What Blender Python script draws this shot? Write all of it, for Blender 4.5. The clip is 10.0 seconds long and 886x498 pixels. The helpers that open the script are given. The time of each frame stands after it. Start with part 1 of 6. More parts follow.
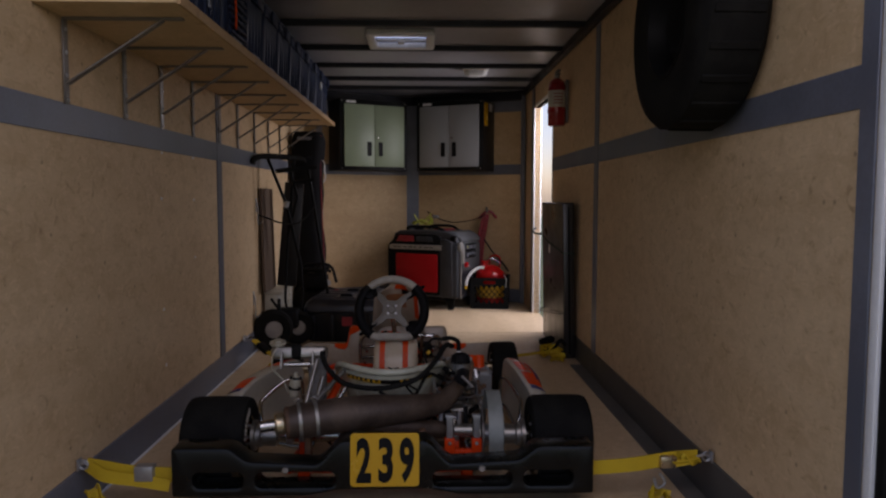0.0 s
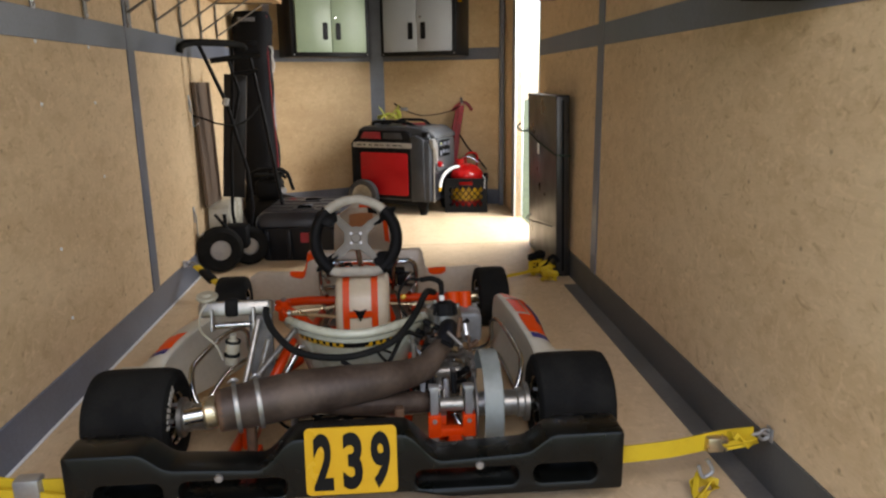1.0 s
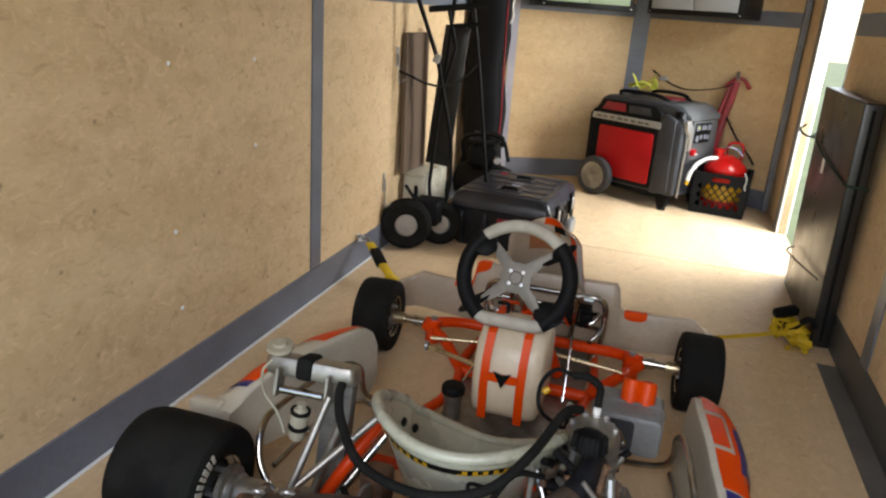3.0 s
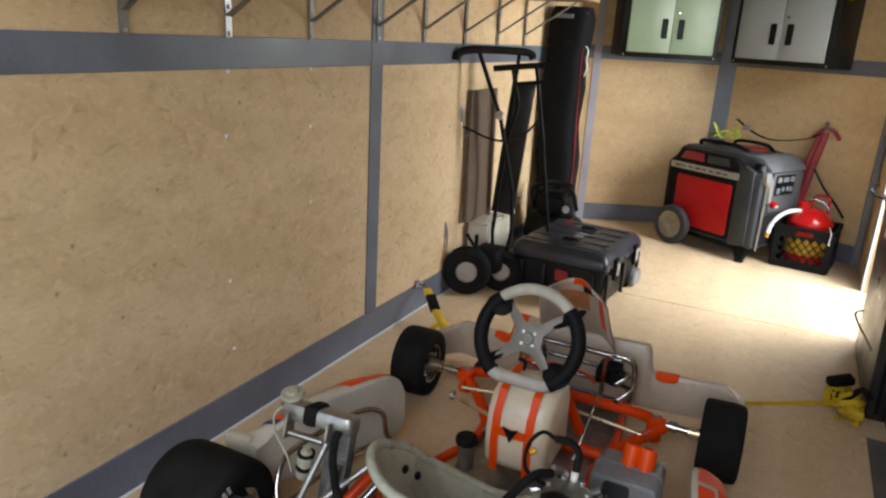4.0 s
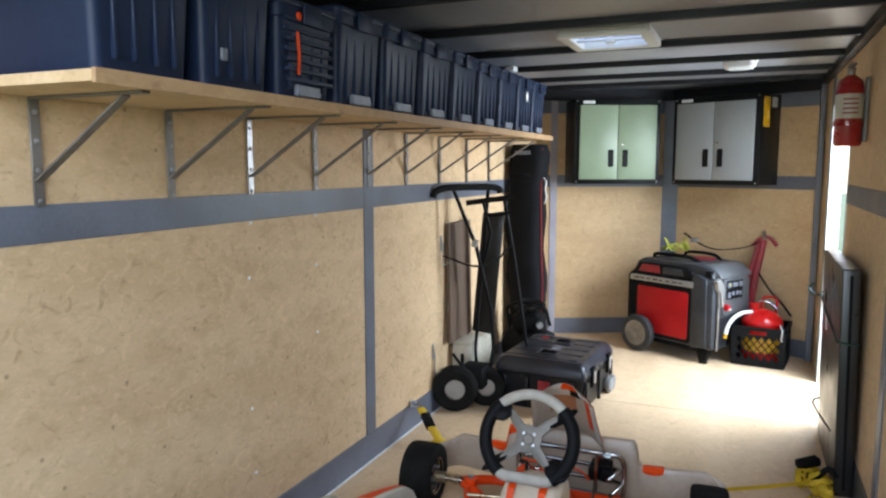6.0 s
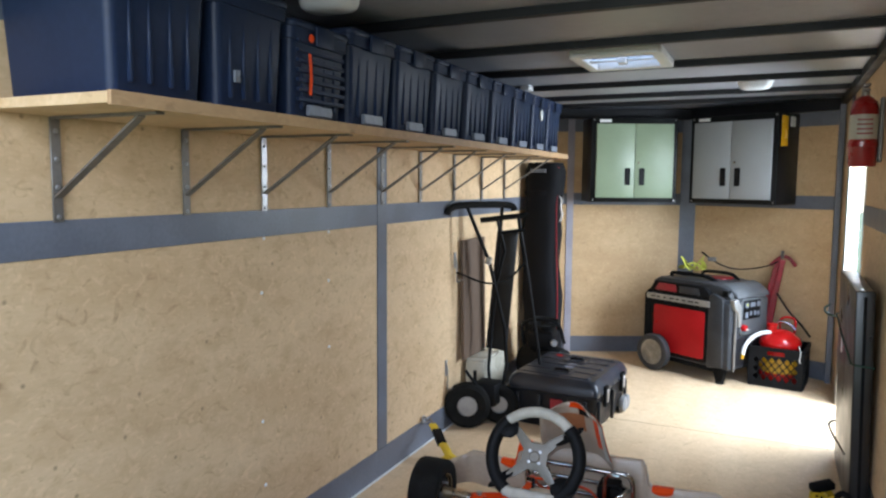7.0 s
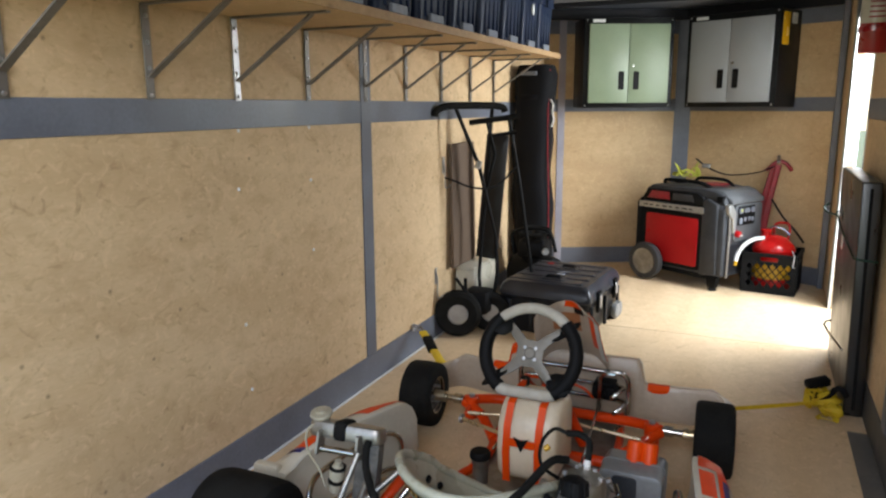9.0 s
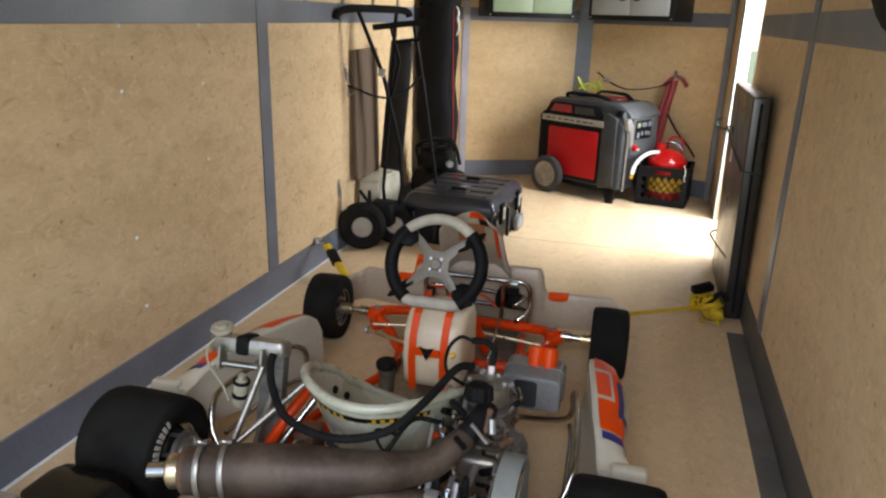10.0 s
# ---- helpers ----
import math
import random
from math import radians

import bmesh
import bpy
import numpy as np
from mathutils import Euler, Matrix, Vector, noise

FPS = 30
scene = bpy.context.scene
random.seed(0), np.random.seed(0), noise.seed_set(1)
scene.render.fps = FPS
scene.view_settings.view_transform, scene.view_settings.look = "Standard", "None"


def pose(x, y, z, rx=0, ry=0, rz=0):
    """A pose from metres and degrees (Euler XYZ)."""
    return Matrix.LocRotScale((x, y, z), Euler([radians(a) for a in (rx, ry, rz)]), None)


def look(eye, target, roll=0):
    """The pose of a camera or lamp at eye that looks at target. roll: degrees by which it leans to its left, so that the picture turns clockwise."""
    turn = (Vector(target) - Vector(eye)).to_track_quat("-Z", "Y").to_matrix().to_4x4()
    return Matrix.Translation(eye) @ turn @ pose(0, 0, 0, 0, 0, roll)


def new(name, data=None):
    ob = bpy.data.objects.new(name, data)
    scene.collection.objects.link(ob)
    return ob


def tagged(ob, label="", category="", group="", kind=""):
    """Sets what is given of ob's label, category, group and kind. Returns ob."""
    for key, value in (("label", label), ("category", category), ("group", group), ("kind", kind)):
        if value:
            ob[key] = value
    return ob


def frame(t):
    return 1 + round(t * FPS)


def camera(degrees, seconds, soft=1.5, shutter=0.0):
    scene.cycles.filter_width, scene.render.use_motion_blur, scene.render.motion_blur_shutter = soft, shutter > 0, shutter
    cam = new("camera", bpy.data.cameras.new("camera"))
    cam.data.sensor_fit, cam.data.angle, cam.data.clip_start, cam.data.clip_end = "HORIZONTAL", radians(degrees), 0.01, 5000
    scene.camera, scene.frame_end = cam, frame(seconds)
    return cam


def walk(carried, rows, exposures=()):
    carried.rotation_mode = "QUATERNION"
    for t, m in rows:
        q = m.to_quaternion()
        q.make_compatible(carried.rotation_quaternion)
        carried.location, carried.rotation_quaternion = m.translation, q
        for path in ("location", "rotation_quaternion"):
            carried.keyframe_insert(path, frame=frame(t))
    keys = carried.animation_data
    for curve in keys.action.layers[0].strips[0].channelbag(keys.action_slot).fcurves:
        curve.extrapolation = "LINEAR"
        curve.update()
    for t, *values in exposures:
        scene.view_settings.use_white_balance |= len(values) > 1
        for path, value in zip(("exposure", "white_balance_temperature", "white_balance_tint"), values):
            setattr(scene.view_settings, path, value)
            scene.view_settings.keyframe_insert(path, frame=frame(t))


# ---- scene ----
cam = camera(64.2, 10.0, 2.3)
PATH = [
    (0, (0.126, 0.142, 0.999), (0.18, 2.136, 0.853), 0.1),
    (0.5, (0.144, 0.457, 1.034), (0.243, 2.429, 0.712), 0.1),
    (1, (0.119, 0.788, 1.048), (0.257, 2.728, 0.584), -0.8),
    (1.5, (0.183, 1.035, 1.074), (0.34, 2.938, 0.481), 1.1),
    (2, (0.271, 1.245, 1.121), (0.395, 3.153, 0.536), 2.4),
    (2.5, (0.292, 1.447, 1.156), (0.151, 3.353, 0.568), 2.1),
    (2.7, (0.271, 1.53, 1.162), (-0.045, 3.41, 0.559), 3.0),
    (3.8, (0.544, 1.531, 1.298), (-0.298, 3.205, 0.599), 3.7),
    (4, (0.588, 1.519, 1.332), (-0.257, 3.235, 0.747), 3.3),
    (4.5, (0.631, 1.45, 1.38), (-0.153, 3.251, 1.002), 3.5),
    (5, (0.603, 1.314, 1.369), (-0.125, 3.145, 1.027), 2.2),
    (5.5, (0.591, 1.211, 1.374), (-0.148, 3.048, 1.091), 0.6),
    (7, (0.664, 1.176, 1.39), (-0.183, 2.978, 1.201), 0.4),
    (7.5, (0.663, 1.187, 1.386), (-0.178, 2.992, 1.204), 0.5),
    (8, (0.649, 1.22, 1.361), (-0.177, 3.032, 1.172), 0.2),
    (8.5, (0.616, 1.261, 1.316), (-0.198, 3.067, 1.046), -0.1),
    (9, (0.605, 1.285, 1.261), (-0.196, 3.074, 0.865), -0.3),
    (9.5, (0.592, 1.305, 1.249), (-0.12, 3.078, 0.658), 0.4),
    (10, (0.584, 1.314, 1.241), (0.064, 3.14, 0.614), 1.7),
]
EXPO = [(0.0, 0.4, 6700, 32), (0.3, 1.0, 6750, 27), (0.6, 1.65, 6850, 22), (0.9, 2.1, 7000, 19), (2.0, 2.5, 7100, 17), (2.7, 2.52, 7000, 15), (4.0, 2.36, 6700, 15), (5.0, 2.71, 6250, 14), (7.0, 2.59, 5750, 13), (8.0, 2.53, 5950, 13), (8.5, 2.47, 6300, 13), (9.0, 2.45, 6500, 14), (10.0, 2.5, 6800, 15)]
walk(cam, [(t, look(eye, target, roll)) for t, eye, target, roll in PATH], EXPO)

# ---- world and light ----
world = bpy.data.worlds.new("sky")
scene.world = world
world.use_nodes = True
wn = world.node_tree
sky = wn.nodes.new("ShaderNodeTexSky")
sky.sky_type = "NISHITA"
sky.sun_disc = False
sky.sun_elevation, sky.sun_rotation = radians(54), radians(-39)
sky.air_density, sky.dust_density = 1.0, 1.0
wn.links.new(sky.outputs[0], wn.nodes["Background"].inputs[0])
wn.nodes["Background"].inputs[1].default_value = 0.10


def area(name, eye, target, w, h, watts, col):
    d = bpy.data.lights.new(name, "AREA")
    d.shape, d.size, d.size_y, d.energy, d.color = "RECTANGLE", w, h, watts, col
    o = new(name, d)
    o.matrix_world = look(eye, target)
    return o


sun_d = bpy.data.lights.new("sun", "SUN")
sun_d.energy, sun_d.angle, sun_d.color = 1.2, radians(12), (1.0, 0.97, 0.92)
new("sun", sun_d).matrix_world = look((-4.0, 5.0, 9.0), (0, 0, 0))
# sky light through the open rear and the open side door
area("rear_opening_light", (0.37, 0.07, 2.15), (-0.18, 4.35, 0.55), 2.0, 1.4, 11.5, (1.0, 0.98, 0.94))
area("side_door_light", (1.62, 5.78, 1.35), (0.20, 5.70, 0.2), 0.85, 1.6, 23, (0.93, 1.0, 1.02))


# ---- materials ----
def mat(name, c, c2=None, rough=0.6, metal=0.0, scale=6.0, bump=0.0, fine=60.0, mix=0.5, stretch=(1, 1, 1), coat=0.0, spec=0.5):
    m = bpy.data.materials.new(name)
    m.use_nodes = True
    n, l = m.node_tree.nodes, m.node_tree.links
    b = n["Principled BSDF"]
    b.inputs["Roughness"].default_value, b.inputs["Metallic"].default_value = rough, metal
    b.inputs["Coat Weight"].default_value = coat
    b.inputs["Specular IOR Level"].default_value = spec
    tc, mp = n.new("ShaderNodeTexCoord"), n.new("ShaderNodeMapping")
    mp.inputs["Scale"].default_value = stretch
    l.new(tc.outputs["Object"], mp.inputs[0])
    big, small = n.new("ShaderNodeTexNoise"), n.new("ShaderNodeTexNoise")
    big.inputs["Scale"].default_value, small.inputs["Scale"].default_value = scale, fine
    big.inputs["Detail"].default_value, small.inputs["Detail"].default_value = 5, 3
    for q in (big, small):
        l.new(mp.outputs[0], q.inputs["Vector"])
    add = n.new("ShaderNodeMath")
    add.operation = "MULTIPLY_ADD"
    add.inputs[1].default_value = 0.35
    l.new(small.outputs[0], add.inputs[0])
    l.new(big.outputs[0], add.inputs[2])
    ramp = n.new("ShaderNodeValToRGB")
    ramp.color_ramp.elements[0].position, ramp.color_ramp.elements[1].position = 0.67 - 0.2 * (1.01 - mix), 0.67 + 0.25 * (1.01 - mix)
    c2 = c2 or tuple(v * 0.8 for v in c)
    ramp.color_ramp.elements[0].color, ramp.color_ramp.elements[1].color = (*c2, 1), (*c, 1)
    l.new(add.outputs[0], ramp.inputs[0])
    l.new(ramp.outputs[0], b.inputs["Base Color"])
    rr = n.new("ShaderNodeMapRange")
    rr.inputs[1].default_value, rr.inputs[2].default_value = 0.3, 0.7
    rr.inputs[3].default_value, rr.inputs[4].default_value = max(0.03, rough - 0.08), min(1, rough + 0.08)
    l.new(big.outputs[0], rr.inputs[0])
    l.new(rr.outputs[0], b.inputs["Roughness"])
    if bump:
        bp = n.new("ShaderNodeBump")
        bp.inputs["Strength"].default_value, bp.inputs["Distance"].default_value = bump, 0.002
        l.new(small.outputs[0], bp.inputs["Height"])
        l.new(bp.outputs[0], b.inputs["Normal"])
    return m


def plywood(name, light, dark, stain, stretch, speck=1.0):
    """Raw plywood: long grain, soft stains, dark specks and knots."""
    m = mat(name, light, dark, 0.62, 0, 2.2, 0.25, 55, 0.25, stretch, spec=0.3)
    n, l = m.node_tree.nodes, m.node_tree.links
    b = n["Principled BSDF"]
    base = b.inputs["Base Color"].links[0].from_socket
    tc = n.new("ShaderNodeTexCoord")
    mott = n.new("ShaderNodeTexNoise")
    mott.inputs["Scale"].default_value, mott.inputs["Detail"].default_value, mott.inputs["Distortion"].default_value = 17, 10, 0.4
    flat = n.new("ShaderNodeMapping")
    flat.inputs["Scale"].default_value = (1, 0.8, 1.1) if stretch[2] >= 1 else (1, 1, 1)
    l.new(tc.outputs["Object"], flat.inputs[0])
    l.new(flat.outputs[0], mott.inputs["Vector"])
    r1 = n.new("ShaderNodeMapRange")
    r1.inputs[1].default_value, r1.inputs[2].default_value, r1.inputs[4].default_value = 0.46, 0.74, 0.34
    l.new(mott.outputs[0], r1.inputs[0])
    m1 = n.new("ShaderNodeMix")
    m1.data_type = "RGBA"
    l.new(r1.outputs[0], m1.inputs["Factor"])
    l.new(base, m1.inputs["A"])
    m1.inputs["B"].default_value = (*stain, 1)
    fleck = n.new("ShaderNodeTexNoise")
    fleck.inputs["Scale"].default_value, fleck.inputs["Detail"].default_value, fleck.inputs["Distortion"].default_value = 26, 6, 1.6
    pale = n.new("ShaderNodeTexNoise")
    pale.inputs["Scale"].default_value, pale.inputs["Detail"].default_value, pale.inputs["Distortion"].default_value = 21, 7, 2.2
    knot = n.new("ShaderNodeTexNoise")
    knot.inputs["Scale"].default_value, knot.inputs["Detail"].default_value, knot.inputs["Distortion"].default_value = 9.5, 8, 3.0
    mixed = m1.outputs["Result"]
    for tex, lo, hi, amount, tone in ((knot, 0.61, 0.75, 0.6, tuple(v * 0.8 for v in stain)), (fleck, 0.56, 0.72, 0.34, stain), (pale, 0.54, 0.72, 0.42, tuple(min(1.0, v * 1.22) for v in light))):
        l.new(flat.outputs[0], tex.inputs["Vector"])
        rf = n.new("ShaderNodeMapRange")
        rf.inputs[1].default_value, rf.inputs[2].default_value, rf.inputs[4].default_value = lo, hi, amount
        l.new(tex.outputs[0], rf.inputs[0])
        mf = n.new("ShaderNodeMix")
        mf.data_type = "RGBA"
        l.new(rf.outputs[0], mf.inputs["Factor"])
        l.new(mixed, mf.inputs["A"])
        mf.inputs["B"].default_value = (*tone, 1)
        mixed = mf.outputs["Result"]
    vor = n.new("ShaderNodeTexVoronoi")
    vor.inputs["Scale"].default_value = 9.0
    wob = n.new("ShaderNodeMapping")
    wob.inputs["Scale"].default_value = (1, 1, 1.6) if stretch[2] >= 1 else (1, 0.6, 1)
    l.new(tc.outputs["Object"], wob.inputs[0])
    l.new(wob.outputs[0], vor.inputs["Vector"])
    if name == "wall_plywood":
        wob.inputs["Rotation"].default_value = (0, radians(90), 0)
        wob.inputs["Scale"].default_value = (1, 1, 1)
        vor.voronoi_dimensions = "2D"
    r2 = n.new("ShaderNodeMapRange")
    r2.inputs[1].default_value, r2.inputs[2].default_value, r2.inputs[3].default_value, r2.inputs[4].default_value = 0.01, 0.075, 0.62 * speck, 0.0
    l.new(vor.outputs["Distance"], r2.inputs[0])
    pick = n.new("ShaderNodeMath")
    pick.operation = "GREATER_THAN"
    pick.inputs[1].default_value = 0.80
    sep = n.new("ShaderNodeSeparateColor")
    l.new(vor.outputs["Color"], sep.inputs[0])
    l.new(sep.outputs[0], pick.inputs[0])
    mul = n.new("ShaderNodeMath")
    mul.operation = "MULTIPLY"
    l.new(r2.outputs[0], mul.inputs[0])
    l.new(pick.outputs[0], mul.inputs[1])
    m2 = n.new("ShaderNodeMix")
    m2.data_type = "RGBA"
    l.new(mul.outputs[0], m2.inputs["Factor"])
    l.new(mixed, m2.inputs["A"])
    m2.inputs["B"].default_value = (0.09, 0.055, 0.03, 1)
    l.new(m2.outputs["Result"], b.inputs["Base Color"])
    return m


PLY = plywood("wall_plywood", (0.66, 0.485, 0.29), (0.57, 0.405, 0.228), (0.36, 0.225, 0.11), (1, 0.6, 2.5))
PLYF = plywood("front_plywood", (0.60, 0.43, 0.24), (0.51, 0.35, 0.185), (0.42, 0.27, 0.13), (0.6, 0.6, 3), 0.6)
FLOOR = plywood("floor_plywood", (0.67, 0.51, 0.325), (0.58, 0.43, 0.26), (0.47, 0.33, 0.19), (3, 0.4, 1), 0.5)
SHELFWOOD = plywood("shelf_plywood", (0.66, 0.48, 0.28), (0.56, 0.39, 0.21), (0.46, 0.31, 0.16), (3, 0.5, 1), 0.4)
EDGEWOOD = plywood("plywood_edge", (0.50, 0.33, 0.175), (0.40, 0.25, 0.125), (0.30, 0.18, 0.09), (3, 0.5, 1), 0.4)
TRIM = mat("grey_painted_trim", (0.14, 0.155, 0.19), (0.108, 0.118, 0.145), 0.38, 0.0, 4, 0.04, 80)
# lighter copy of the trim: strong light on the left corner strip painted in
LITTRIM = mat("lit_trim", (0.36, 0.35, 0.40), (0.30, 0.29, 0.34), 0.45, 0.0, 4)
KICK = mat("dark_kick_strip", (0.085, 0.084, 0.078), (0.062, 0.06, 0.056), 0.5, 0.0, 6, 0.08, 90)
STRIP = mat("dark_floor_strip", (0.135, 0.128, 0.115), (0.095, 0.09, 0.08), 0.55, 0.0, 6, 0.1, 90)
CEILM = mat("ceiling_sheet", (0.42, 0.43, 0.475), (0.35, 0.36, 0.40), 0.42, 0.35, 2, 0.05, 30)
RIB = mat("ceiling_rib", (0.010, 0.0105, 0.014), (0.007, 0.007, 0.009), 0.5, spec=0.3)
WHITE = mat("white_metal", (0.78, 0.80, 0.80), (0.70, 0.72, 0.72), 0.4, 0, 3)
WPLAST = mat("white_plastic", (0.80, 0.80, 0.77), (0.74, 0.74, 0.71), 0.35, 0, 8)
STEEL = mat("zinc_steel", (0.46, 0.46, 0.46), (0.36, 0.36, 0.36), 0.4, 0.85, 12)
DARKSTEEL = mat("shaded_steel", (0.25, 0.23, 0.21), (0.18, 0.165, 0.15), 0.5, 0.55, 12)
BUMPERP = mat("glossy_black_plastic", (0.004, 0.0045, 0.004), (0.0025, 0.003, 0.0025), 0.3, 0, 9, 0.06, 120, spec=0.3)
GUARDP = mat("pale_grey_paint", (0.24, 0.26, 0.24), (0.20, 0.215, 0.195), 0.5, 0.1, 9)
CHROME = mat("chrome", (0.50, 0.485, 0.455), (0.40, 0.39, 0.36), 0.18, 1.0, 20)
ALU = mat("cast_aluminium", (0.34, 0.325, 0.29), (0.25, 0.235, 0.205), 0.38, 0.8, 25, 0.1)
BRASS = mat("plated_brass", (0.62, 0.52, 0.34), (0.5, 0.4, 0.25), 0.3, 0.9, 20)
RUBBER = mat("tyre_rubber", (0.013, 0.0128, 0.0115), (0.0075, 0.0074, 0.007), 0.82, 0, 14, 0.35, 120, spec=0.1)
CORE = mat("radiator_core", (0.14, 0.13, 0.115), (0.09, 0.085, 0.075), 0.55, 0.4, 30, 0.2, 120)
BPLAST = mat("black_plastic", (0.006, 0.006, 0.0065), (0.004, 0.004, 0.004), 0.6, 0, 10, 0.12, 180, spec=0.12)
# black plastic; the blue lift is veiling glare painted into the colour
TOTE = mat("hazed_tote_plastic", (0.016, 0.026, 0.060), (0.011, 0.020, 0.048), 0.44, 0, 5, 0.05, 60, spec=0.25)
CASEB = mat("case_plastic", (0.01, 0.0115, 0.015), (0.006, 0.007, 0.009), 0.42, 0, 8, 0.12, 200, spec=0.3)
FABRIC = mat("black_fabric", (0.005, 0.005, 0.0065), (0.003, 0.003, 0.004), 0.85, 0, 5, 0.4, 160, spec=0.2)
# grey left doors; green light reflected on them is put into the base colour
GREENSPILL = mat("cabinet_green_spill", (0.255, 0.32, 0.205), (0.225, 0.285, 0.18), 0.4, 0.0, 3, 0.05, 150)
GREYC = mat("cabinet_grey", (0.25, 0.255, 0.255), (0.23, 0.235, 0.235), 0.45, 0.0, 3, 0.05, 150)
BLACKC = mat("cabinet_black", (0.006, 0.006, 0.0065), (0.004, 0.004, 0.004), 0.4, 0, 4, 0.05, 120, spec=0.2)
RED = mat("red_panel", (0.40, 0.008, 0.010), (0.34, 0.006, 0.008), 0.45, 0, 5, spec=0.2)
REDEXT = mat("extinguisher_red", (0.32, 0.012, 0.012), (0.26, 0.01, 0.01), 0.3, 0, 6, coat=0.3)
GREYTYRE = mat("grey_tyre", (0.034, 0.034, 0.035), (0.024, 0.024, 0.025), 0.7, 0, 9, 0.15, 90)
CREAMP = mat("yellowed_plastic", (0.38, 0.35, 0.265), (0.31, 0.285, 0.21), 0.4, 0, 12)
TANSTICK = mat("sticker_through_plastic", (0.36, 0.15, 0.06), (0.30, 0.12, 0.05), 0.45, 0, 8)
REDCAN = mat("red_can", (0.50, 0.007, 0.006), (0.42, 0.006, 0.005), 0.25, 0, 6, coat=0.3, spec=0.3)
DARKRED = mat("dark_red_steel", (0.28, 0.012, 0.02), (0.2, 0.01, 0.015), 0.4, 0, 14)
GENLITE = mat("generator_light_grey", (0.105, 0.11, 0.115), (0.08, 0.084, 0.088), 0.42, 0, 9, 0.12, 160, spec=0.3)
GENGREY = mat("generator_grey", (0.04, 0.042, 0.047), (0.027, 0.029, 0.032), 0.45, 0, 9, 0.12, 160, spec=0.3)
SILVER = mat("silver_paint", (0.40, 0.40, 0.385), (0.32, 0.32, 0.31), 0.35, 0.6, 8)
YELLOW = mat("yellow_webbing", (0.58, 0.40, 0.010), (0.48, 0.32, 0.008), 0.7, 0, 10, 0.4, 300)
LIME = mat("lime_webbing", (0.56, 0.58, 0.09), (0.44, 0.46, 0.06), 0.7, 0, 10, 0.4, 300)
PANELY = mat("yellow_sticker", (0.58, 0.325, 0.008), (0.54, 0.295, 0.007), 0.3, 0, 3)
BLACKINK = mat("black_ink", (0.006, 0.006, 0.006), None, 0.45, spec=0.15)
ORANGE = mat("orange_paint", (0.66, 0.052, 0.002), (0.55, 0.04, 0.002), 0.35, 0, 8, spec=0.25)
ORSTICK = mat("orange_sticker", (0.72, 0.066, 0.002), (0.64, 0.055, 0.002), 0.38, 0, 5, spec=0.22)
NAVY = mat("navy_sticker", (0.03, 0.03, 0.16), (0.025, 0.025, 0.12), 0.3)
POD = mat("fairing_plastic", (0.52, 0.49, 0.395), (0.45, 0.42, 0.33), 0.34, 0, 5, coat=0.15)
FIBRE = mat("seat_fibreglass", (0.44, 0.445, 0.345), (0.37, 0.365, 0.28), 0.28, 0, 9, 0.05, 60, coat=0.2)
TANKP = mat("tank_polythene", (0.66, 0.57, 0.42), (0.58, 0.49, 0.35), 0.35, 0, 6)
GRIP = mat("cream_suede", (0.43, 0.40, 0.335), (0.37, 0.34, 0.28), 0.8, 0, 20, 0.2)
PIPE = mat("burnt_pipe_steel", (0.105, 0.073, 0.052), (0.058, 0.038, 0.027), 0.55, 0.35, 9, 0.25, 70)
RUSTY = mat("rusty_steel", (0.16, 0.085, 0.045), (0.09, 0.05, 0.03), 0.7, 0.3, 25, 0.3)
AIRBOX = mat("grey_plastic", (0.20, 0.205, 0.205), (0.15, 0.155, 0.155), 0.35, 0, 7)
BROWNB = mat("brown_board", (0.115, 0.072, 0.043), (0.080, 0.048, 0.028), 0.6, 0, 4, 0.1, 40, 0.3, (1, 1, 0.2))
TABLET = mat("table_laminate", (0.016, 0.0145, 0.0135), (0.010, 0.009, 0.0085), 0.4, 0, 6, 0.1, 140, spec=0.35)
GLOSSTOP = mat("glossy_table_top", (0.011, 0.010, 0.0095), (0.007, 0.0065, 0.006), 0.33, 0, 6, 0.02, 140, spec=0.7)
GREENC = mat("green_cord", (0.008, 0.045, 0.025), (0.006, 0.03, 0.016), 0.6)
LABELW = mat("label_white", (0.75, 0.75, 0.72), None, 0.5)
GREYTAG = mat("grey_tag", (0.20, 0.22, 0.26), (0.14, 0.15, 0.18), 0.4)
# case plastic lightened and blued for the sheen of door light on the lid
CASELID = mat("case_lid_lit_plastic", (0.020, 0.023, 0.031), (0.014, 0.016, 0.022), 0.36, 0, 8, 0.12, 200)
# white fairing plastic browned: shade on its unlit back is in the colour
NOSEP = mat("shaded_fairing", (0.44, 0.365, 0.28), (0.37, 0.305, 0.23), 0.36, 0, 5, coat=0.1)
GRASS = mat("grassy_ground", (0.14, 0.17, 0.075), (0.10, 0.125, 0.05), 0.95, 0, 1.5, 0.3, 30)


def lens_mat(name, c, trans):
    m = bpy.data.materials.new(name)
    m.use_nodes = True
    b = m.node_tree.nodes["Principled BSDF"]
    b.inputs["Base Color"].default_value = (*c, 1)
    b.inputs["Roughness"].default_value = 0.35
    b.inputs["Transmission Weight"].default_value = trans
    return m


DIFFUSER = lens_mat("light_diffuser", (0.85, 0.86, 0.86), 0.25)


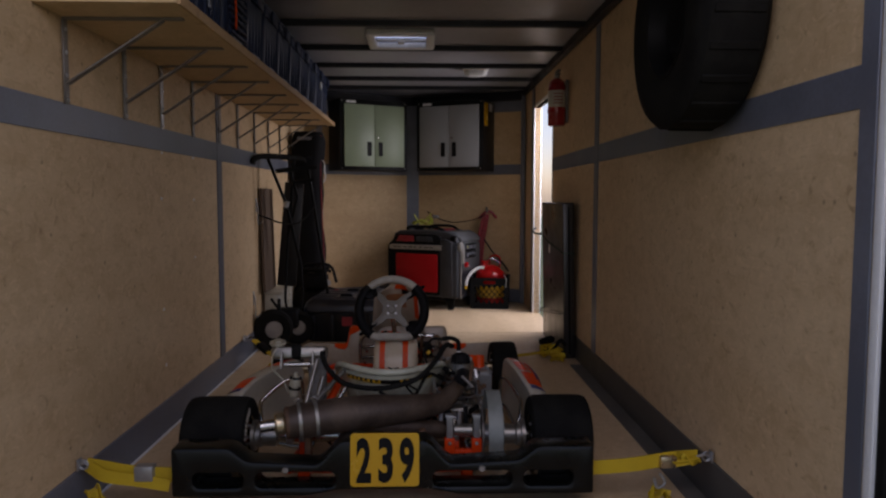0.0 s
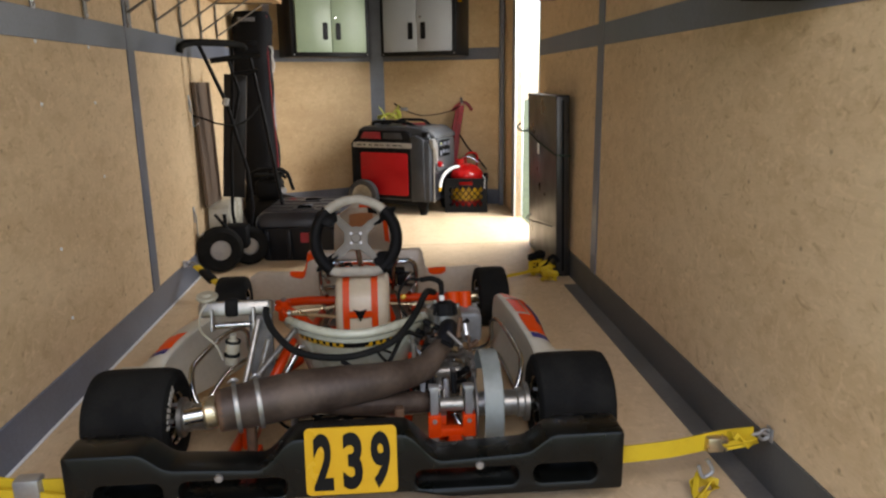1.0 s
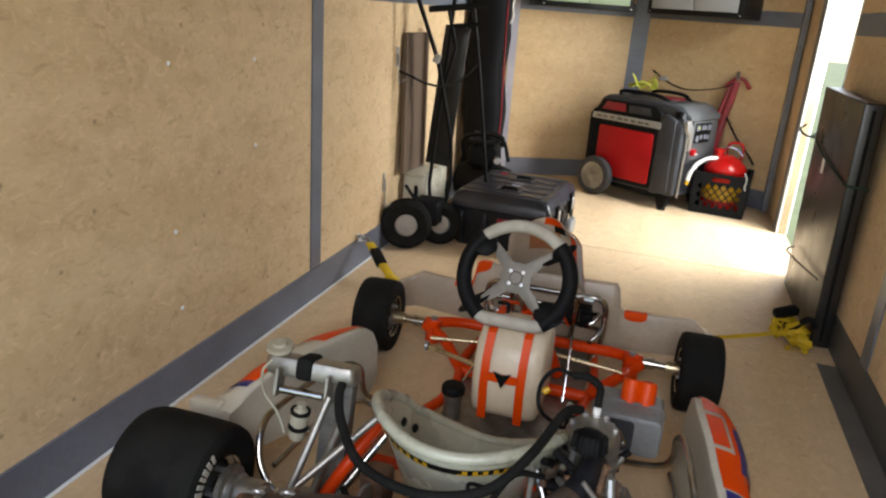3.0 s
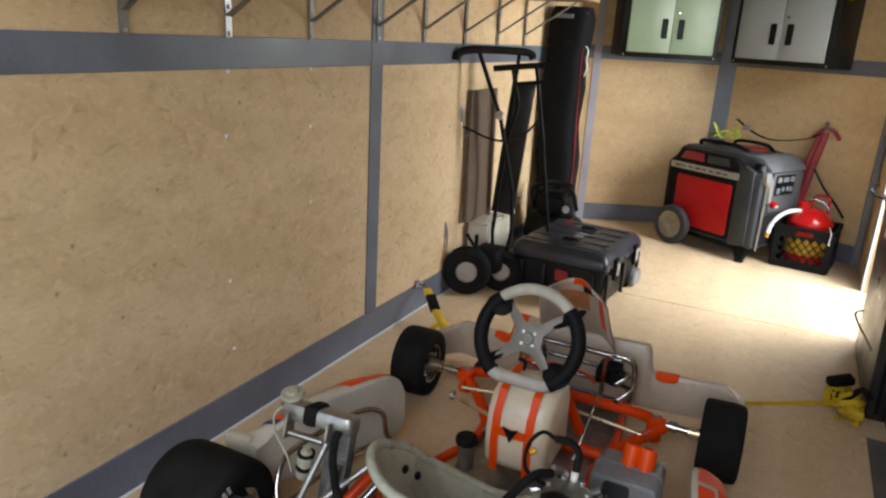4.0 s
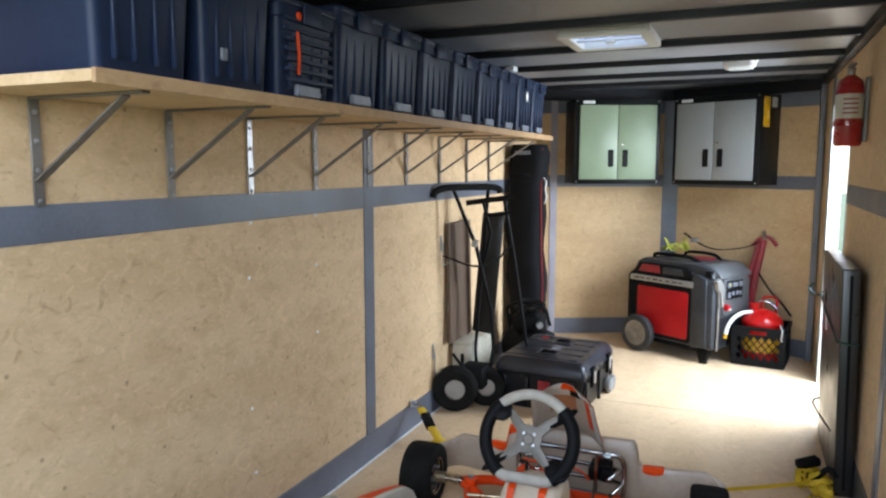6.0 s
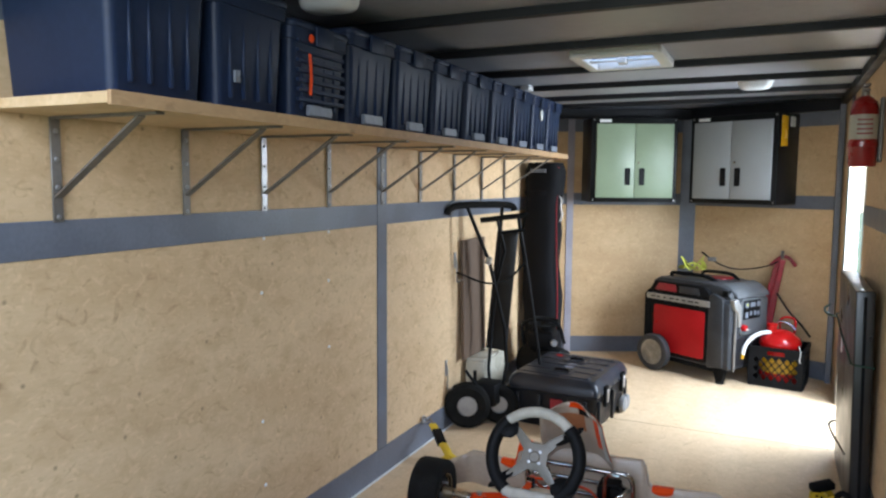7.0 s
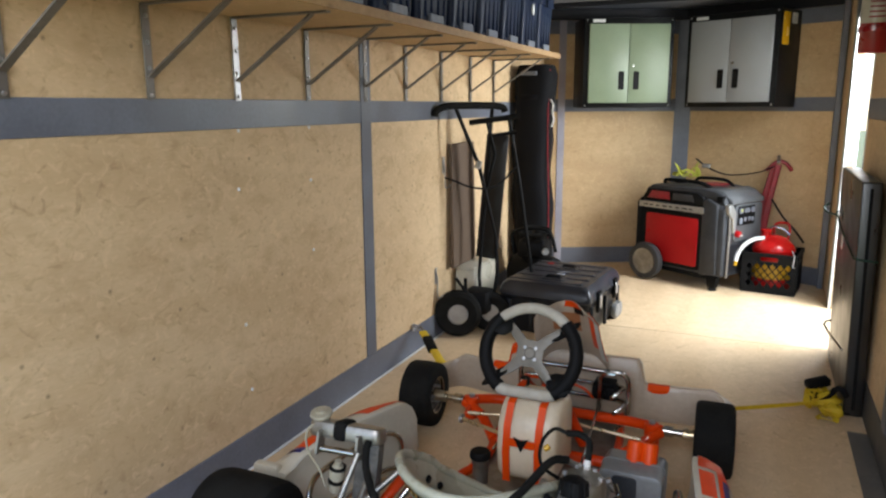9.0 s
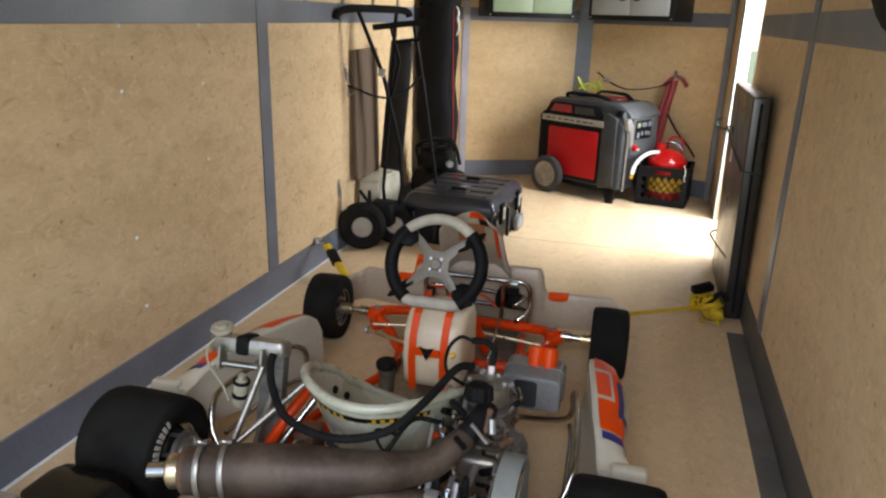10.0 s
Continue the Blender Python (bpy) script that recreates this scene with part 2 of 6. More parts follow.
def translucent(name, c):
    m = bpy.data.materials.new(name)
    m.use_nodes = True
    n, l = m.node_tree.nodes, m.node_tree.links
    t, d, x = n.new("ShaderNodeBsdfTranslucent"), n.new("ShaderNodeBsdfDiffuse"), n.new("ShaderNodeMixShader")
    t.inputs[0].default_value = d.inputs[0].default_value = (*c, 1)
    x.inputs[0].default_value = 0.35
    l.new(t.outputs[0], x.inputs[1])
    l.new(d.outputs[0], x.inputs[2])
    l.new(x.outputs[0], n["Material Output"].inputs[0])
    return m


VENTLID = translucent("vent_lid", (0.8, 0.85, 0.9))


# ---- mesh helpers ----
def box(x0, x1, y0, y1, z0, z1, bev=0.0, seg=2, bm=None, m=None):
    b = bmesh.new()
    bmesh.ops.create_cube(b, size=1)
    bmesh.ops.transform(b, matrix=Matrix.Translation(((x0 + x1) / 2, (y0 + y1) / 2, (z0 + z1) / 2)) @ Matrix.Diagonal((abs(x1 - x0), abs(y1 - y0), abs(z1 - z0), 1)), verts=b.verts)
    if bev:
        bmesh.ops.bevel(b, geom=b.edges[:], offset=bev, segments=seg, profile=0.5, affect="EDGES")
    return merge(bm, b, m)


def merge(bm, b, m=None):
    if m is not None:
        bmesh.ops.transform(b, matrix=m, verts=b.verts)
    if bm is None:
        return b
    vs = [bm.verts.new(v.co) for v in b.verts]
    b.verts.index_update()
    for f in b.faces:
        try:
            bm.faces.new([vs[v.index] for v in f.verts])
        except ValueError:
            pass
    b.free()
    return bm


def smooth_path(pts, n=6):
    """Catmull-Rom through the points."""
    p = [Vector(q) for q in pts]
    p = [p[0] * 2 - p[1]] + p + [p[-1] * 2 - p[-2]]
    out = []
    for i in range(1, len(p) - 2):
        for k in range(n):
            t = k / n
            out.append(0.5 * (2 * p[i] + (p[i + 1] - p[i - 1]) * t + (2 * p[i - 1] - 5 * p[i] + 4 * p[i + 1] - p[i + 2]) * t * t + (3 * p[i] - p[i - 1] - 3 * p[i + 1] + p[i + 2]) * t ** 3))
    out.append(p[-2])
    return out


def tube(pts, r, seg=10, bm=None, smooth=0, flat=1.0, closed=False):
    """A round (or flattened) bar along points; r may be one radius or one for each point."""
    rs = list(r) if isinstance(r, (list, tuple)) else None
    if smooth:
        if rs:
            rv = smooth_path([(q, 0, 0) for q in rs], smooth)
            rs = [q.x for q in rv]
        pts = smooth_path(pts, smooth)
    pts = [Vector(q) for q in pts]
    bm = bm or bmesh.new()
    rings, up = [], None
    for i, q in enumerate(pts):
        if closed:
            d = pts[(i + 1) % len(pts)] - pts[i - 1]
        else:
            d = pts[min(i + 1, len(pts) - 1)] - pts[max(i - 1, 0)]
        d.normalize()
        if up is None:
            up = Vector((0, 0, 1)) if abs(d.z) < 0.9 else Vector((1, 0, 0))
        a = up.cross(d)
        a.normalize()
        up = d.cross(a)
        rad = rs[i] if rs else r
        rings.append([bm.verts.new(q + (a * math.cos(2 * math.pi * k / seg) + up * math.sin(2 * math.pi * k / seg) * flat) * rad) for k in range(seg)])
    pairs = list(zip(rings, rings[1:])) + ([(rings[-1], rings[0])] if closed else [])
    for r0, r1 in pairs:
        for k in range(seg):
            bm.faces.new((r0[k], r0[(k + 1) % seg], r1[(k + 1) % seg], r1[k]))
    if not closed:
        bm.faces.new(rings[0][::-1])
        bm.faces.new(rings[-1])
    return bm


def lathe(profile, m=None, seg=28, bm=None):
    """Turns (radius, height) pairs about z."""
    b = bmesh.new()
    rings = []
    for r, z in profile:
        if r < 1e-5:
            rings.append([b.verts.new((0, 0, z))])
        else:
            rings.append([b.verts.new((r * math.cos(2 * math.pi * k / seg), r * math.sin(2 * math.pi * k / seg), z)) for k in range(seg)])
    for r0, r1 in zip(rings, rings[1:]):
        for k in range(seg):
            a, c = r0[k % len(r0)], r0[(k + 1) % len(r0)]
            d, e = r1[(k + 1) % len(r1)], r1[k % len(r1)]
            f = [a, c, d, e]
            f = [v for i, v in enumerate(f) if v not in f[:i]]
            if len(f) > 2:
                b.faces.new(f)
    return merge(bm, b, m)


def prism(outline, d0, d1, axis="y", holes=(), bev=0.0, bm=None, m=None):
    """An outline with holes, in the plane across axis, pulled from d0 to d1."""
    b = bmesh.new()
    put = {"y": lambda u, v, d: (u, d, v), "x": lambda u, v, d: (d, u, v), "z": lambda u, v, d: (u, v, d)}[axis]
    edges = []
    for loop in (outline, *holes):
        vs = [b.verts.new(put(u, v, d0)) for u, v in loop]
        edges += [b.edges.new((vs[i], vs[(i + 1) % len(vs)])) for i in range(len(vs))]
    bmesh.ops.triangle_fill(b, use_beauty=True, use_dissolve=not holes, edges=edges)
    g = bmesh.ops.extrude_face_region(b, geom=b.faces[:])
    move = {"y": (0, d1 - d0, 0), "x": (d1 - d0, 0, 0), "z": (0, 0, d1 - d0)}[axis]
    bmesh.ops.translate(b, vec=move, verts=[v for v in g["geom"] if isinstance(v, bmesh.types.BMVert)])
    bmesh.ops.recalc_face_normals(b, faces=b.faces[:])
    if bev:
        sharp = [e for e in b.edges if len(e.link_faces) == 2 and e.calc_face_angle(0) > 0.6]
        bmesh.ops.bevel(b, geom=sharp, offset=bev, segments=2, profile=0.5, affect="EDGES")
    return merge(bm, b, m)


def rrect(x0, x1, z0, z1, r, n=5):
    out = []
    for cx, cz, a0 in ((x1 - r, z1 - r, 0), (x0 + r, z1 - r, 90), (x0 + r, z0 + r, 180), (x1 - r, z0 + r, 270)):
        out += [(cx + r * math.cos(radians(a0 + 90 * k / n)), cz + r * math.sin(radians(a0 + 90 * k / n))) for k in range(n + 1)]
    return out


def loft(sections, bm=None, caps=True):
    """Skins closed rings of equal length."""
    bm = bm or bmesh.new()
    rings = [[bm.verts.new(p) for p in s] for s in sections]
    k = len(rings[0])
    for r0, r1 in zip(rings, rings[1:]):
        for i in range(k):
            bm.faces.new((r0[i], r0[(i + 1) % k], r1[(i + 1) % k], r1[i]))
    if caps:
        bm.faces.new(rings[0][::-1])
        bm.faces.new(rings[-1])
    return bm


def aim(p0, p1):
    """The pose that turns z along p0 to p1, at p0."""
    d = Vector(p1) - Vector(p0)
    return Matrix.Translation(p0) @ d.to_track_quat("Z", "Y").to_matrix().to_4x4()


def rod(p0, p1, r, seg=12, bm=None):
    n = (Vector(p1) - Vector(p0)).length
    e = min(r * 0.2, n * 0.1)
    return lathe([(0, 0), (r - e, 0), (r, e), (r, n - e), (r - e, n), (0, n)], aim(p0, p1), seg, bm)


def part(name, bm, material, parent, label="", smooth=38, kind=""):
    me = bpy.data.meshes.new(name)
    bmesh.ops.recalc_face_normals(bm, faces=bm.faces[:])
    bm.to_mesh(me)
    bm.free()
    me.materials.append(material)
    for f in me.polygons:
        f.use_smooth = True
    me.set_sharp_from_angle(angle=radians(smooth))
    o = new(name, me)
    if parent is not None:
        o.parent = parent
    return tagged(o, label, kind=kind)


def thing(name, label, category, at=(0, 0, 0), rz=0.0, group=""):
    o = new(name)
    o.empty_display_size = 0.1
    o.matrix_world = pose(*at, 0, 0, rz)
    return tagged(o, label, category, group)


def setting(name, bm, material, label="", category=""):
    return tagged(part(name, bm, material, None), label, category, kind="structure")


RUSTYJ = mat("floor_joint", (0.24, 0.17, 0.11), (0.2, 0.14, 0.09), 0.9)

# ---- the trailer's shell ----
XL, XR, CEIL, YR, YC = -0.98, 1.075, 1.985, 1.605, 6.76
APEX = (0.015, 7.25)
T = 0.045
setting("ground", box(-60, 60, -60, 60, -0.62, -0.60), GRASS, "short green grass round the trailer", "ground")
b = prism([(XL - T, YR), (XR + T, YR), (XR + T, YC), (APEX[0], APEX[1] + T + 0.02), (XL - T, YC)], -0.06, 0.0, "z")
floor = setting("floor", b, FLOOR, "raw plywood trailer floor with scuffs", "floor")
# the joint between two floor sheets
setting("trim_floor_joint", box(XL + 0.02, XR - 0.1, 5.30, 5.302, 0.0002, 0.0010), RUSTYJ, "thin dark joint between floor sheets", "joint")
ob_ceiling = prism([(XL - T, YR), (XR + T, YR), (XR + T, YC), (APEX[0], APEX[1] + T + 0.02), (XL - T, YC)], CEIL, CEIL + 0.03, "z",
                   holes=[[(-0.175, 4.42), (0.145, 4.42), (0.145, 4.75), (-0.175, 4.75)]])
RIBS = (1.66, 2.29, 2.92, 3.55, 4.19, 4.845, 5.46, 6.04, 6.52)
setting("ceiling", ob_ceiling, CEILM, "grey sheet metal trailer ceiling", "ceiling")
b = bmesh.new()
for y in RIBS:
    w = XR - 0.002 if y < YC else 0.6
    prism([(y - 0.024, CEIL), (y - 0.018, CEIL - 0.03), (y + 0.018, CEIL - 0.03), (y + 0.024, CEIL)], XL + 0.002, w, "x", bm=b)
box(XL + 0.002, XL + 0.045, YR, YC, CEIL - 0.05, CEIL - 0.002, 0.004, 1, b)
box(XR - 0.045, XR - 0.002, YR, YC, CEIL - 0.05, CEIL - 0.002, 0.004, 1, b)
setting("trim_ceiling_ribs", b, RIB, "dark steel roof bows across the ceiling", "ribs")
setting("wall_left", box(XL - T, XL, YR, YC, 0, CEIL), PLY, "raw plywood side wall with stains and screw holes", "wall")
DY0, DY1, DZ = 5.37, 6.18, 1.76
b = box(XR, XR + T, YR, DY0, 0, CEIL)
box(XR, XR + T, DY1, YC, 0, CEIL, bm=b)
box(XR, XR + T, DY0, DY1, DZ, CEIL, bm=b)
setting("wall_right", b, PLY, "raw plywood side wall with a door opening", "wall")
for nm, p in (("wall_front_left", (XL, YC)), ("wall_front_right", (XR, YC))):
    q = APEX
    d = Vector((q[0] - p[0], q[1] - p[1])).normalized()
    nrm = Vector((-d.y, d.x)) if nm.endswith("left") else Vector((d.y, -d.x))
    setting(nm, prism([p, q, (q[0] + nrm.x * T, q[1] + nrm.y * T), (p[0] + nrm.x * T, p[1] + nrm.y * T)], 0, CEIL, "z"), PLYF, "plywood panel of the angled trailer nose", "wall")
# the side door's jamb
b = box(XR - 0.012, XR + T + 0.01, DY1, DY1 + 0.035, 0.0, DZ, 0.004, 1)
box(XR - 0.004, XR + T + 0.01, DY0 - 0.02, DY0, 0.0, DZ, 0.004, 1, b)
box(XR - 0.004, XR + T + 0.01, DY0 - 0.02, DY1 + 0.035, DZ, DZ + 0.03, 0.004, 1, b)
setting("door_1", b, WHITE, "white metal jamb of the open side door", "door frame")
# the rear frame
b = box(XR - 0.003, XR + 0.09, YR - 0.03, YR - 0.001, -0.06, CEIL + 0.05, 0.004, 2)
box(XL - 0.09, XL + 0.003, YR - 0.03, YR - 0.001, -0.06, CEIL + 0.05, 0.004, 2, b)
box(XL - 0.09, XR + 0.09, YR - 0.03, YR - 0.001, CEIL + 0.002, CEIL + 0.09, 0.004, 2, b)
setting("door_2", b, WHITE, "white metal frame of the open trailer rear", "door frame")
b = box(XR + 0.004, XR + 0.085, YR - 0.06, YR - 0.031, -0.06, CEIL + 0.05, 0.006, 2)
box(XL - 0.085, XL - 0.004, YR - 0.06, YR - 0.031, -0.06, CEIL + 0.05, 0.006, 2, b)
setting("trim_door_seal", b, RUBBER, "black rubber seal round the rear opening", "seal")

# ---- grey trim ----
def strip(name, x0, x1, y0, y1, z0, z1, lab="grey painted metal trim strip on the wall"):
    return setting(name, box(x0, x1, y0, y1, z0, z1, 0.0015, 1), TRIM, lab, "trim")


BZ0, BZ1 = 1.192, 1.287
strip("trim_band_left", XL, XL + 0.004, YR + 0.02, YC, BZ0, BZ1)
strip("trim_band_right", XR - 0.004, XR, YR + 0.02, DY0 - 0.021, BZ0, BZ1)
strip("trim_top_left", XL, XL + 0.004, YR + 0.02, YC, 1.757, CEIL - 0.052)
strip("trim_post_left", XL, XL + 0.006, 3.96, 4.045, 0.131, CEIL - 0.05)
strip("trim_post_right", XR - 0.006, XR, 3.975, 4.06, 0.12, CEIL - 0.05)
strip("trim_post_rear_right", XR - 0.006, XR, YR + 0.001, YR + 0.06, 0.12, CEIL - 0.05)
strip("trim_door_right", XR - 0.008, XR, DY1 + 0.036, DY1 + 0.16, 0.001, CEIL - 0.05)
setting("baseboard_left", prism([(XL, 0.001), (XL, 0.13), (XL + 0.006, 0.128), (XL + 0.008, 0.012), (XL + 0.013, 0.003), (XL + 0.013, 0.001)], YR + 0.02, YC, "y"), TRIM, "grey metal kick strip along the wall foot", "baseboard")
# white strip paints the highlight along the kick strip's curled lip
setting("trim_lip_left", box(XL + 0.0135, XL + 0.024, YR + 0.02, YC - 0.02, 0.0005, 0.006, 0.002, 2), WHITE, "thin lip along the kick strip, white for its bright reflection", "trim")
setting("baseboard_right", prism([(XR, 0.001), (XR, 0.138), (XR - 0.006, 0.136), (XR - 0.008, 0.001)], YR + 0.02, DY0 - 0.021, "y"), KICK, "dark grey metal kick strip along the wall foot", "baseboard")
setting("trim_floor_strip", box(0.997, XR - 0.009, YR + 0.02, 4.28, 0.0005, 0.004, 0.001, 1), STRIP, "dark grey metal strip on the floor edge", "trim")
for nm, p in (("left", (XL, YC)), ("right", (XR, YC))):
    q = APEX
    L = (Vector(q) - Vector(p)).length
    ang = math.degrees(math.atan2(q[1] - p[1], q[0] - p[0]))
    s = -1 if nm == "left" else 1
    for k, (z0, z1) in (("baseboard_front_", (0.001, 0.13)), ("trim_band_front_", (1.215, 1.31)), ("trim_top_front_", (1.80, 1.899))):
        b = box(0.02, L - 0.03, min(0, s * 0.004), max(0, s * 0.004), z0, z1, 0.001, 1)
        bmesh.ops.transform(b, matrix=pose(p[0], p[1], 0, 0, 0, ang), verts=b.verts)
        setting(k + nm, b, TRIM, "grey painted metal trim strip on the nose panel", "trim")
for nm, p in (("left", (XL, YC)), ("right", (XR, YC))):
    L = (Vector(APEX) - Vector(p)).length
    s = -1 if nm == "left" else 1
    b = box(0.02, L - 0.005, min(0, s * 0.05), max(0, s * 0.05), 1.90, CEIL - 0.002, 0.003, 1)
    bmesh.ops.transform(b, matrix=pose(p[0], p[1], 0, 0, 0, math.degrees(math.atan2(APEX[1] - p[1], APEX[0] - p[0]))), verts=b.verts)
    setting("trim_header_" + nm, b, RIB, "dark steel header at the top of the nose panel", "trim")
b = box(APEX[0] - 0.062, APEX[0] + 0.062, APEX[1] - 0.03, APEX[1] - 0.012, 0.001, CEIL - 0.03, 0.002, 1)
setting("trim_nose_post", b, TRIM, "grey metal strip over the nose joint", "trim")
ang = math.degrees(math.atan2(APEX[1] - YC, APEX[0] - XL))
b = box(0.115, 0.17, -0.009, -0.0045, 0.001, CEIL - 0.05, 0.001, 1)
bmesh.ops.transform(b, matrix=pose(XL, YC, 0, 0, 0, ang), verts=b.verts)
setting("trim_corner_left", b, LITTRIM, "metal corner strip with strong light put into its colour", "trim")
setting("trim_corner_right", box(XR - 0.045, XR - 0.009, YC - 0.045, YC + 0.01, 0.0, CEIL - 0.05, 0.002, 1), TRIM, "grey metal corner strip", "trim")

# ---- roof vent and lights ----
vent = thing("roof_vent", "white square roof vent with a translucent lid", "roof vent", (-0.015, 4.585, CEIL))
part("frame", prism(rrect(-0.205, 0.205, -0.215, 0.215, 0.02), -0.035, 0.0, "z", holes=[rrect(-0.155, 0.155, -0.16, 0.16, 0.012)[::-1]], bev=0.004), WPLAST, vent)
part("lid", prism(rrect(-0.165, 0.165, -0.17, 0.17, 0.012), 0.034, 0.04, "z"), VENTLID, vent, "bluish translucent lid")
b = rod((-0.155, 0, -0.02), (0.155, 0, -0.02), 0.008)
box(-0.02, 0.02, -0.03, 0.03, -0.04, -0.012, 0.005, 2, b)
part("crank", b, WPLAST, vent, "white crossbar with a crank knob")


def dome_light(x, y, w, d):
    o = thing("dome_light", "white plastic dome light on the ceiling", "ceiling light", (x, y, CEIL), group="ceiling lights")
    part("base", prism(rrect(-w / 2, w / 2, -d / 2, d / 2, 0.045), -0.012, 0.0, "z", bev=0.003), WPLAST, o)
    part("lens", loft([[(x * s, y * s, -z) for x, y in rrect(-w * 0.46, w * 0.46, -d * 0.45, d * 0.45, 0.045)] for s, z in ((1, 0.012), (0.985, 0.026), (0.93, 0.04), (0.8, 0.05), (0.55, 0.055))]), DIFFUSER, o, "milky diffuser")
    return o


dome_light(0.525, 5.67, 0.20, 0.12)
dome_light(-0.665, 3.13, 0.21, 0.14)

# ---- long shelf on brackets ----
SH0, SH1, SHX, SHZ = 2.200, 5.665, -0.572, 1.546
shelf = thing("wall_shelf", "long plywood wall shelf on zinc steel brackets", "shelf")
part("board", box(XL + 0.002, SHX, SH0, SH1, SHZ, SHZ + 0.024, 0.0015, 1), SHELFWOOD, shelf)
part("edge_strip", box(SHX + 0.0005, SHX + 0.012, SH0, SH1, SHZ - 0.004, SHZ + 0.026, 0.001, 1), EDGEWOOD, shelf, "brown plywood edging strip")


def bracket(y, shiny):
    b = box(XL + 0.0045, XL + 0.010, y - 0.014, y + 0.014, 1.283, SHZ - 0.002, 0.001, 1)
    # shade under the shelf is put into the darker, browner bracket steel
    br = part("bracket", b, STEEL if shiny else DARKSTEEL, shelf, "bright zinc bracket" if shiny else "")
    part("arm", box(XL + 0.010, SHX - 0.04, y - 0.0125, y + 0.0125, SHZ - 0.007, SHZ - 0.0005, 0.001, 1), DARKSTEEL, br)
    p0, p1 = Vector((XL + 0.012, y, 1.345)), Vector((SHX - 0.10, y, SHZ - 0.008))
    d = (p1 - p0).normalized()
    b = bmesh.new()
    box(-0.003, 0.003, -0.0125, 0.0125, 0, (p1 - p0).length, 0.001, 1, b)
    bmesh.ops.transform(b, matrix=Matrix.Translation(p0) @ Matrix.Rotation(math.atan2(d.x, d.z), 4, "Y"), verts=b.verts)
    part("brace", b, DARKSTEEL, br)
    for z in (1.295, 1.37, 1.44, 1.51):
        part("bolt", lathe([(0, 0.006), (0.005, 0.005), (0.007, 0.0)], Matrix.Translation((XL + 0.0101, y, z)) @ pose(0, 0, 0, 0, 90, 0), 8), STEEL, br)


for i, y in enumerate((2.375, 2.806, 3.172, 3.572, 4.0, 4.385, 4.80, 5.213, 5.61)):
    bracket(y, i == 2)


# ---- black totes on the shelf ----
def tote(y0, y1, h, label, decor=0):
    o = thing("storage_tote", label, "tote", (0, (y0 + y1) / 2, SHZ + 0.0255), group="totes on the shelf")
    w, x0, x1 = (y1 - y0) / 2 - 0.006, XL + 0.008, -0.60
    secs = []
    for z, inset in ((0, 0.03), (0.01, 0.022), (h - 0.05, 0.008), (h - 0.05, 0.0), (h - 0.015, 0.0)):
        secs.append([(x, y, z) for x, y in rrect(x0 + inset * 0.6, x1 - inset, -w + inset, w - inset, 0.022)])
    part("body", loft(secs), TOTE, o)
    part("lid", prism(rrect(x0 - 0.004, x1 + 0.006, -w - 0.003, w + 0.003, 0.025), h - 0.015, h + 0.004, "z", bev=0.005), TOTE, o, "black snap lid")
    for k in (-0.55, -0.2, 0.2, 0.55):
        part("rib", box(x1 - 0.022, x1 - 0.0095, k * w - 0.006, k * w + 0.006, 0.03, h - 0.055, 0.003, 1), TOTE, o)
    if decor:
        part("latch", box(x1 + 0.0065, x1 + 0.015, -0.045, 0.045, h - 0.06, h - 0.002, 0.004, 2), TOTE, o)
        part("tag", box(x1 - 0.02, x1 - 0.0035, -0.06, 0.06, 0.012, 0.045, 0.003, 1), GREYTAG, o, "grey plastic tag at the tote's foot")
    return o


ys = [2.225, 2.54, 2.84, 3.15, 3.465, 3.785, 4.11, 4.43, 4.745, 5.06, 5.36, 5.65]
for i in range(11):
    t_ = tote(ys[i], ys[i + 1], 0.31 if i != 2 else 0.275, "black plastic storage tote with lid on the shelf" if i != 2 else "black slatted plastic tote on the shelf", i > 1)
    if i == 2:
        for k in range(7):
            part("slat", box(-0.609, -0.597, -0.12, 0.12, 0.05 + k * 0.028, 0.062 + k * 0.028, 0.002, 1), TOTE, t_)
        part("tape", tube([(-0.593, -0.07, 0.07), (-0.593, -0.066, 0.13), (-0.593, -0.072, 0.19)], 0.007, 6, None, 3, 0.5), ORSTICK, t_, "strip of orange tape")
        part("tape", lathe([(0, 0.004), (0.011, 0.003), (0.013, 0)], pose(-0.595, -0.06, 0.235, 0, 90, 0), 12), ORSTICK, t_, "round orange mark")
    if i == 1:
        part("sticker", box(-0.606, -0.5985, -0.08, -0.06, 0.07, 0.10, 0.001, 1), GREYTAG, t_, "small silver sticker")
    if i == 9:
        part("sticker", prism([(0.02 * math.cos(a / 8 * math.pi), 0.21 + 0.03 * math.sin(a / 8 * math.pi)) for a in range(16)], -0.605, -0.5975, "x"), LABELW, t_, "white oval sticker")

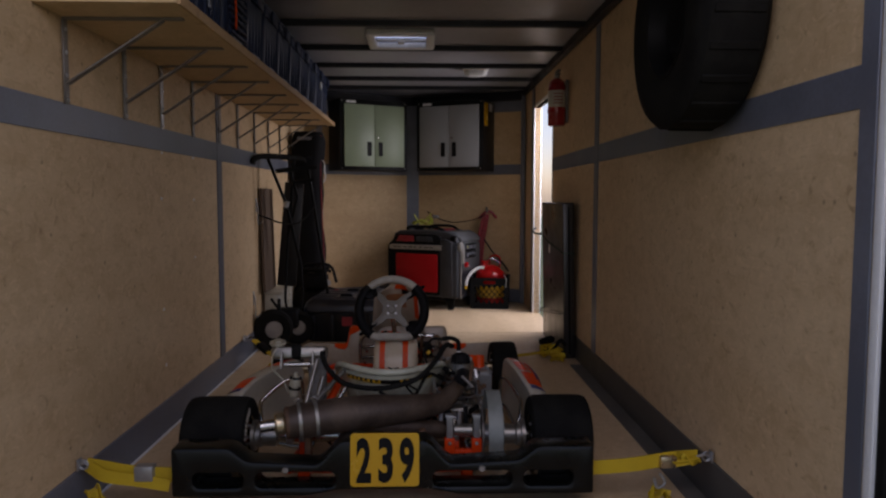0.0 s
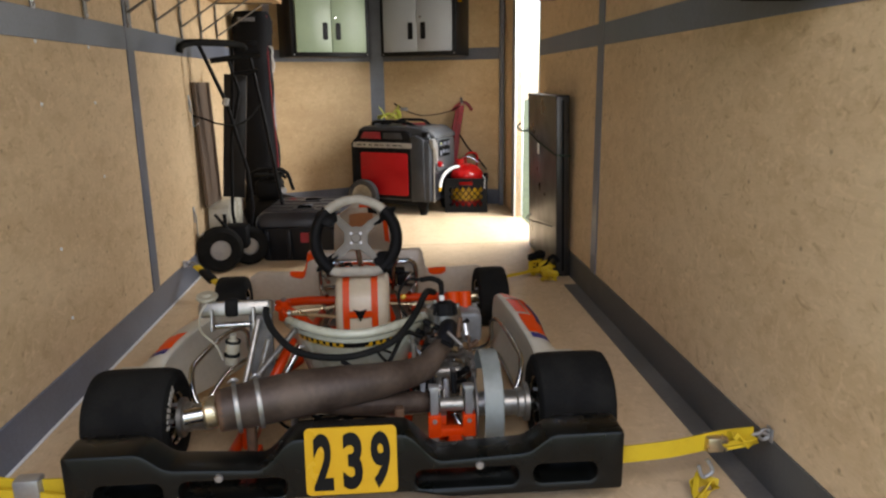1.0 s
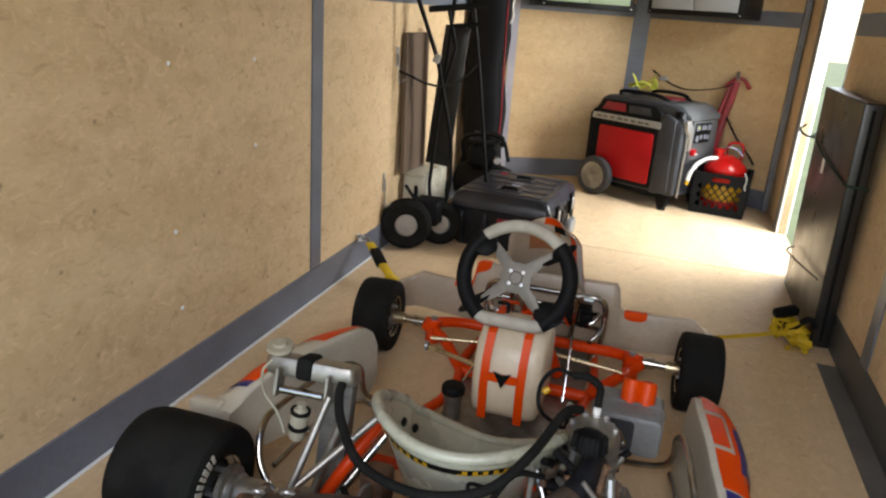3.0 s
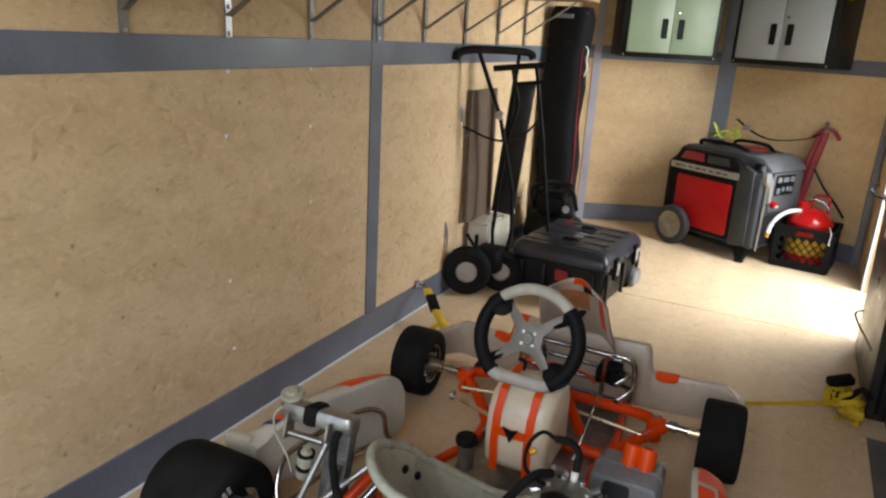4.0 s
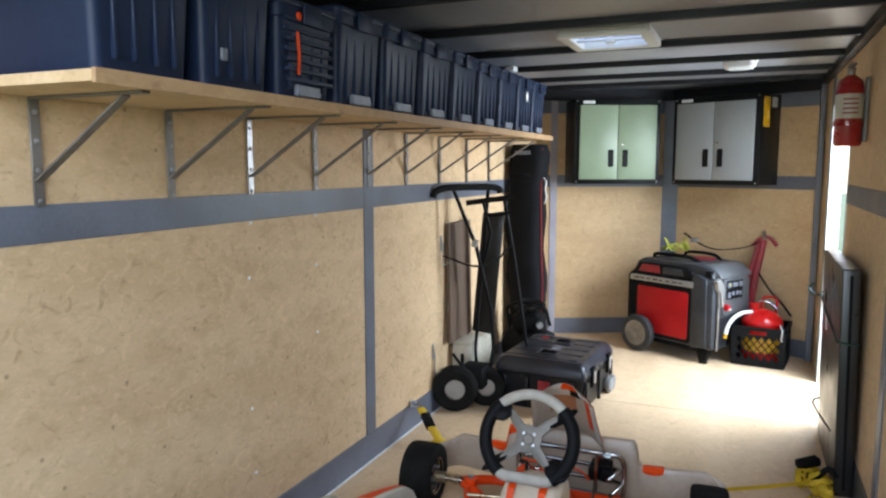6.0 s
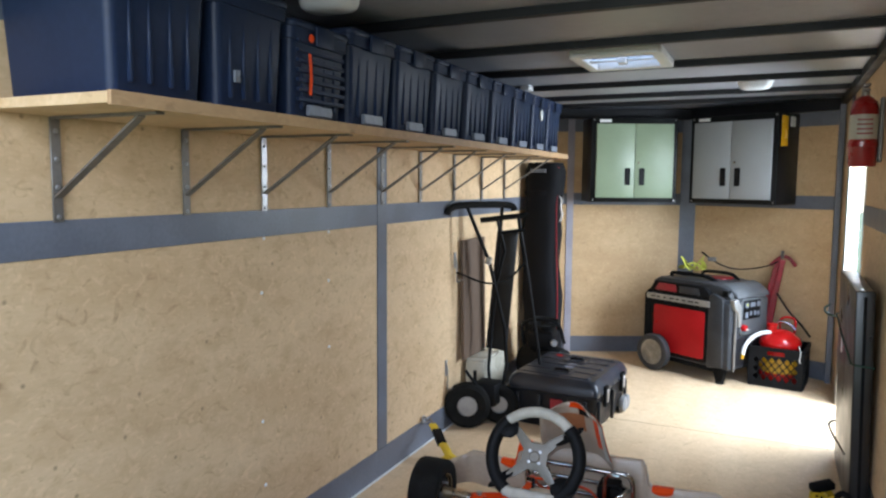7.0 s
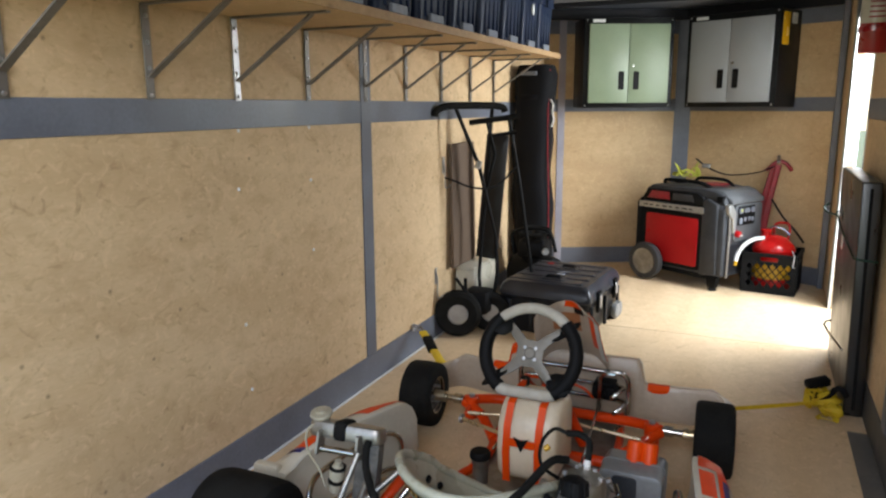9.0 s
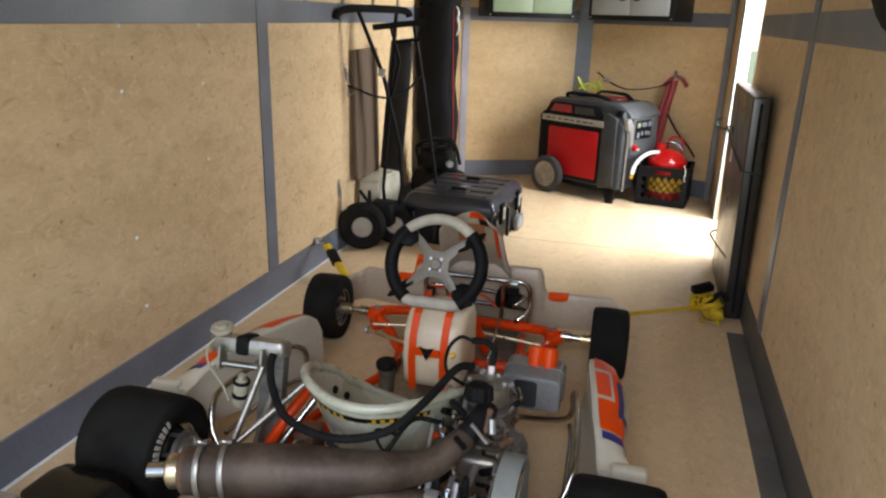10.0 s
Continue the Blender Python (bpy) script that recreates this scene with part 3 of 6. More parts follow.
# ---- wall cabinets on the nose ----
def cabinet(side, s0, s1, depth, z0, z1):
    """side -1 or 1; s0..s1 along its nose panel from the apex."""
    p = (XL, YC) if side < 0 else (XR, YC)
    d = (Vector(p) - Vector(APEX)).normalized()
    ang = math.degrees(math.atan2(d.y, d.x)) + (180 if side < 0 else 0)
    mid = Vector(APEX) + d * (s0 + s1) / 2
    w = (s1 - s0) / 2
    o = thing("wall_cabinet", "black steel wall cabinet with two grey doors coloured by green reflected light" if side < 0 else "black steel wall cabinet with two grey doors", "cabinet", (mid.x, mid.y, z0), ang, "wall cabinets")
    h = z1 - z0
    b = box(-w, w, -depth + 0.012, -0.006, 0, h, 0.004, 2)
    part("body", b, BLACKC, o)
    for x0, x1, hx in ((-w + 0.035, -0.002, -0.055), (0.002, w - 0.035, 0.055)):
        dr = part("door", box(x0, x1, -depth - 0.008, -depth + 0.0115, 0.035, h - 0.045, 0.003, 2), GREENSPILL if side < 0 else GREYC, o, "grey steel door with green reflected light in its colour" if side < 0 else "plain grey steel door")
        part("handle", prism(rrect(hx - 0.018, hx + 0.018, 0.135, 0.255, 0.006), -depth - 0.0095, -depth - 0.0085), BLACKINK, dr, "black recessed pull")
        part("handle_rim", prism(rrect(hx - 0.021, hx + 0.021, 0.13, 0.26, 0.008), -depth - 0.012, -depth - 0.0083, holes=[rrect(hx - 0.015, hx + 0.015, 0.14, 0.25, 0.005)[::-1]]), BPLAST, dr)
    part("lock", lathe([(0, 0.004), (0.008, 0.003), (0.009, 0)], pose(0.03, -depth - 0.008, 0.30, 90, 0, 0), 12), CHROME, o, "small chrome key lock")
    for x in (-w + 0.018, w - 0.018):
        for z in (0.016, h - 0.016):
            part("screw", lathe([(0, 0.003), (0.005, 0.002), (0.006, 0)], pose(x, -depth + 0.012, z, 90, 0, 0), 8), STEEL, o)
    if side > 0:
        part("sticker", box(w + 0.0005, w + 0.002, -depth + 0.05, -depth + 0.15, h - 0.23, h - 0.02, 0.0005, 1), PANELY, o, "tall yellow warning sticker")
        part("sticker", box(w + 0.0005, w + 0.002, -depth + 0.18, -depth + 0.26, h - 0.09, h - 0.02, 0.0005, 1), LABELW, o, "white label")
    part("sticker", box(-w + 0.06, -w + 0.15, -depth + 0.0095, -depth + 0.0115, h - 0.034, h - 0.012, 0.0005, 1), LABELW, o, "white name label on the top rail")
    return o


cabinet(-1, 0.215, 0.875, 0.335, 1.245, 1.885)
cabinet(1, 0.20, 0.86, 0.335, 1.245, 1.885)

# ---- generator ----
gen = thing("generator", "grey and red portable generator on wheels", "generator", (0.205, 6.70, 0), -30)
GW, GD, GZ0, GZ1 = 0.33, 0.235, 0.10, 0.70
GE = GW + 0.05
part("body", prism(rrect(-GD, GD, GZ0, 0.60, 0.04), -GW, GE, "x", bev=0.022), GENGREY, gen)
part("top_shell", prism([(-GW + 0.012, 0.585), (-GW + 0.05, 0.672), (-GW + 0.10, GZ1 - 0.004), (0.18, GZ1), (0.28, GZ1 - 0.012), (0.345, 0.665), (GE - 0.004, 0.585)], -GD + 0.022, GD - 0.022, bev=0.02), GENGREY, gen, "grey curved top hood")
part("frame_post", prism([(GW - 0.115, 0.10), (GW - 0.115, 0.615), (GW - 0.075, 0.635), (GW + 0.0, 0.60), (GW + 0.012, 0.12)], -GD - 0.012, -GD + 0.03, bev=0.01), GENGREY, gen, "rounded grey corner post")
part("frame_post", prism([(-GW - 0.004, 0.10), (-GW - 0.004, 0.56), (-GW + 0.03, 0.60), (-GW + 0.05, 0.58), (-GW + 0.05, 0.10)], -GD - 0.012, -GD + 0.03, bev=0.008), BPLAST, gen, "dark corner post")
part("side_frame", prism(rrect(-GW + 0.05, GW - 0.12, 0.125, 0.525, 0.02), -GD - 0.007, -GD + 0.004, bev=0.003), BPLAST, gen, "dark surround of the side cover")
part("side_panel", prism(rrect(-GW + 0.085, GW - 0.14, 0.15, 0.492, 0.018), -GD - 0.014, -GD + 0.004, bev=0.004), RED, gen, "red side cover")
part("latch", lathe([(0, 0.006), (0.008, 0.005), (0.01, 0)], pose(-GW + 0.11, -GD - 0.0135, 0.36, 90, 0, 0), 12), REDCAN, gen)
part("trim_strip", prism(rrect(-GW + 0.02, GW - 0.10, 0.53, 0.572, 0.004), -GD - 0.020, -GD + 0.004, bev=0.003), SILVER, gen, "silver strip with dark unreadable lettering")
b = bmesh.new()
for k in range(8):
    box(-0.27 + k * 0.055, -0.27 + k * 0.055 + (0.03 if k % 3 else 0.042), -GD - 0.0215, -GD - 0.0205, 0.546, 0.556, bm=b)
part("lettering", b, GENGREY, gen, kind="stuff")
part("shoulder", prism([(-GW + 0.02, 0.578), (-GW + 0.085, 0.668), (0.17, 0.668), (0.215, 0.64), (0.225, 0.578)], -GD - 0.008, -GD + 0.06, bev=0.008), BPLAST, gen, "black shoulder cover")
part("top_panel", prism([(-GW + 0.085, 0.60), (-GW + 0.12, 0.655), (-0.06, 0.655), (-0.05, 0.60)], -GD - 0.011, -GD + 0.02, bev=0.003), DARKRED, gen, "dark red shoulder panel")
part("vent", prism([(-0.03, 0.60), (-0.03, 0.65), (0.13, 0.65), (0.15, 0.60)], -GD - 0.010, -GD + 0.02, bev=0.003), GENGREY, gen, "dark vented shoulder panel")
part("handle", tube([(-0.2, -0.1, 0.69), (-0.19, -0.12, 0.722), (-0.1, -0.125, 0.73), (0.08, -0.125, 0.728), (0.16, -0.12, 0.71), (0.19, -0.1, 0.685)], 0.013, 8, None, 4), BPLAST, gen, "black carrying handle")
part("handle", tube([(-0.1, 0.12, 0.69), (-0.09, 0.13, 0.725), (0.0, 0.13, 0.735), (0.14, 0.13, 0.73), (0.2, 0.12, 0.70), (0.22, 0.1, 0.685)], 0.012, 8, None, 4), BPLAST, gen, "black carrying handle")
part("fuel_cap", lathe([(0, 0.03), (0.04, 0.028), (0.045, 0.02), (0.045, 0)], pose(-0.16, 0.03, GZ1 - 0.006), 20), BPLAST, gen)
part("top_cover", prism(rrect(0.0, 0.17, 0.0, 0.17, 0.03), GZ1 - 0.012, GZ1 + 0.008, "z", bev=0.005), DARKRED, gen, "dark red tank cover")
# control end
part("control_panel", prism(rrect(-0.13, 0.20, 0.345, 0.60, 0.03), GE - 0.012, GE + 0.014, "x", bev=0.008), GENLITE, gen, "grey control panel")
part("control_hood", prism([(0.21, 0.60), (0.225, 0.672), (0.27, 0.699), (0.33, 0.682), (GE + 0.012, 0.635), (GE + 0.024, 0.602)], -0.175, 0.215, bev=0.016), GENLITE, gen, "light grey rounded hood over the controls")
part("end_recess", prism(rrect(-0.15, 0.19, 0.13, 0.325, 0.02), GE - 0.004, GE + 0.003, "x", bev=0.001), RIB, gen, "dark recess under the controls")
part("end_rail", tube([(GE + 0.008, -GD + 0.045, 0.60), (GE + 0.014, -GD + 0.047, 0.40), (GE + 0.012, -GD + 0.047, 0.10)], 0.009, 8), DARKSTEEL, gen, "grey upright rail on the end")
part("control_plate", prism(rrect(-0.10, 0.10, 0.455, 0.585, 0.01), GE + 0.012, GE + 0.019, "x", bev=0.002), BPLAST, gen, "black socket plate")
for y, z, w, h in ((-0.07, 0.555, 0.04, 0.035), (0.0, 0.555, 0.06, 0.03), (0.07, 0.555, 0.04, 0.035), (-0.07, 0.485, 0.03, 0.04), (-0.02, 0.495, 0.026, 0.03), (0.03, 0.495, 0.026, 0.03), (0.07, 0.49, 0.026, 0.03)):
    part("outlet", prism(rrect(y - w / 2, y + w / 2, z - h / 2, z + h / 2, 0.007), GE + 0.017, GE + 0.024, "x", bev=0.002), GREYTAG, gen, "grey socket or gauge face")
part("indicator", box(GE + 0.0235, GE + 0.026, -0.078, -0.062, 0.55, 0.566, 0.001, 1), LIME, gen, "green indicator")
part("switch", lathe([(0, 0.03), (0.02, 0.028), (0.024, 0)], pose(GE + 0.012, -0.10, 0.40, 0, 90, 0), 16), RED, gen, "red rotary engine switch")
part("switch_lever", box(GE + 0.038, GE + 0.048, -0.105, -0.075, 0.385, 0.395, 0.002, 1), LABELW, gen)
part("grip", prism([(-GD + 0.005, 0.60), (-GD + 0.05, 0.612), (-GD + 0.095, 0.55), (-GD + 0.10, 0.42), (-GD + 0.072, 0.405), (-GD + 0.06, 0.51), (-GD + 0.02, 0.535)], GE - 0.01, GE + 0.03, "x", bev=0.010), SILVER, gen, "silver folding grip")
part("grip_socket", prism(rrect(-GD + 0.012, -GD + 0.055, 0.615, 0.66, 0.01), GE - 0.075, GE - 0.028, "x", bev=0.006), BPLAST, gen, "dark grip recess")
for sx in (-1, 1):
    part("base_rail", box(-GW + 0.01, GW - 0.01, sx * 0.2 - 0.02, sx * 0.2 + 0.02, 0.075, 0.11, 0.006, 2), BPLAST, gen)
for x, y in ((0.30, -0.2), (0.30, 0.2)):
    lg = part("leg", prism([(x - 0.028, 0.018), (x - 0.05, 0.10), (x + 0.05, 0.10), (x + 0.03, 0.018)], y - 0.02, y + 0.02, bev=0.005), BPLAST, gen)
    part("rubber_foot", lathe([(0, 0), (0.03, 0), (0.032, 0.008), (0.024, 0.02), (0, 0.02)], pose(x, y, 0), 14), RUBBER, lg)
for y in (-0.285, 0.27):
    wh = part("wheel", lathe([(0.074, -0.022), (0.088, -0.026), (0.105, -0.02), (0.108, 0), (0.105, 0.02), (0.088, 0.026), (0.074, 0.022)], pose(-0.205, y, 0.138, 90, 0, 0) @ Matrix.Scale(1.27, 4), 28), GREYTYRE, gen, "grey tyre on a metal rim")
    part("rim", lathe([(0, -0.03), (0.02, -0.03), (0.025, -0.018), (0.05, -0.012), (0.074, -0.022), (0.078, 0), (0.074, 0.022), (0.05, 0.012), (0.02, 0.018), (0, 0.018)], pose(-0.205, y, 0.138, 90, 0, 0) @ Matrix.Scale(1.27, 4), 24), ALU, wh, "grey steel rim")
    part("hub_cap", lathe([(0, -0.034), (0.014, -0.033), (0.018, -0.026), (0.03, -0.022), (0.034, -0.016), (0, -0.016)], pose(-0.205, y, 0.138, 90, 0, 0) @ Matrix.Scale(1.27, 4), 20), DARKSTEEL, wh, "dull hub cap")
part("axle", rod((-0.205, -0.27, 0.138), (-0.205, 0.26, 0.138), 0.012), DARKSTEEL, gen)
part("end_knob", tube([(-GW, -0.1, 0.48), (-GW - 0.05, -0.1, 0.48), (-GW - 0.06, -0.1, 0.46)], 0.018, 8), BPLAST, gen)

# straps on the generator
ls = thing("ratchet_strap", "lime yellow ratchet strap heaped on the generator", "strap", (0.12, 6.80, 0.717))
rs_ = random.Random(4)
pts = [(0.10 * math.cos(a * 0.9) * (0.6 + 0.4 * rs_.random()), 0.06 * math.sin(a * 0.9), 0.028 + 0.10 * rs_.random() * (a % 3 > 0)) for a in range(16)]
part("webbing", tube(pts, 0.016, 6, None, 4, 0.25), LIME, ls)
ts = thing("tie_down_bar", "black tie-down strap stretched over the generator", "strap", (0, 0, 0))
part("webbing", tube([(0.16, 7.0, 0.86), (0.26, 6.92, 0.80), (0.38, 6.82, 0.765), (0.50, 6.74, 0.775), (0.62, 6.75, 0.80), (0.70, 6.80, 0.835)], 0.013, 6, None, 4, 0.35), FABRIC, ts)
part("buckle", box(0.21, 0.27, 6.90, 6.96, 0.80, 0.83, 0.006, 2), DARKSTEEL, ts)

# ---- milk crate, gas can and pump ----
cr = thing("milk_crate", "black plastic milk crate on the floor", "crate", (0.735, 6.585, 0), -8)
W_, H_ = 0.168, 0.275
for nm_, a in (("side", 0), ("side", 90), ("side", 180), ("side", 270)):
    holes = []
    if a in (0, 90, 180, 270):
        for i in range(11):
            for j in range(5):
                if (i + j) % 2 == 0:
                    cx, cz = -0.12 + i * 0.024, 0.07 + j * 0.029
                    holes.append([(cx, cz - 0.0245), (cx - 0.0198, cz), (cx, cz + 0.0245), (cx + 0.0198, cz)])
        holes.append(rrect(-0.055, 0.055, 0.222, 0.252, 0.01)[::-1])
    b = prism(rrect(-W_, W_, 0.004, H_, 0.008), -W_ - 0.006, -W_ + 0.004, holes=holes)
    bmesh.ops.transform(b, matrix=pose(0, 0, 0, 0, 0, a), verts=b.verts)
    part(nm_, b, BPLAST, cr)
part("bottom", box(-W_, W_, -W_, W_, 0.0, 0.012, 0.003, 1), BPLAST, cr)
part("rim", prism(rrect(-W_ - 0.012, W_ + 0.012, -W_ - 0.012, W_ + 0.012, 0.02), H_ - 0.02, H_ + 0.004, "z", holes=[rrect(-W_ + 0.004, W_ - 0.004, -W_ + 0.004, W_ - 0.004, 0.012)[::-1]]), BPLAST, cr)
can = thing("gas_can", "round red steel safety gas can with yellow band", "gas can", (0.738, 6.58, 0.0125), -8)
part("body", lathe([(0, 0), (0.118, 0), (0.13, 0.012), (0.13, 0.25), (0.138, 0.262), (0.138, 0.285), (0.125, 0.31), (0.07, 0.355), (0.035, 0.37), (0, 0.372)], None, 32), REDCAN, can)
part("band", lathe([(0.131, 0.08), (0.1315, 0.082), (0.1315, 0.20), (0.131, 0.202)], None, 32), PANELY, can, "yellow label band with red marks")
part("filler", lathe([(0.03, 0.36), (0.03, 0.405), (0.036, 0.408), (0.036, 0.425), (0, 0.43)], pose(-0.055, -0.02, -0.015), 18), REDCAN, can)
part("handle", tube([(-0.01, 0.03, 0.36), (-0.012, 0.03, 0.42), (0.01, 0.03, 0.45), (0.065, 0.03, 0.45), (0.085, 0.03, 0.42), (0.08, 0.03, 0.335)], 0.008, 8, None, 4), REDCAN, can, "red carrying handle")
part("trigger", tube([(-0.05, -0.01, 0.40), (-0.01, 0.0, 0.425), (0.05, 0.01, 0.41), (0.09, 0.01, 0.375)], 0.008, 8, None, 4), CHROME, can, "bright steel trigger lever")
part("cord", tube([(0.13, -0.14, 0.29), (0.15, -0.19, 0.26), (0.145, -0.192, 0.2), (0.155, -0.19, 0.19)], 0.003, 7, None, 4), LABELW, can, "short pale tether")
part("spout", tube([(-0.06, -0.05, 0.35), (-0.12, -0.09, 0.342), (-0.175, -0.13, 0.30), (-0.205, -0.165, 0.24), (-0.212, -0.175, 0.195)], 0.0145, 10, None, 5), WPLAST, can, "pale flexible filler spout")
part("spout_tip", rod((-0.212, -0.175, 0.2), (-0.215, -0.178, 0.165), 0.013), PANELY, can)
pu = thing("hand_pump", "dark red steel hand pump with black T handle", "pump", (0.60, 6.86, 0))
part("body", loft([[(x * s + dx, y * s, z) for x, y in rrect(-0.045, 0.045, -0.02, 0.02, 0.012)] for s, dx, z in ((0.9, 0.02, 0.0), (1.0, 0.03, 0.3), (0.9, 0.07, 0.6), (0.75, 0.115, 0.84))]), DARKRED, pu)
part("rib", tube([(0.02, -0.025, 0.25), (0.06, -0.024, 0.55), (0.105, -0.022, 0.83)], 0.008, 8), DARKRED, pu)
part("handle", tube([(0.05, -0.01, 0.80), (0.115, 0, 0.86), (0.17, 0, 0.855), (0.215, 0, 0.80)], 0.013, 8, None, 4), DARKRED, pu)
part("pivot", rod((0.125, -0.03, 0.86), (0.125, 0.03, 0.90), 0.012), DARKSTEEL, pu)
part("hose", tube([(0.1, -0.03, 0.6), (0.18, -0.04, 0.48), (0.27, -0.05, 0.38), (0.33, -0.06, 0.3)], 0.007, 8, None, 5), RUBBER, pu, "black hose")

# ---- tool case ----
case = thing("tool_case", "large black rugged tool case with latches", "tool case", (-0.412, 5.27, 0), -4)
CX, CY, CH = 0.262, 0.315, 0.295
secs = [[(x, y, z) for x, y in rrect(-CX + i, CX - i, -CY + i, CY - i, 0.03)] for z, i in ((0.0, 0.03), (0.015, 0.018), (0.19, 0.004), (0.205, 0.0))]
part("body", loft(secs), CASEB, case)
lid = part("lid", loft([[(x, y, z) for x, y in rrect(-CX + i, CX - i, -CY + i, CY - i, 0.03)] for z, i in ((0.208, 0.0), (0.215, -0.006), (0.24, -0.006), (0.275, 0.008), (CH, 0.03))]), CASELID, case)
for y in (-0.14, 0.14):
    part("lid_recess", prism(rrect(-0.07, 0.07, y - 0.06, y + 0.06, 0.02), CH, CH + 0.006, "z", holes=[rrect(-0.055, 0.055, y - 0.045, y + 0.045, 0.015)[::-1]], bev=0.002), CASELID, lid)
    part("grip", tube([(-0.04, y, CH + 0.001), (-0.035, y, CH + 0.012), (0.035, y, CH + 0.012), (0.04, y, CH + 0.001)], 0.008, 8), BPLAST, lid)
part("label", box(-0.02, 0.03, -0.045, 0.045, CH, CH + 0.002, 0.0005, 1), GREYTAG, lid, "grey name label")
part("label", box(-0.16, -0.125, 0.2, 0.235, CH, CH + 0.003, 0.001, 1), RED, lid, "small red emblem")
for k, y in enumerate((-0.235, -0.12, 0.0, 0.12, 0.235)):
    part("ridge", prism([(0.15, 0.291), (0.19, 0.305), (CX - 0.01, 0.268), (CX + 0.012, 0.22), (CX + 0.004, 0.215), (CX - 0.02, 0.26), (0.2, 0.293)], y - 0.022, y + 0.022, bev=0.003), CASELID, lid)
    part("ridge", box(-CX + 0.03, CX - 0.08, y - 0.01, y + 0.01, CH - 0.003, CH + 0.005, 0.002, 1), CASELID, lid)
for y in (-0.17, 0.17):
    part("latch", box(CX + 0.002, CX + 0.022, y - 0.03, y + 0.03, 0.14, 0.255, 0.006, 2), BPLAST, case)
    part("latch_plate", box(CX + 0.0225, CX + 0.026, y - 0.018, y + 0.018, 0.165, 0.235, 0.002, 1), STEEL, case, "steel latch plate")
for y in (-0.27, 0.0, 0.27):
    part("rib", box(CX - 0.006, CX + 0.012, y - 0.012, y + 0.012, 0.02, 0.19, 0.004, 2), CASEB, case)
for x in (-0.2, -0.07, 0.2):
    part("rib", box(x - 0.012, x + 0.012, -CY - 0.012, -CY + 0.006, 0.02, 0.19, 0.004, 2), CASEB, case)
part("tag", prism(rrect(0.0, 0.07, 0.12, 0.18, 0.006), -CY - 0.012, -CY - 0.002), DARKRED, case, "dark red latch label")
for y in (0.2, 0.26):
    part("wheel", lathe([(0, -0.02), (0.03, -0.02), (0.045, -0.014), (0.048, 0), (0.045, 0.014), (0.03, 0.02), (0, 0.02)], pose(CX + 0.012, y, 0.05, 0, 90, 0), 18), AIRBOX, case, "grey caster wheel")

# ---- dark boards and tent bag against the wall ----
bd = thing("board", "dark brown board leaning upright on the wall", "board", (0, 0, 0))
b = box(-0.009, 0.009, 4.88, 5.215, 0.0, 0.70, 0.002, 1)
bmesh.ops.transform(b, matrix=Matrix.Translation((-0.945, 0, 0.357)) @ Matrix.Rotation(radians(-1.2), 4, "Y"), verts=b.verts)
part("panel", b, BROWNB, bd)
wb = thing("storage_box", "pale white box on the floor under the brown board", "box", (0, 0, 0))
part("body", box(XL + 0.015, -0.848, 4.97, 5.36, 0.0, 0.33, 0.006, 2), POD, wb)
part("lid", box(XL + 0.0145, -0.843, 4.965, 5.365, 0.331, 0.356, 0.005, 2), POD, wb)
bd2 = thing("shelf_panel", "narrow dark brown panel leaning upright on the white box", "panel", (0, 0, 0))
b = box(-0.066, 0.066, -0.011, 0.011, 0.0, 0.735, 0.003, 2)
bmesh.ops.transform(b, matrix=Matrix.Translation((-0.856, 5.19, 0.366)) @ Matrix.Rotation(radians(5.2), 4, "Y"), verts=b.verts)
part("panel", b, TABLET, bd2)

bag = thing("tent_bag", "tall black fabric canopy bag strapped upright in the corner", "bag", (-0.835, 6.05, 0))
secs = []
rb = random.Random(2)
for k in range(25):
    z = 0.03 + k * 0.0625
    w, d = 0.128 + 0.008 * math.sin(k * 0.9), 0.12 + 0.006 * math.sin(k * 1.3 + 1)
    if k in (0, 24):
        w, d = w * 0.85, d * 0.85
    cx = 0.012 * math.sin(k * 0.33)
    secs.append([(cx + w * math.copysign(abs(math.cos(a)) ** 0.6, math.cos(a)) + rb.uniform(-0.003, 0.003), d * math.copysign(abs(math.sin(a)) ** 0.6, math.sin(a)) + rb.uniform(-0.003, 0.003), z) for a in [j * math.pi / 12 for j in range(24)]])
part("cover", loft(secs), FABRIC, bag)
part("piping", tube([(0.127 + 0.01 * math.sin(k * 0.6), -0.075, 0.1 + k * 0.14) for k in range(11)], 0.004, 6, None, 3), DARKRED, bag, "thin red seam piping")
part("band", lathe([(0.13, 0), (0.134, 0.004), (0.134, 0.03), (0.13, 0.034)], pose(0, 0, 1.30) @ Matrix.Diagonal((1.03, 0.98, 1, 1)), 24), FABRIC, bag)
part("label", box(-0.06, 0.05, -0.135, -0.121, 1.46, 1.485, 0.002, 1), GREYTAG, bag, "pale printed strip")
part("cord", tube([(0.13, -0.06, 1.30), (0.15, -0.07, 1.27), (0.145, -0.07, 1.22), (0.155, -0.07, 1.17), (0.14, -0.065, 1.12)], 0.006, 6, None, 4), LABELW, bag, "dangling pale cord")

# ---- kart stand leaning on the wall ----
st = thing("kart_stand", "folded black kart stand with pneumatic wheels", "kart stand", (0, 0, 0))


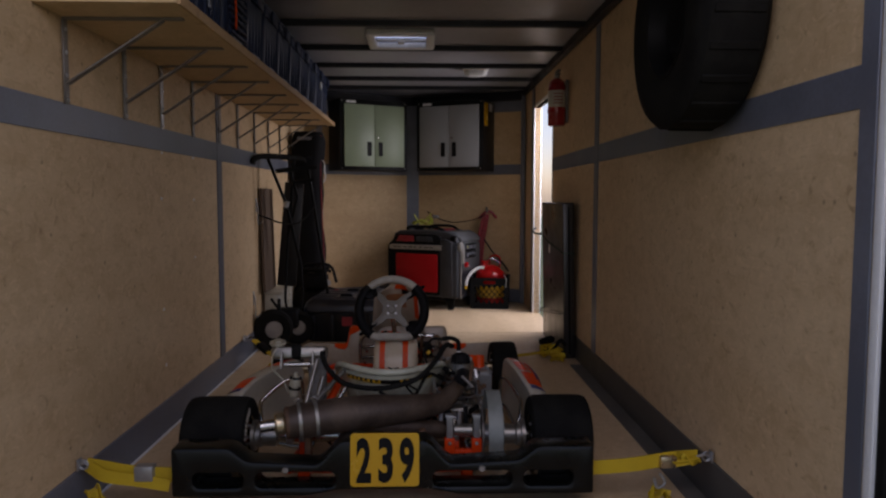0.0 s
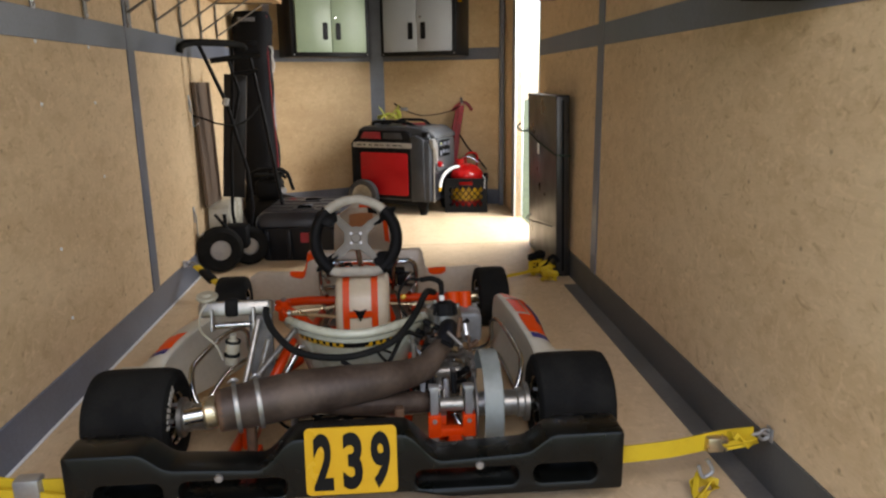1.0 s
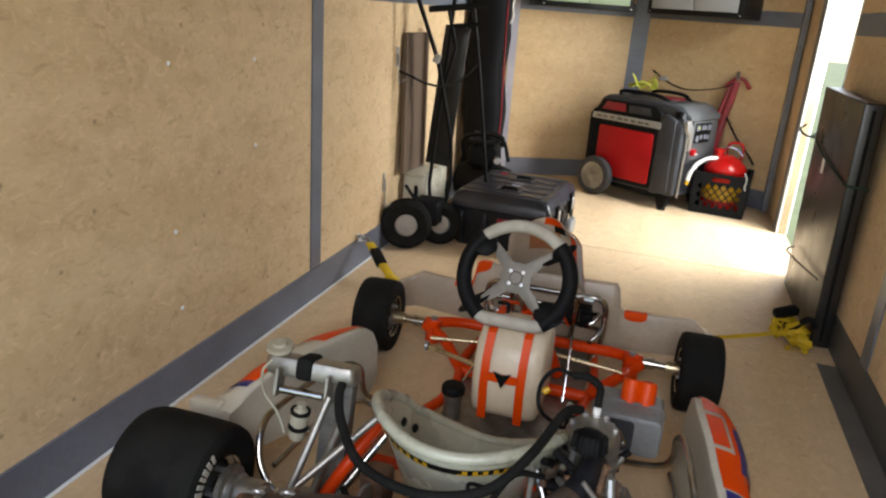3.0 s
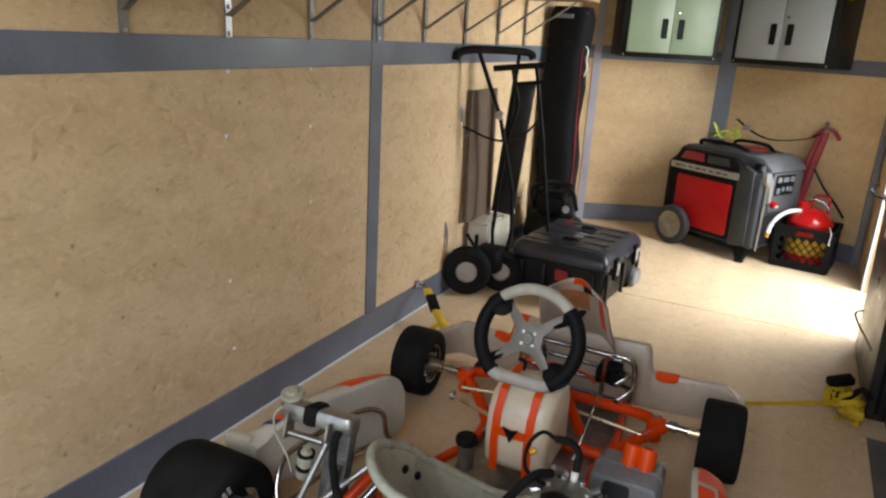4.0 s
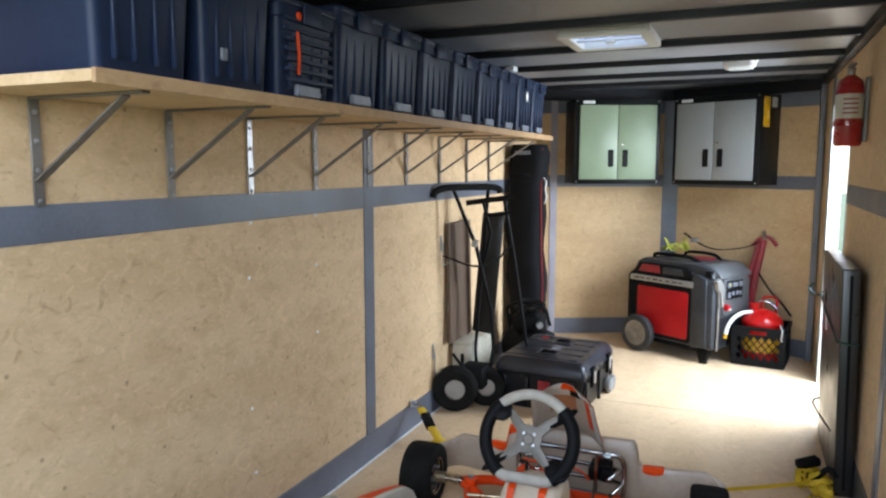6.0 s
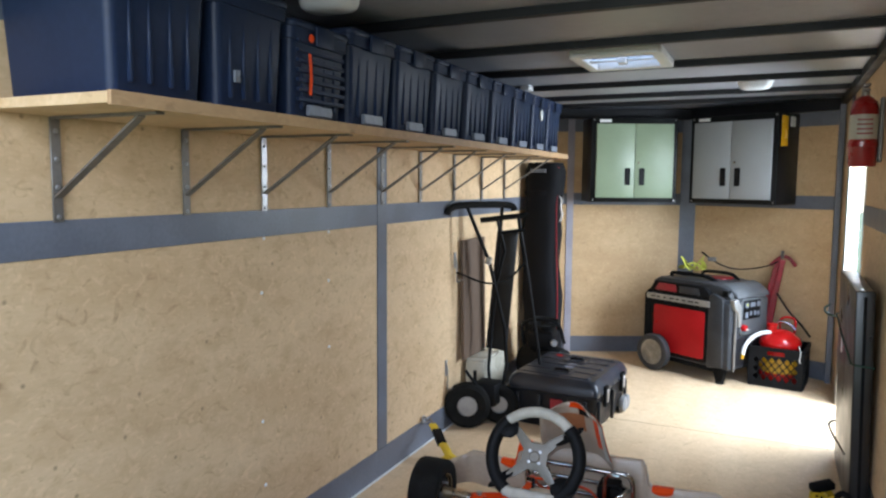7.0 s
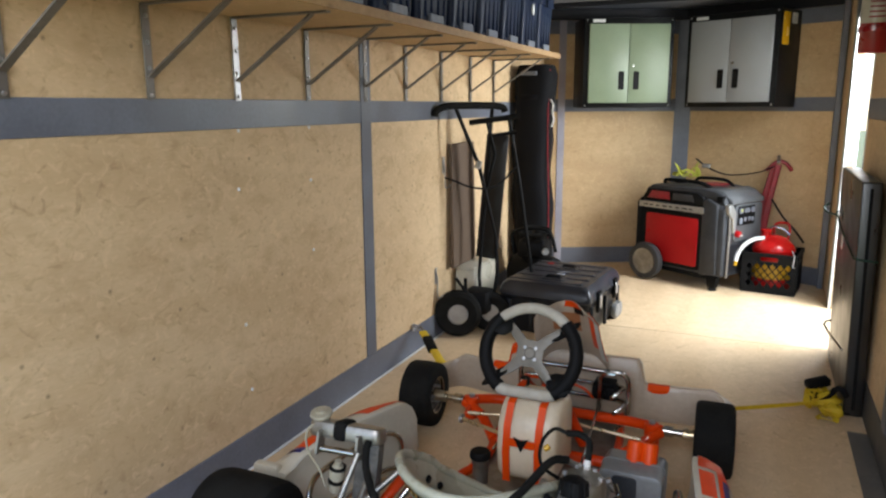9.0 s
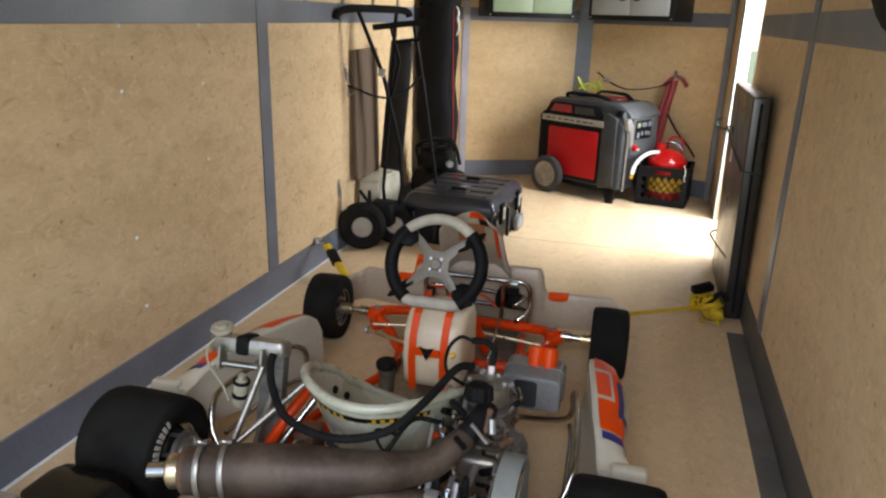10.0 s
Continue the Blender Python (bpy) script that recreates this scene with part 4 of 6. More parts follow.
def pneu(parent, x, y, z, r, w, m):
    wh = part("wheel", lathe([(r * 0.43, -w * 0.40), (r * 0.8, -w * 0.5), (r * 0.95, -w * 0.36), (r, -w * 0.12), (r, w * 0.12), (r * 0.95, w * 0.36), (r * 0.8, w * 0.5), (r * 0.43, w * 0.40)], pose(x, y, z) @ m, 28), RUBBER, parent, "black pneumatic tyre")
    part("rim", lathe([(0, -w * 0.2), (r * 0.17, -w * 0.2), (r * 0.21, -w * 0.12), (r * 0.31, -w * 0.10), (r * 0.37, -w * 0.38), (r * 0.45, -w * 0.42), (r * 0.45, w * 0.40), (r * 0.38, w * 0.3), (0, w * 0.3)], pose(x, y, z) @ m, 22), SILVER, wh, "cream painted steel rim")
    part("hub", lathe([(0, -w * 0.5), (r * 0.10, -w * 0.5), (r * 0.12, -w * 0.44), (r * 0.12, -w * 0.18), (0, -w * 0.18)], pose(x, y, z) @ m, 14), DARKSTEEL, wh)
    for k in range(4):
        part("bolt", lathe([(0, -w * 0.22), (r * 0.035, -w * 0.21), (r * 0.04, -w * 0.08), (0, -w * 0.08)], pose(x, y, z) @ m @ pose(r * 0.26 * math.cos(k * 1.57), r * 0.26 * math.sin(k * 1.57), 0), 8), DARKSTEEL, wh)
    return wh


face = pose(0, 0, 0, 90, 0, 22)
pneu(st, -0.868, 4.775, 0.132, 0.132, 0.085, face)
pneu(st, -0.735, 4.93, 0.115, 0.115, 0.08, face)
part("axle", rod((-0.868, 4.775, 0.132), (-0.735, 5.08, 0.125), 0.012), DARKSTEEL, st)
TOPZ = 1.25
part("upright", tube([(-0.89, 4.80, TOPZ), (-0.785, 4.88, 0.937), (-0.71, 4.94, 0.55), (-0.70, 4.95, 0.34), (-0.73, 4.95, 0.15)], 0.0105, 10), BPLAST, st)
part("upright", tube([(-0.755, 4.99, TOPZ), (-0.785, 5.02, 0.95), (-0.82, 5.04, 0.62), (-0.83, 5.0, 0.3), (-0.80, 4.96, 0.15)], 0.010, 10), BPLAST, st)
part("handle_bar", tube([(-0.965, 4.69, TOPZ - 0.04), (-0.955, 4.70, TOPZ - 0.01), (-0.91, 4.76, TOPZ + 0.012), (-0.76, 4.96, TOPZ + 0.014), (-0.705, 5.02, TOPZ + 0.004), (-0.695, 5.03, TOPZ - 0.02)], 0.019, 10, None, 4), RUBBER, st, "rubber covered handle bar")
part("handle_bar", tube([(-0.865, 4.93, 1.172), (-0.74, 4.99, 1.19), (-0.615, 5.05, 1.205)], 0.016, 10), RUBBER, st, "rubber covered handle bar")
part("crossbar", tube([(-0.76, 4.98, 1.10), (-0.63, 5.04, 1.12)], 0.011, 8), BPLAST, st)
part("strut", tube([(-0.78, 4.97, 1.19), (-0.735, 4.99, 1.0), (-0.80, 5.0, 0.75)], 0.010, 8), BPLAST, st)
part("strut", tube([(-0.668, 5.02, 1.20), (-0.62, 5.07, 0.85), (-0.575, 5.11, 0.486), (-0.555, 5.13, 0.32)], 0.011, 8), BPLAST, st)
part("joint", lathe([(0, -0.02), (0.018, -0.02), (0.018, 0.02), (0, 0.02)], pose(-0.79, 4.875, 0.95, 0, 18, 0), 12), STEEL, st, "bright steel joint")
part("lever", tube([(-0.83, 4.80, 0.15), (-0.83, 4.79, 0.33)], 0.011, 8), BPLAST, st)
part("lever", tube([(-0.79, 4.80, 0.20), (-0.875, 4.76, 0.335)], 0.009, 8), BPLAST, st)
part("hub_block", box(-0.86, -0.72, 4.82, 4.96, 0.12, 0.25, 0.015, 2), BPLAST, st)
part("cord", tube([(-0.955, 4.80, 0.88), (-0.90, 4.82, 0.86), (-0.83, 4.85, 0.83), (-0.75, 4.90, 0.82), (-0.69, 4.97, 0.85), (-0.63, 5.04, 0.93)], 0.006, 6, None, 5), RUBBER, st, "black bungee cord")
ds = thing("air_tank", "black portable air tank behind the tool case", "air tank", (-0.72, 5.76, 0))
part("tank", lathe([(0, -0.2), (0.07, -0.19), (0.12, -0.15), (0.13, -0.1), (0.13, 0.1), (0.12, 0.15), (0.07, 0.19), (0, 0.2)], pose(0, 0, 0.16, 90, 0, 70), 26), BPLAST, ds)
part("motor", box(-0.1, 0.08, -0.1, 0.08, 0.27, 0.40, 0.03, 3), BPLAST, ds)
part("cylinder", rod((0.02, -0.02, 0.38), (0.04, -0.02, 0.46), 0.05, 16), BPLAST, ds)
part("gauge", lathe([(0, 0.02), (0.02, 0.02), (0.024, 0.012), (0.024, 0)], pose(0.09, -0.09, 0.33, 90, 0, 30), 14), STEEL, ds)
part("hose", tube([(0.1 * math.cos(a), 0.1 * math.sin(a) - 0.02, 0.41 + 0.012 * a / 2) for a in [k * 0.7 for k in range(14)]], 0.012, 7, None, 3), RUBBER, ds, "coiled black hose")
part("handle", tube([(-0.12, -0.08, 0.3), (-0.12, -0.09, 0.45), (0.1, -0.09, 0.47), (0.16, -0.08, 0.33)], 0.012, 8, None, 4), BPLAST, ds)
for x in (-0.1, 0.1):
    part("foot", box(x - 0.02, x + 0.02, -0.09, 0.09, 0.0, 0.05, 0.006, 2), RUBBER, ds)

# ---- folded table against the right wall ----
tb = thing("folded_table", "black folded table standing upright against the wall", "folding table", (0, 0, 0))
b = box(-0.036, 0.036, 4.44, 5.20, 0.0, 0.965, 0.008, 3)
bmesh.ops.transform(b, matrix=Matrix.Translation((1.03, 0, 0.001)) @ Matrix.Rotation(radians(-1.3), 4, "Y"), verts=b.verts)
part("top", b, GLOSSTOP, tb)
b = box(-0.006, 0.006, 4.4355, 4.4395, 0.03, 0.94, 0.001, 1)
bmesh.ops.transform(b, matrix=Matrix.Translation((1.03, 0, 0.001)) @ Matrix.Rotation(radians(-1.3), 4, "Y"), verts=b.verts)
part("hinge_edge", b, BPLAST, tb, "dark seam between the folded halves")
part("leg_frame", tube([(0.985, 5.11, 0.222), (0.962, 5.112, 0.212), (0.953, 5.10, 0.20), (0.955, 4.859, 0.226), (0.968, 4.46, 0.276)], 0.005, 8), DARKSTEEL, tb, "bent steel leg rod")
bc = thing("bungee_cord", "dark green bungee cord round the folded table", "bungee cord", (0, 0, 0))
part("cord", tube([(1.055, 4.432, 0.655), (0.985, 4.431, 0.66), (0.972, 4.445, 0.662), (0.968, 4.9, 0.70), (0.966, 5.19, 0.745), (0.985, 5.208, 0.75), (1.05, 5.21, 0.76)], 0.0045, 8), GREENC, bc)
part("hook", tube([(0.966, 5.14, 0.738), (0.93, 5.19, 0.74), (0.915, 5.24, 0.76), (0.94, 5.26, 0.78)], 0.006, 8, None, 4), GREENC, bc)
part("tag", box(0.964, 0.968, 4.82, 4.86, 0.63, 0.69, 0.001, 1), LABELW, bc)

# ---- fire extinguisher ----
fx = thing("fire_extinguisher", "red fire extinguisher with pale label on a wall bracket", "fire extinguisher", (1.0, 4.83, 1.47))
part("cylinder", lathe([(0, 0), (0.05, 0), (0.056, 0.01), (0.056, 0.25), (0.048, 0.285), (0.025, 0.305), (0.018, 0.31), (0, 0.31)], None, 26), REDEXT, fx)
part("label", lathe([(0.0565, 0.12), (0.057, 0.122), (0.057, 0.225), (0.0565, 0.227)], None, 26), POD, fx, "pale instruction label")
b = bmesh.new()
for k in range(4):
    box(-0.03, 0.03, -0.0585, -0.0565, 0.14 + k * 0.02, 0.147 + k * 0.02, bm=b)
part("lettering", b, DARKRED, fx)
part("clamp", lathe([(0.057, 0.085), (0.06, 0.087), (0.06, 0.108), (0.057, 0.11)], None, 26), REDEXT, fx)
part("valve", rod((0, 0, 0.305), (0, 0, 0.345), 0.016), ALU, fx)
part("lever", box(-0.012, 0.012, -0.075, 0.02, 0.345, 0.357, 0.004, 2, None, pose(0, 0, 0)), DARKSTEEL, fx)
part("lever", box(-0.012, 0.012, -0.07, 0.0, 0.325, 0.333, 0.003, 1), DARKSTEEL, fx)
part("bracket", box(0.058, 0.0735, -0.02, 0.02, 0.02, 0.3, 0.003, 1), DARKSTEEL, fx)

# ---- spare tyre on the right wall ----
sp = thing("spare_wheel", "black spare trailer tyre hung high on the wall", "spare tyre", (XR - 0.110, 2.365, 1.55))
part("tyre", lathe([(0.17, -0.085), (0.2, -0.093), (0.28, -0.102), (0.32, -0.092), (0.335, -0.075), (0.338, 0), (0.335, 0.075), (0.32, 0.092), (0.28, 0.102), (0.2, 0.093), (0.17, 0.085)], pose(0, 0, 0, 0, 90, 0), 44), RUBBER, sp)
part("rim", lathe([(0, -0.03), (0.06, -0.03), (0.1, -0.05), (0.15, -0.02), (0.168, -0.09), (0.178, -0.09), (0.178, 0.09), (0.1, 0.06), (0, 0.06)], pose(0, 0, 0, 0, 90, 0), 36), BPLAST, sp, "black steel rim")
for k in range(22):
    a = k * 2 * math.pi / 22
    b = box(-0.07, 0.07, -0.012, 0.012, 0.331, 0.341, 0.003, 1)
    bmesh.ops.transform(b, matrix=Matrix.Rotation(a, 4, "X"), verts=b.verts)
    part("tread_block", b, RUBBER, sp)

# ---- screws and small hooks on the left wall ----
for i, (y, z) in enumerate(((3.15, 0.522), (3.573, 0.709), (3.156, 0.992), (3.573, 0.985), (3.172, 1.185), (3.575, 1.185), (3.16, 0.28))):
    o = thing("wall_screw", "bright screw head in the plywood wall", "screw", (XL + 0.0003, y, z), group="screws in the wall")
    part("head", lathe([(0, 0.004), (0.005, 0.003), (0.007, 0)], pose(0, 0, 0, 0, 90, 0), 10), WHITE, o)
for y, z in ((4.83, 0.90), (4.72, 0.30)):
    o = thing("wall_hook", "small steel wire hook on the plywood wall", "hook", (XL + 0.001, y, z), group="wire hooks")
    part("hook", tube([(0.0, 0, 0.08), (0.012, 0, 0.03), (0.012, 0, -0.06), (0.02, 0, -0.08), (0.045, 0, -0.06)], 0.004, 7, None, 4), STEEL, o)
    part("plate", box(0, 0.004, -0.012, 0.012, 0.0, 0.09, 0.001, 1), STEEL, o)


# ---- tie-down rings and yellow straps ----
def webbing(pts, w=0.024, t=0.0022, n=6, bm=None, up=(0, 0, 1)):
    """A flat band along points, its width held across up."""
    p = smooth_path(pts, n)
    bm = bm or bmesh.new()
    rings = []
    for i, q in enumerate(p):
        d = (p[min(i + 1, len(p) - 1)] - p[max(i - 1, 0)]).normalized()
        a = Vector(up)
        a = (a - d * a.dot(d)).normalized()
        c = d.cross(a)
        rings.append([bm.verts.new(q + a * (w * sa) + c * (t * sc)) for sa, sc in ((-1, -1), (1, -1), (1, 1), (-1, 1))])
    for r0, r1 in zip(rings, rings[1:]):
        for k in range(4):
            bm.faces.new((r0[k], r0[(k + 1) % 4], r1[(k + 1) % 4], r1[k]))
    bm.faces.new(rings[0][::-1])
    bm.faces.new(rings[-1])
    return bm


def crumple(seed, cx, cy, z0, rx, ry, h, turns, w=0.011):
    """Loose webbing thrown in a heap: a band that wanders and twists."""
    rr_ = random.Random(seed)
    pts, ups = [], []
    for k in range(turns * 5):
        a = k * 2 * math.pi / 5 + rr_.uniform(-0.5, 0.5)
        q = 0.35 + 0.65 * rr_.random()
        pts.append((cx + rx * q * math.cos(a), cy + ry * q * math.sin(a), z0 + w + h * rr_.random() * (1.15 - q)))
    p = smooth_path(pts, 5)
    bm = bmesh.new()
    rings = []
    for i, q in enumerate(p):
        d = (p[min(i + 1, len(p) - 1)] - p[max(i - 1, 0)]).normalized()
        a = Vector((math.sin(i * 0.21 + seed), math.cos(i * 0.17), 0.9 + 0.6 * math.sin(i * 0.11)))
        a = (a - d * a.dot(d)).normalized()
        c = d.cross(a)
        rings.append([bm.verts.new(q + a * (w * sa) + c * (0.0016 * sc)) for sa, sc in ((-1, -1), (1, -1), (1, 1), (-1, 1))])
    for r0, r1 in zip(rings, rings[1:]):
        for k in range(4):
            bm.faces.new((r0[k], r0[(k + 1) % 4], r1[(k + 1) % 4], r1[k]))
    bm.faces.new(rings[0][::-1])
    bm.faces.new(rings[-1])
    return bm


def ring(x, y, z, s):
    o = thing("tie_down_ring", "steel tie-down ring bolted to the wall foot", "tie-down ring", (x, y, z), group="tie-down rings")
    part("plate", box(min(0, s * 0.004), max(0, s * 0.004), -0.016, 0.016, -0.02, 0.02, 0.002, 1), STEEL, o)
    part("ring", tube([(s * 0.016 + 0.014 * s * math.cos(a), 0.0, 0.015 * math.sin(a)) for a in [k * math.pi / 8 for k in range(16)]], 0.004, 8, None, 0, 1, True), STEEL, o)
    return o


ring(XR - 0.0085, 2.373, 0.155, -1)
ring(XL + 0.0095, 4.42, 0.14, 1)
ring(XL + 0.0095, 2.36, 0.15, 1)
sr = thing("ratchet_strap", "yellow ratchet strap from kart bumper to wall ring", "strap", (0, 0, 0))
part("webbing", webbing([(0.66, 2.36, 0.125), (0.8, 2.36, 0.135), (0.93, 2.37, 0.15), (1.02, 2.373, 0.155)], 0.023), YELLOW, sr)
part("webbing", crumple(3, 0.975, 2.36, 0.125, 0.05, 0.03, 0.05, 3, 0.010), YELLOW, sr, "bunched strap end")
part("webbing", crumple(5, 0.885, 2.335, 0.012, 0.045, 0.03, 0.11, 3, 0.008), YELLOW, sr, "loose hanging loops of webbing")
part("buckle", tube([(0.885, 2.335, 0.115), (0.90, 2.33, 0.085), (0.875, 2.33, 0.07), (0.865, 2.335, 0.10)], 0.005, 8, None, 4), SILVER, sr, "bright wire buckle")
part("hook", tube([(1.015, 2.373, 0.155), (1.045, 2.373, 0.16), (1.06, 2.373, 0.15), (1.05, 2.373, 0.14)], 0.005, 8, None, 3), STEEL, sr)
part("ratchet", box(0.89, 0.945, 2.345, 2.385, 0.125, 0.165, 0.006, 2), BRASS, sr, "brassy cam buckle")
sl = thing("ratchet_strap", "yellow ratchet strap from kart bumper to wall ring", "strap", (0, 0, 0))
part("webbing", webbing([(-0.66, 2.36, 0.115), (-0.78, 2.36, 0.12), (-0.9, 2.362, 0.14), (-0.945, 2.36, 0.15)], 0.023), YELLOW, sl)
part("webbing", webbing([(-0.68, 2.345, 0.085), (-0.78, 2.34, 0.105), (-0.88, 2.34, 0.12), (-0.93, 2.35, 0.145)], 0.02), YELLOW, sl)
part("webbing", crumple(9, -0.905, 2.325, 0.012, 0.04, 0.035, 0.12, 3, 0.009), YELLOW, sl, "loose hanging loops of webbing")
part("ratchet", box(-0.79, -0.73, 2.335, 2.375, 0.10, 0.15, 0.006, 2), SILVER, sl, "silver cam buckle")
part("hook", tube([(-0.94, 2.36, 0.15), (-0.955, 2.36, 0.158), (-0.962, 2.36, 0.15)], 0.005, 8), STEEL, sl)
sf = thing("ratchet_strap", "yellow and black ratchet strap hooked to the wall ring", "strap", (0, 0, 0))
part("hook", tube([(-0.94, 4.42, 0.14), (-0.92, 4.41, 0.15), (-0.895, 4.385, 0.135)], 0.006, 8, None, 3), DARKSTEEL, sf)
part("webbing", tube([(-0.9, 4.39, 0.135), (-0.82, 4.31, 0.10), (-0.74, 4.23, 0.07), (-0.66, 4.15, 0.05), (-0.56, 4.06, 0.08)], 0.022, 8, None, 4, 0.35), YELLOW, sf)
part("ratchet", box(-0.055, 0.055, -0.024, 0.024, -0.012, 0.016, 0.006, 2, None, pose(-0.825, 4.315, 0.10, 0, 20, -47)), BPLAST, sf, "black ratchet")
part("webbing", tube([(-0.72, 4.20, 0.08), (-0.67, 4.21, 0.04), (-0.70, 4.15, 0.016), (-0.75, 4.16, 0.035), (-0.73, 4.21, 0.06)], 0.018, 6, None, 4, 0.3), YELLOW, sf)
sq = thing("ratchet_strap", "yellow and black strap heaped by the folded table", "strap", (0, 0, 0))
for j, (cx, cy, rx, ry, h) in enumerate(((0.93, 4.47, 0.075, 0.10, 0.12), (0.945, 4.38, 0.06, 0.07, 0.07), (0.89, 4.50, 0.06, 0.07, 0.09))):
    part("webbing", crumple(8 + j, cx, cy, 0.001, rx, ry, h, 4, 0.013), YELLOW, sq)
part("webbing", crumple(31, 0.905, 4.50, 0.03, 0.06, 0.06, 0.09, 2, 0.010), BPLAST, sq, "black strap end")
part("ratchet", box(-0.05, 0.05, -0.022, 0.022, 0, 0.035, 0.008, 2, None, pose(0.90, 4.52, 0.085, 12, -10, 30)), BPLAST, sq, "black ratchet")
part("handle", tube([(0.93, 4.46, 0.06), (0.97, 4.43, 0.12), (1.0, 4.42, 0.09)], 0.012, 8, None, 3), BPLAST, sq)
part("webbing", webbing([(0.56, 4.12, 0.085), (0.66, 4.205, 0.075), (0.76, 4.29, 0.066), (0.85, 4.37, 0.058), (0.92, 4.43, 0.05)], 0.008, 0.001), YELLOW, sq, "strap running along the floor")

clip = thing("cable_clip", "small pale plastic clip on the ceiling", "clip", (-0.76, 5.42, CEIL - 0.0005))
part("body", box(-0.03, 0.03, -0.05, 0.05, -0.03, 0.0, 0.008, 2), WPLAST, clip)
part("wire", tube([(-0.03, 0.0, -0.012), (-0.10, 0.02, -0.02), (-0.14, 0.0, -0.015), (-0.19, 0.01, -0.02)], 0.004, 6, None, 4), WPLAST, clip)

# ---- racing kart ----
kart = thing("racing_kart", "racing kart with orange frame, white pods and black tyres", "kart", (0, 2.655, 0))


def kpart(name, bm, material, label="", parent=None, smooth=38):
    return part(name, bm, material, parent or kart, label, smooth)


def tyre_profile(r, w, ri):
    h = w / 2
    return [(ri, -h * 0.86), (ri + 0.01, -h * 0.93), (r * 0.72, -h), (r * 0.86, -h * 0.99), (r * 0.955, -h * 0.92), (r * 0.99, -h * 0.78), (r, -h * 0.5), (r * 1.003, 0),
            (r, h * 0.5), (r * 0.99, h * 0.78), (r * 0.955, h * 0.92), (r * 0.86, h * 0.99), (r * 0.72, h), (ri + 0.01, h * 0.93), (ri, h * 0.86)]


def kart_wheel(x, y, r, w, side, tag, steer=0.0):
    """side: +1 with the hub towards +x."""
    m = pose(x, y, r, 0, 0, steer) @ pose(0, 0, 0, 0, 90, 0)
    wh = kpart("wheel", lathe(tyre_profile(r, w, 0.068), m, 44), RUBBER, tag)
    s = side
    part("rim", lathe([(0.068, -w * 0.44), (0.073, -w * 0.46), (0.073, -w * 0.40), (0.062, -w * 0.36), (0.06, 0.0), (0.062, w * 0.36), (0.073, w * 0.40), (0.073, w * 0.46), (0.068, w * 0.44)], m, 32), CHROME, wh, "bright metal rim")
    z0 = s * w * 0.1
    part("disc", lathe([(0.061, z0 - 0.006), (0.03, z0 - 0.01), (0.0, z0 - 0.01), (0.0, z0 + 0.01), (0.03, z0 + 0.01), (0.061, z0 + 0.006)], m, 28), DARKSTEEL, wh)
    for k in range(3):
        a = k * 2 * math.pi / 3 + 0.4
        part("stud", lathe([(0, s * w * 0.46), (0.006, s * w * 0.46), (0.006, z0)], m @ Matrix.Translation((0.035 * math.cos(a), 0.035 * math.sin(a), 0)), 8), STEEL, wh)
    return wh


RT, FT = 0.14, 0.128
wl = kart_wheel(-0.605, 0.0, RT, 0.225, 1, "wide black slick rear tyre")
wr = kart_wheel(0.612, 0.0, RT, 0.215, -1, "wide black slick rear tyre")
kart_wheel(-0.562, 1.045, FT, 0.128, 1, "black slick front tyre", 3)
kart_wheel(0.532, 1.075, FT, 0.13, -1, "black slick front tyre", 3)
# pale lettering on the left rear tyre's inner wall, unreadable
b = bmesh.new()
for k in range(8):
    a = radians(22 + k * 8)
    bb = box(-0.001, 0.001, -0.0042 - 0.0016 * (k % 3), 0.0042, -0.0115, 0.0115)
    bmesh.ops.transform(bb, matrix=Matrix.Translation((-0.605 + 0.1125 + 0.0008, 0, RT)) @ Matrix.Rotation(a, 4, "X") @ Matrix.Translation((0, 0, 0.108)), verts=bb.verts)
    merge(b, bb)
part("lettering", b, GRIP, wl, "pale lettering marks on the tyre wall")

# rear axle, hubs, bearings
ax = kpart("axle", rod((-0.52, 0, RT), (0.52, 0, RT), 0.025, 20), CHROME, "polished hollow rear axle")
for s in (-1, 1):
    x0 = s * 0.40
    part("hub", lathe([(0.0265, 0), (0.036, 0.0), (0.038, 0.01), (0.036, 0.055), (0.042, 0.06), (0.042, 0.075), (0.055, 0.078), (0.055, 0.09), (0.0265, 0.09)], pose(x0, 0, RT, 0, 90 * s, 0), 24), ALU, ax, "turned aluminium wheel hub")
    part("collar", lathe([(0.0265, 0), (0.034, 0.001), (0.034, 0.022), (0.0265, 0.023)], pose(s * 0.345, 0, RT, 0, 90 * s, 0), 20), STEEL, ax)
for x in (-0.30, 0.10, 0.235):
    bh = kpart("bearing_carrier", prism([(-0.05, 0.055), (0.05, 0.055), (0.056, 0.09), (0.05, 0.135), (-0.05, 0.135), (-0.056, 0.09)], x - 0.017, x + 0.017, "x", bev=0.006), ORANGE, "orange axle bearing hanger")
    part("bearing", lathe([(0.0265, -0.018), (0.046, -0.018), (0.05, -0.012), (0.05, 0.012), (0.046, 0.018), (0.0265, 0.018)], pose(x, 0, RT, 0, 90, 0), 24), ALU, bh)
    for y in (-0.035, 0.035):
        part("bolt", rod((x, y, 0.13), (x, y, 0.155), 0.007, 8), STEEL, bh)

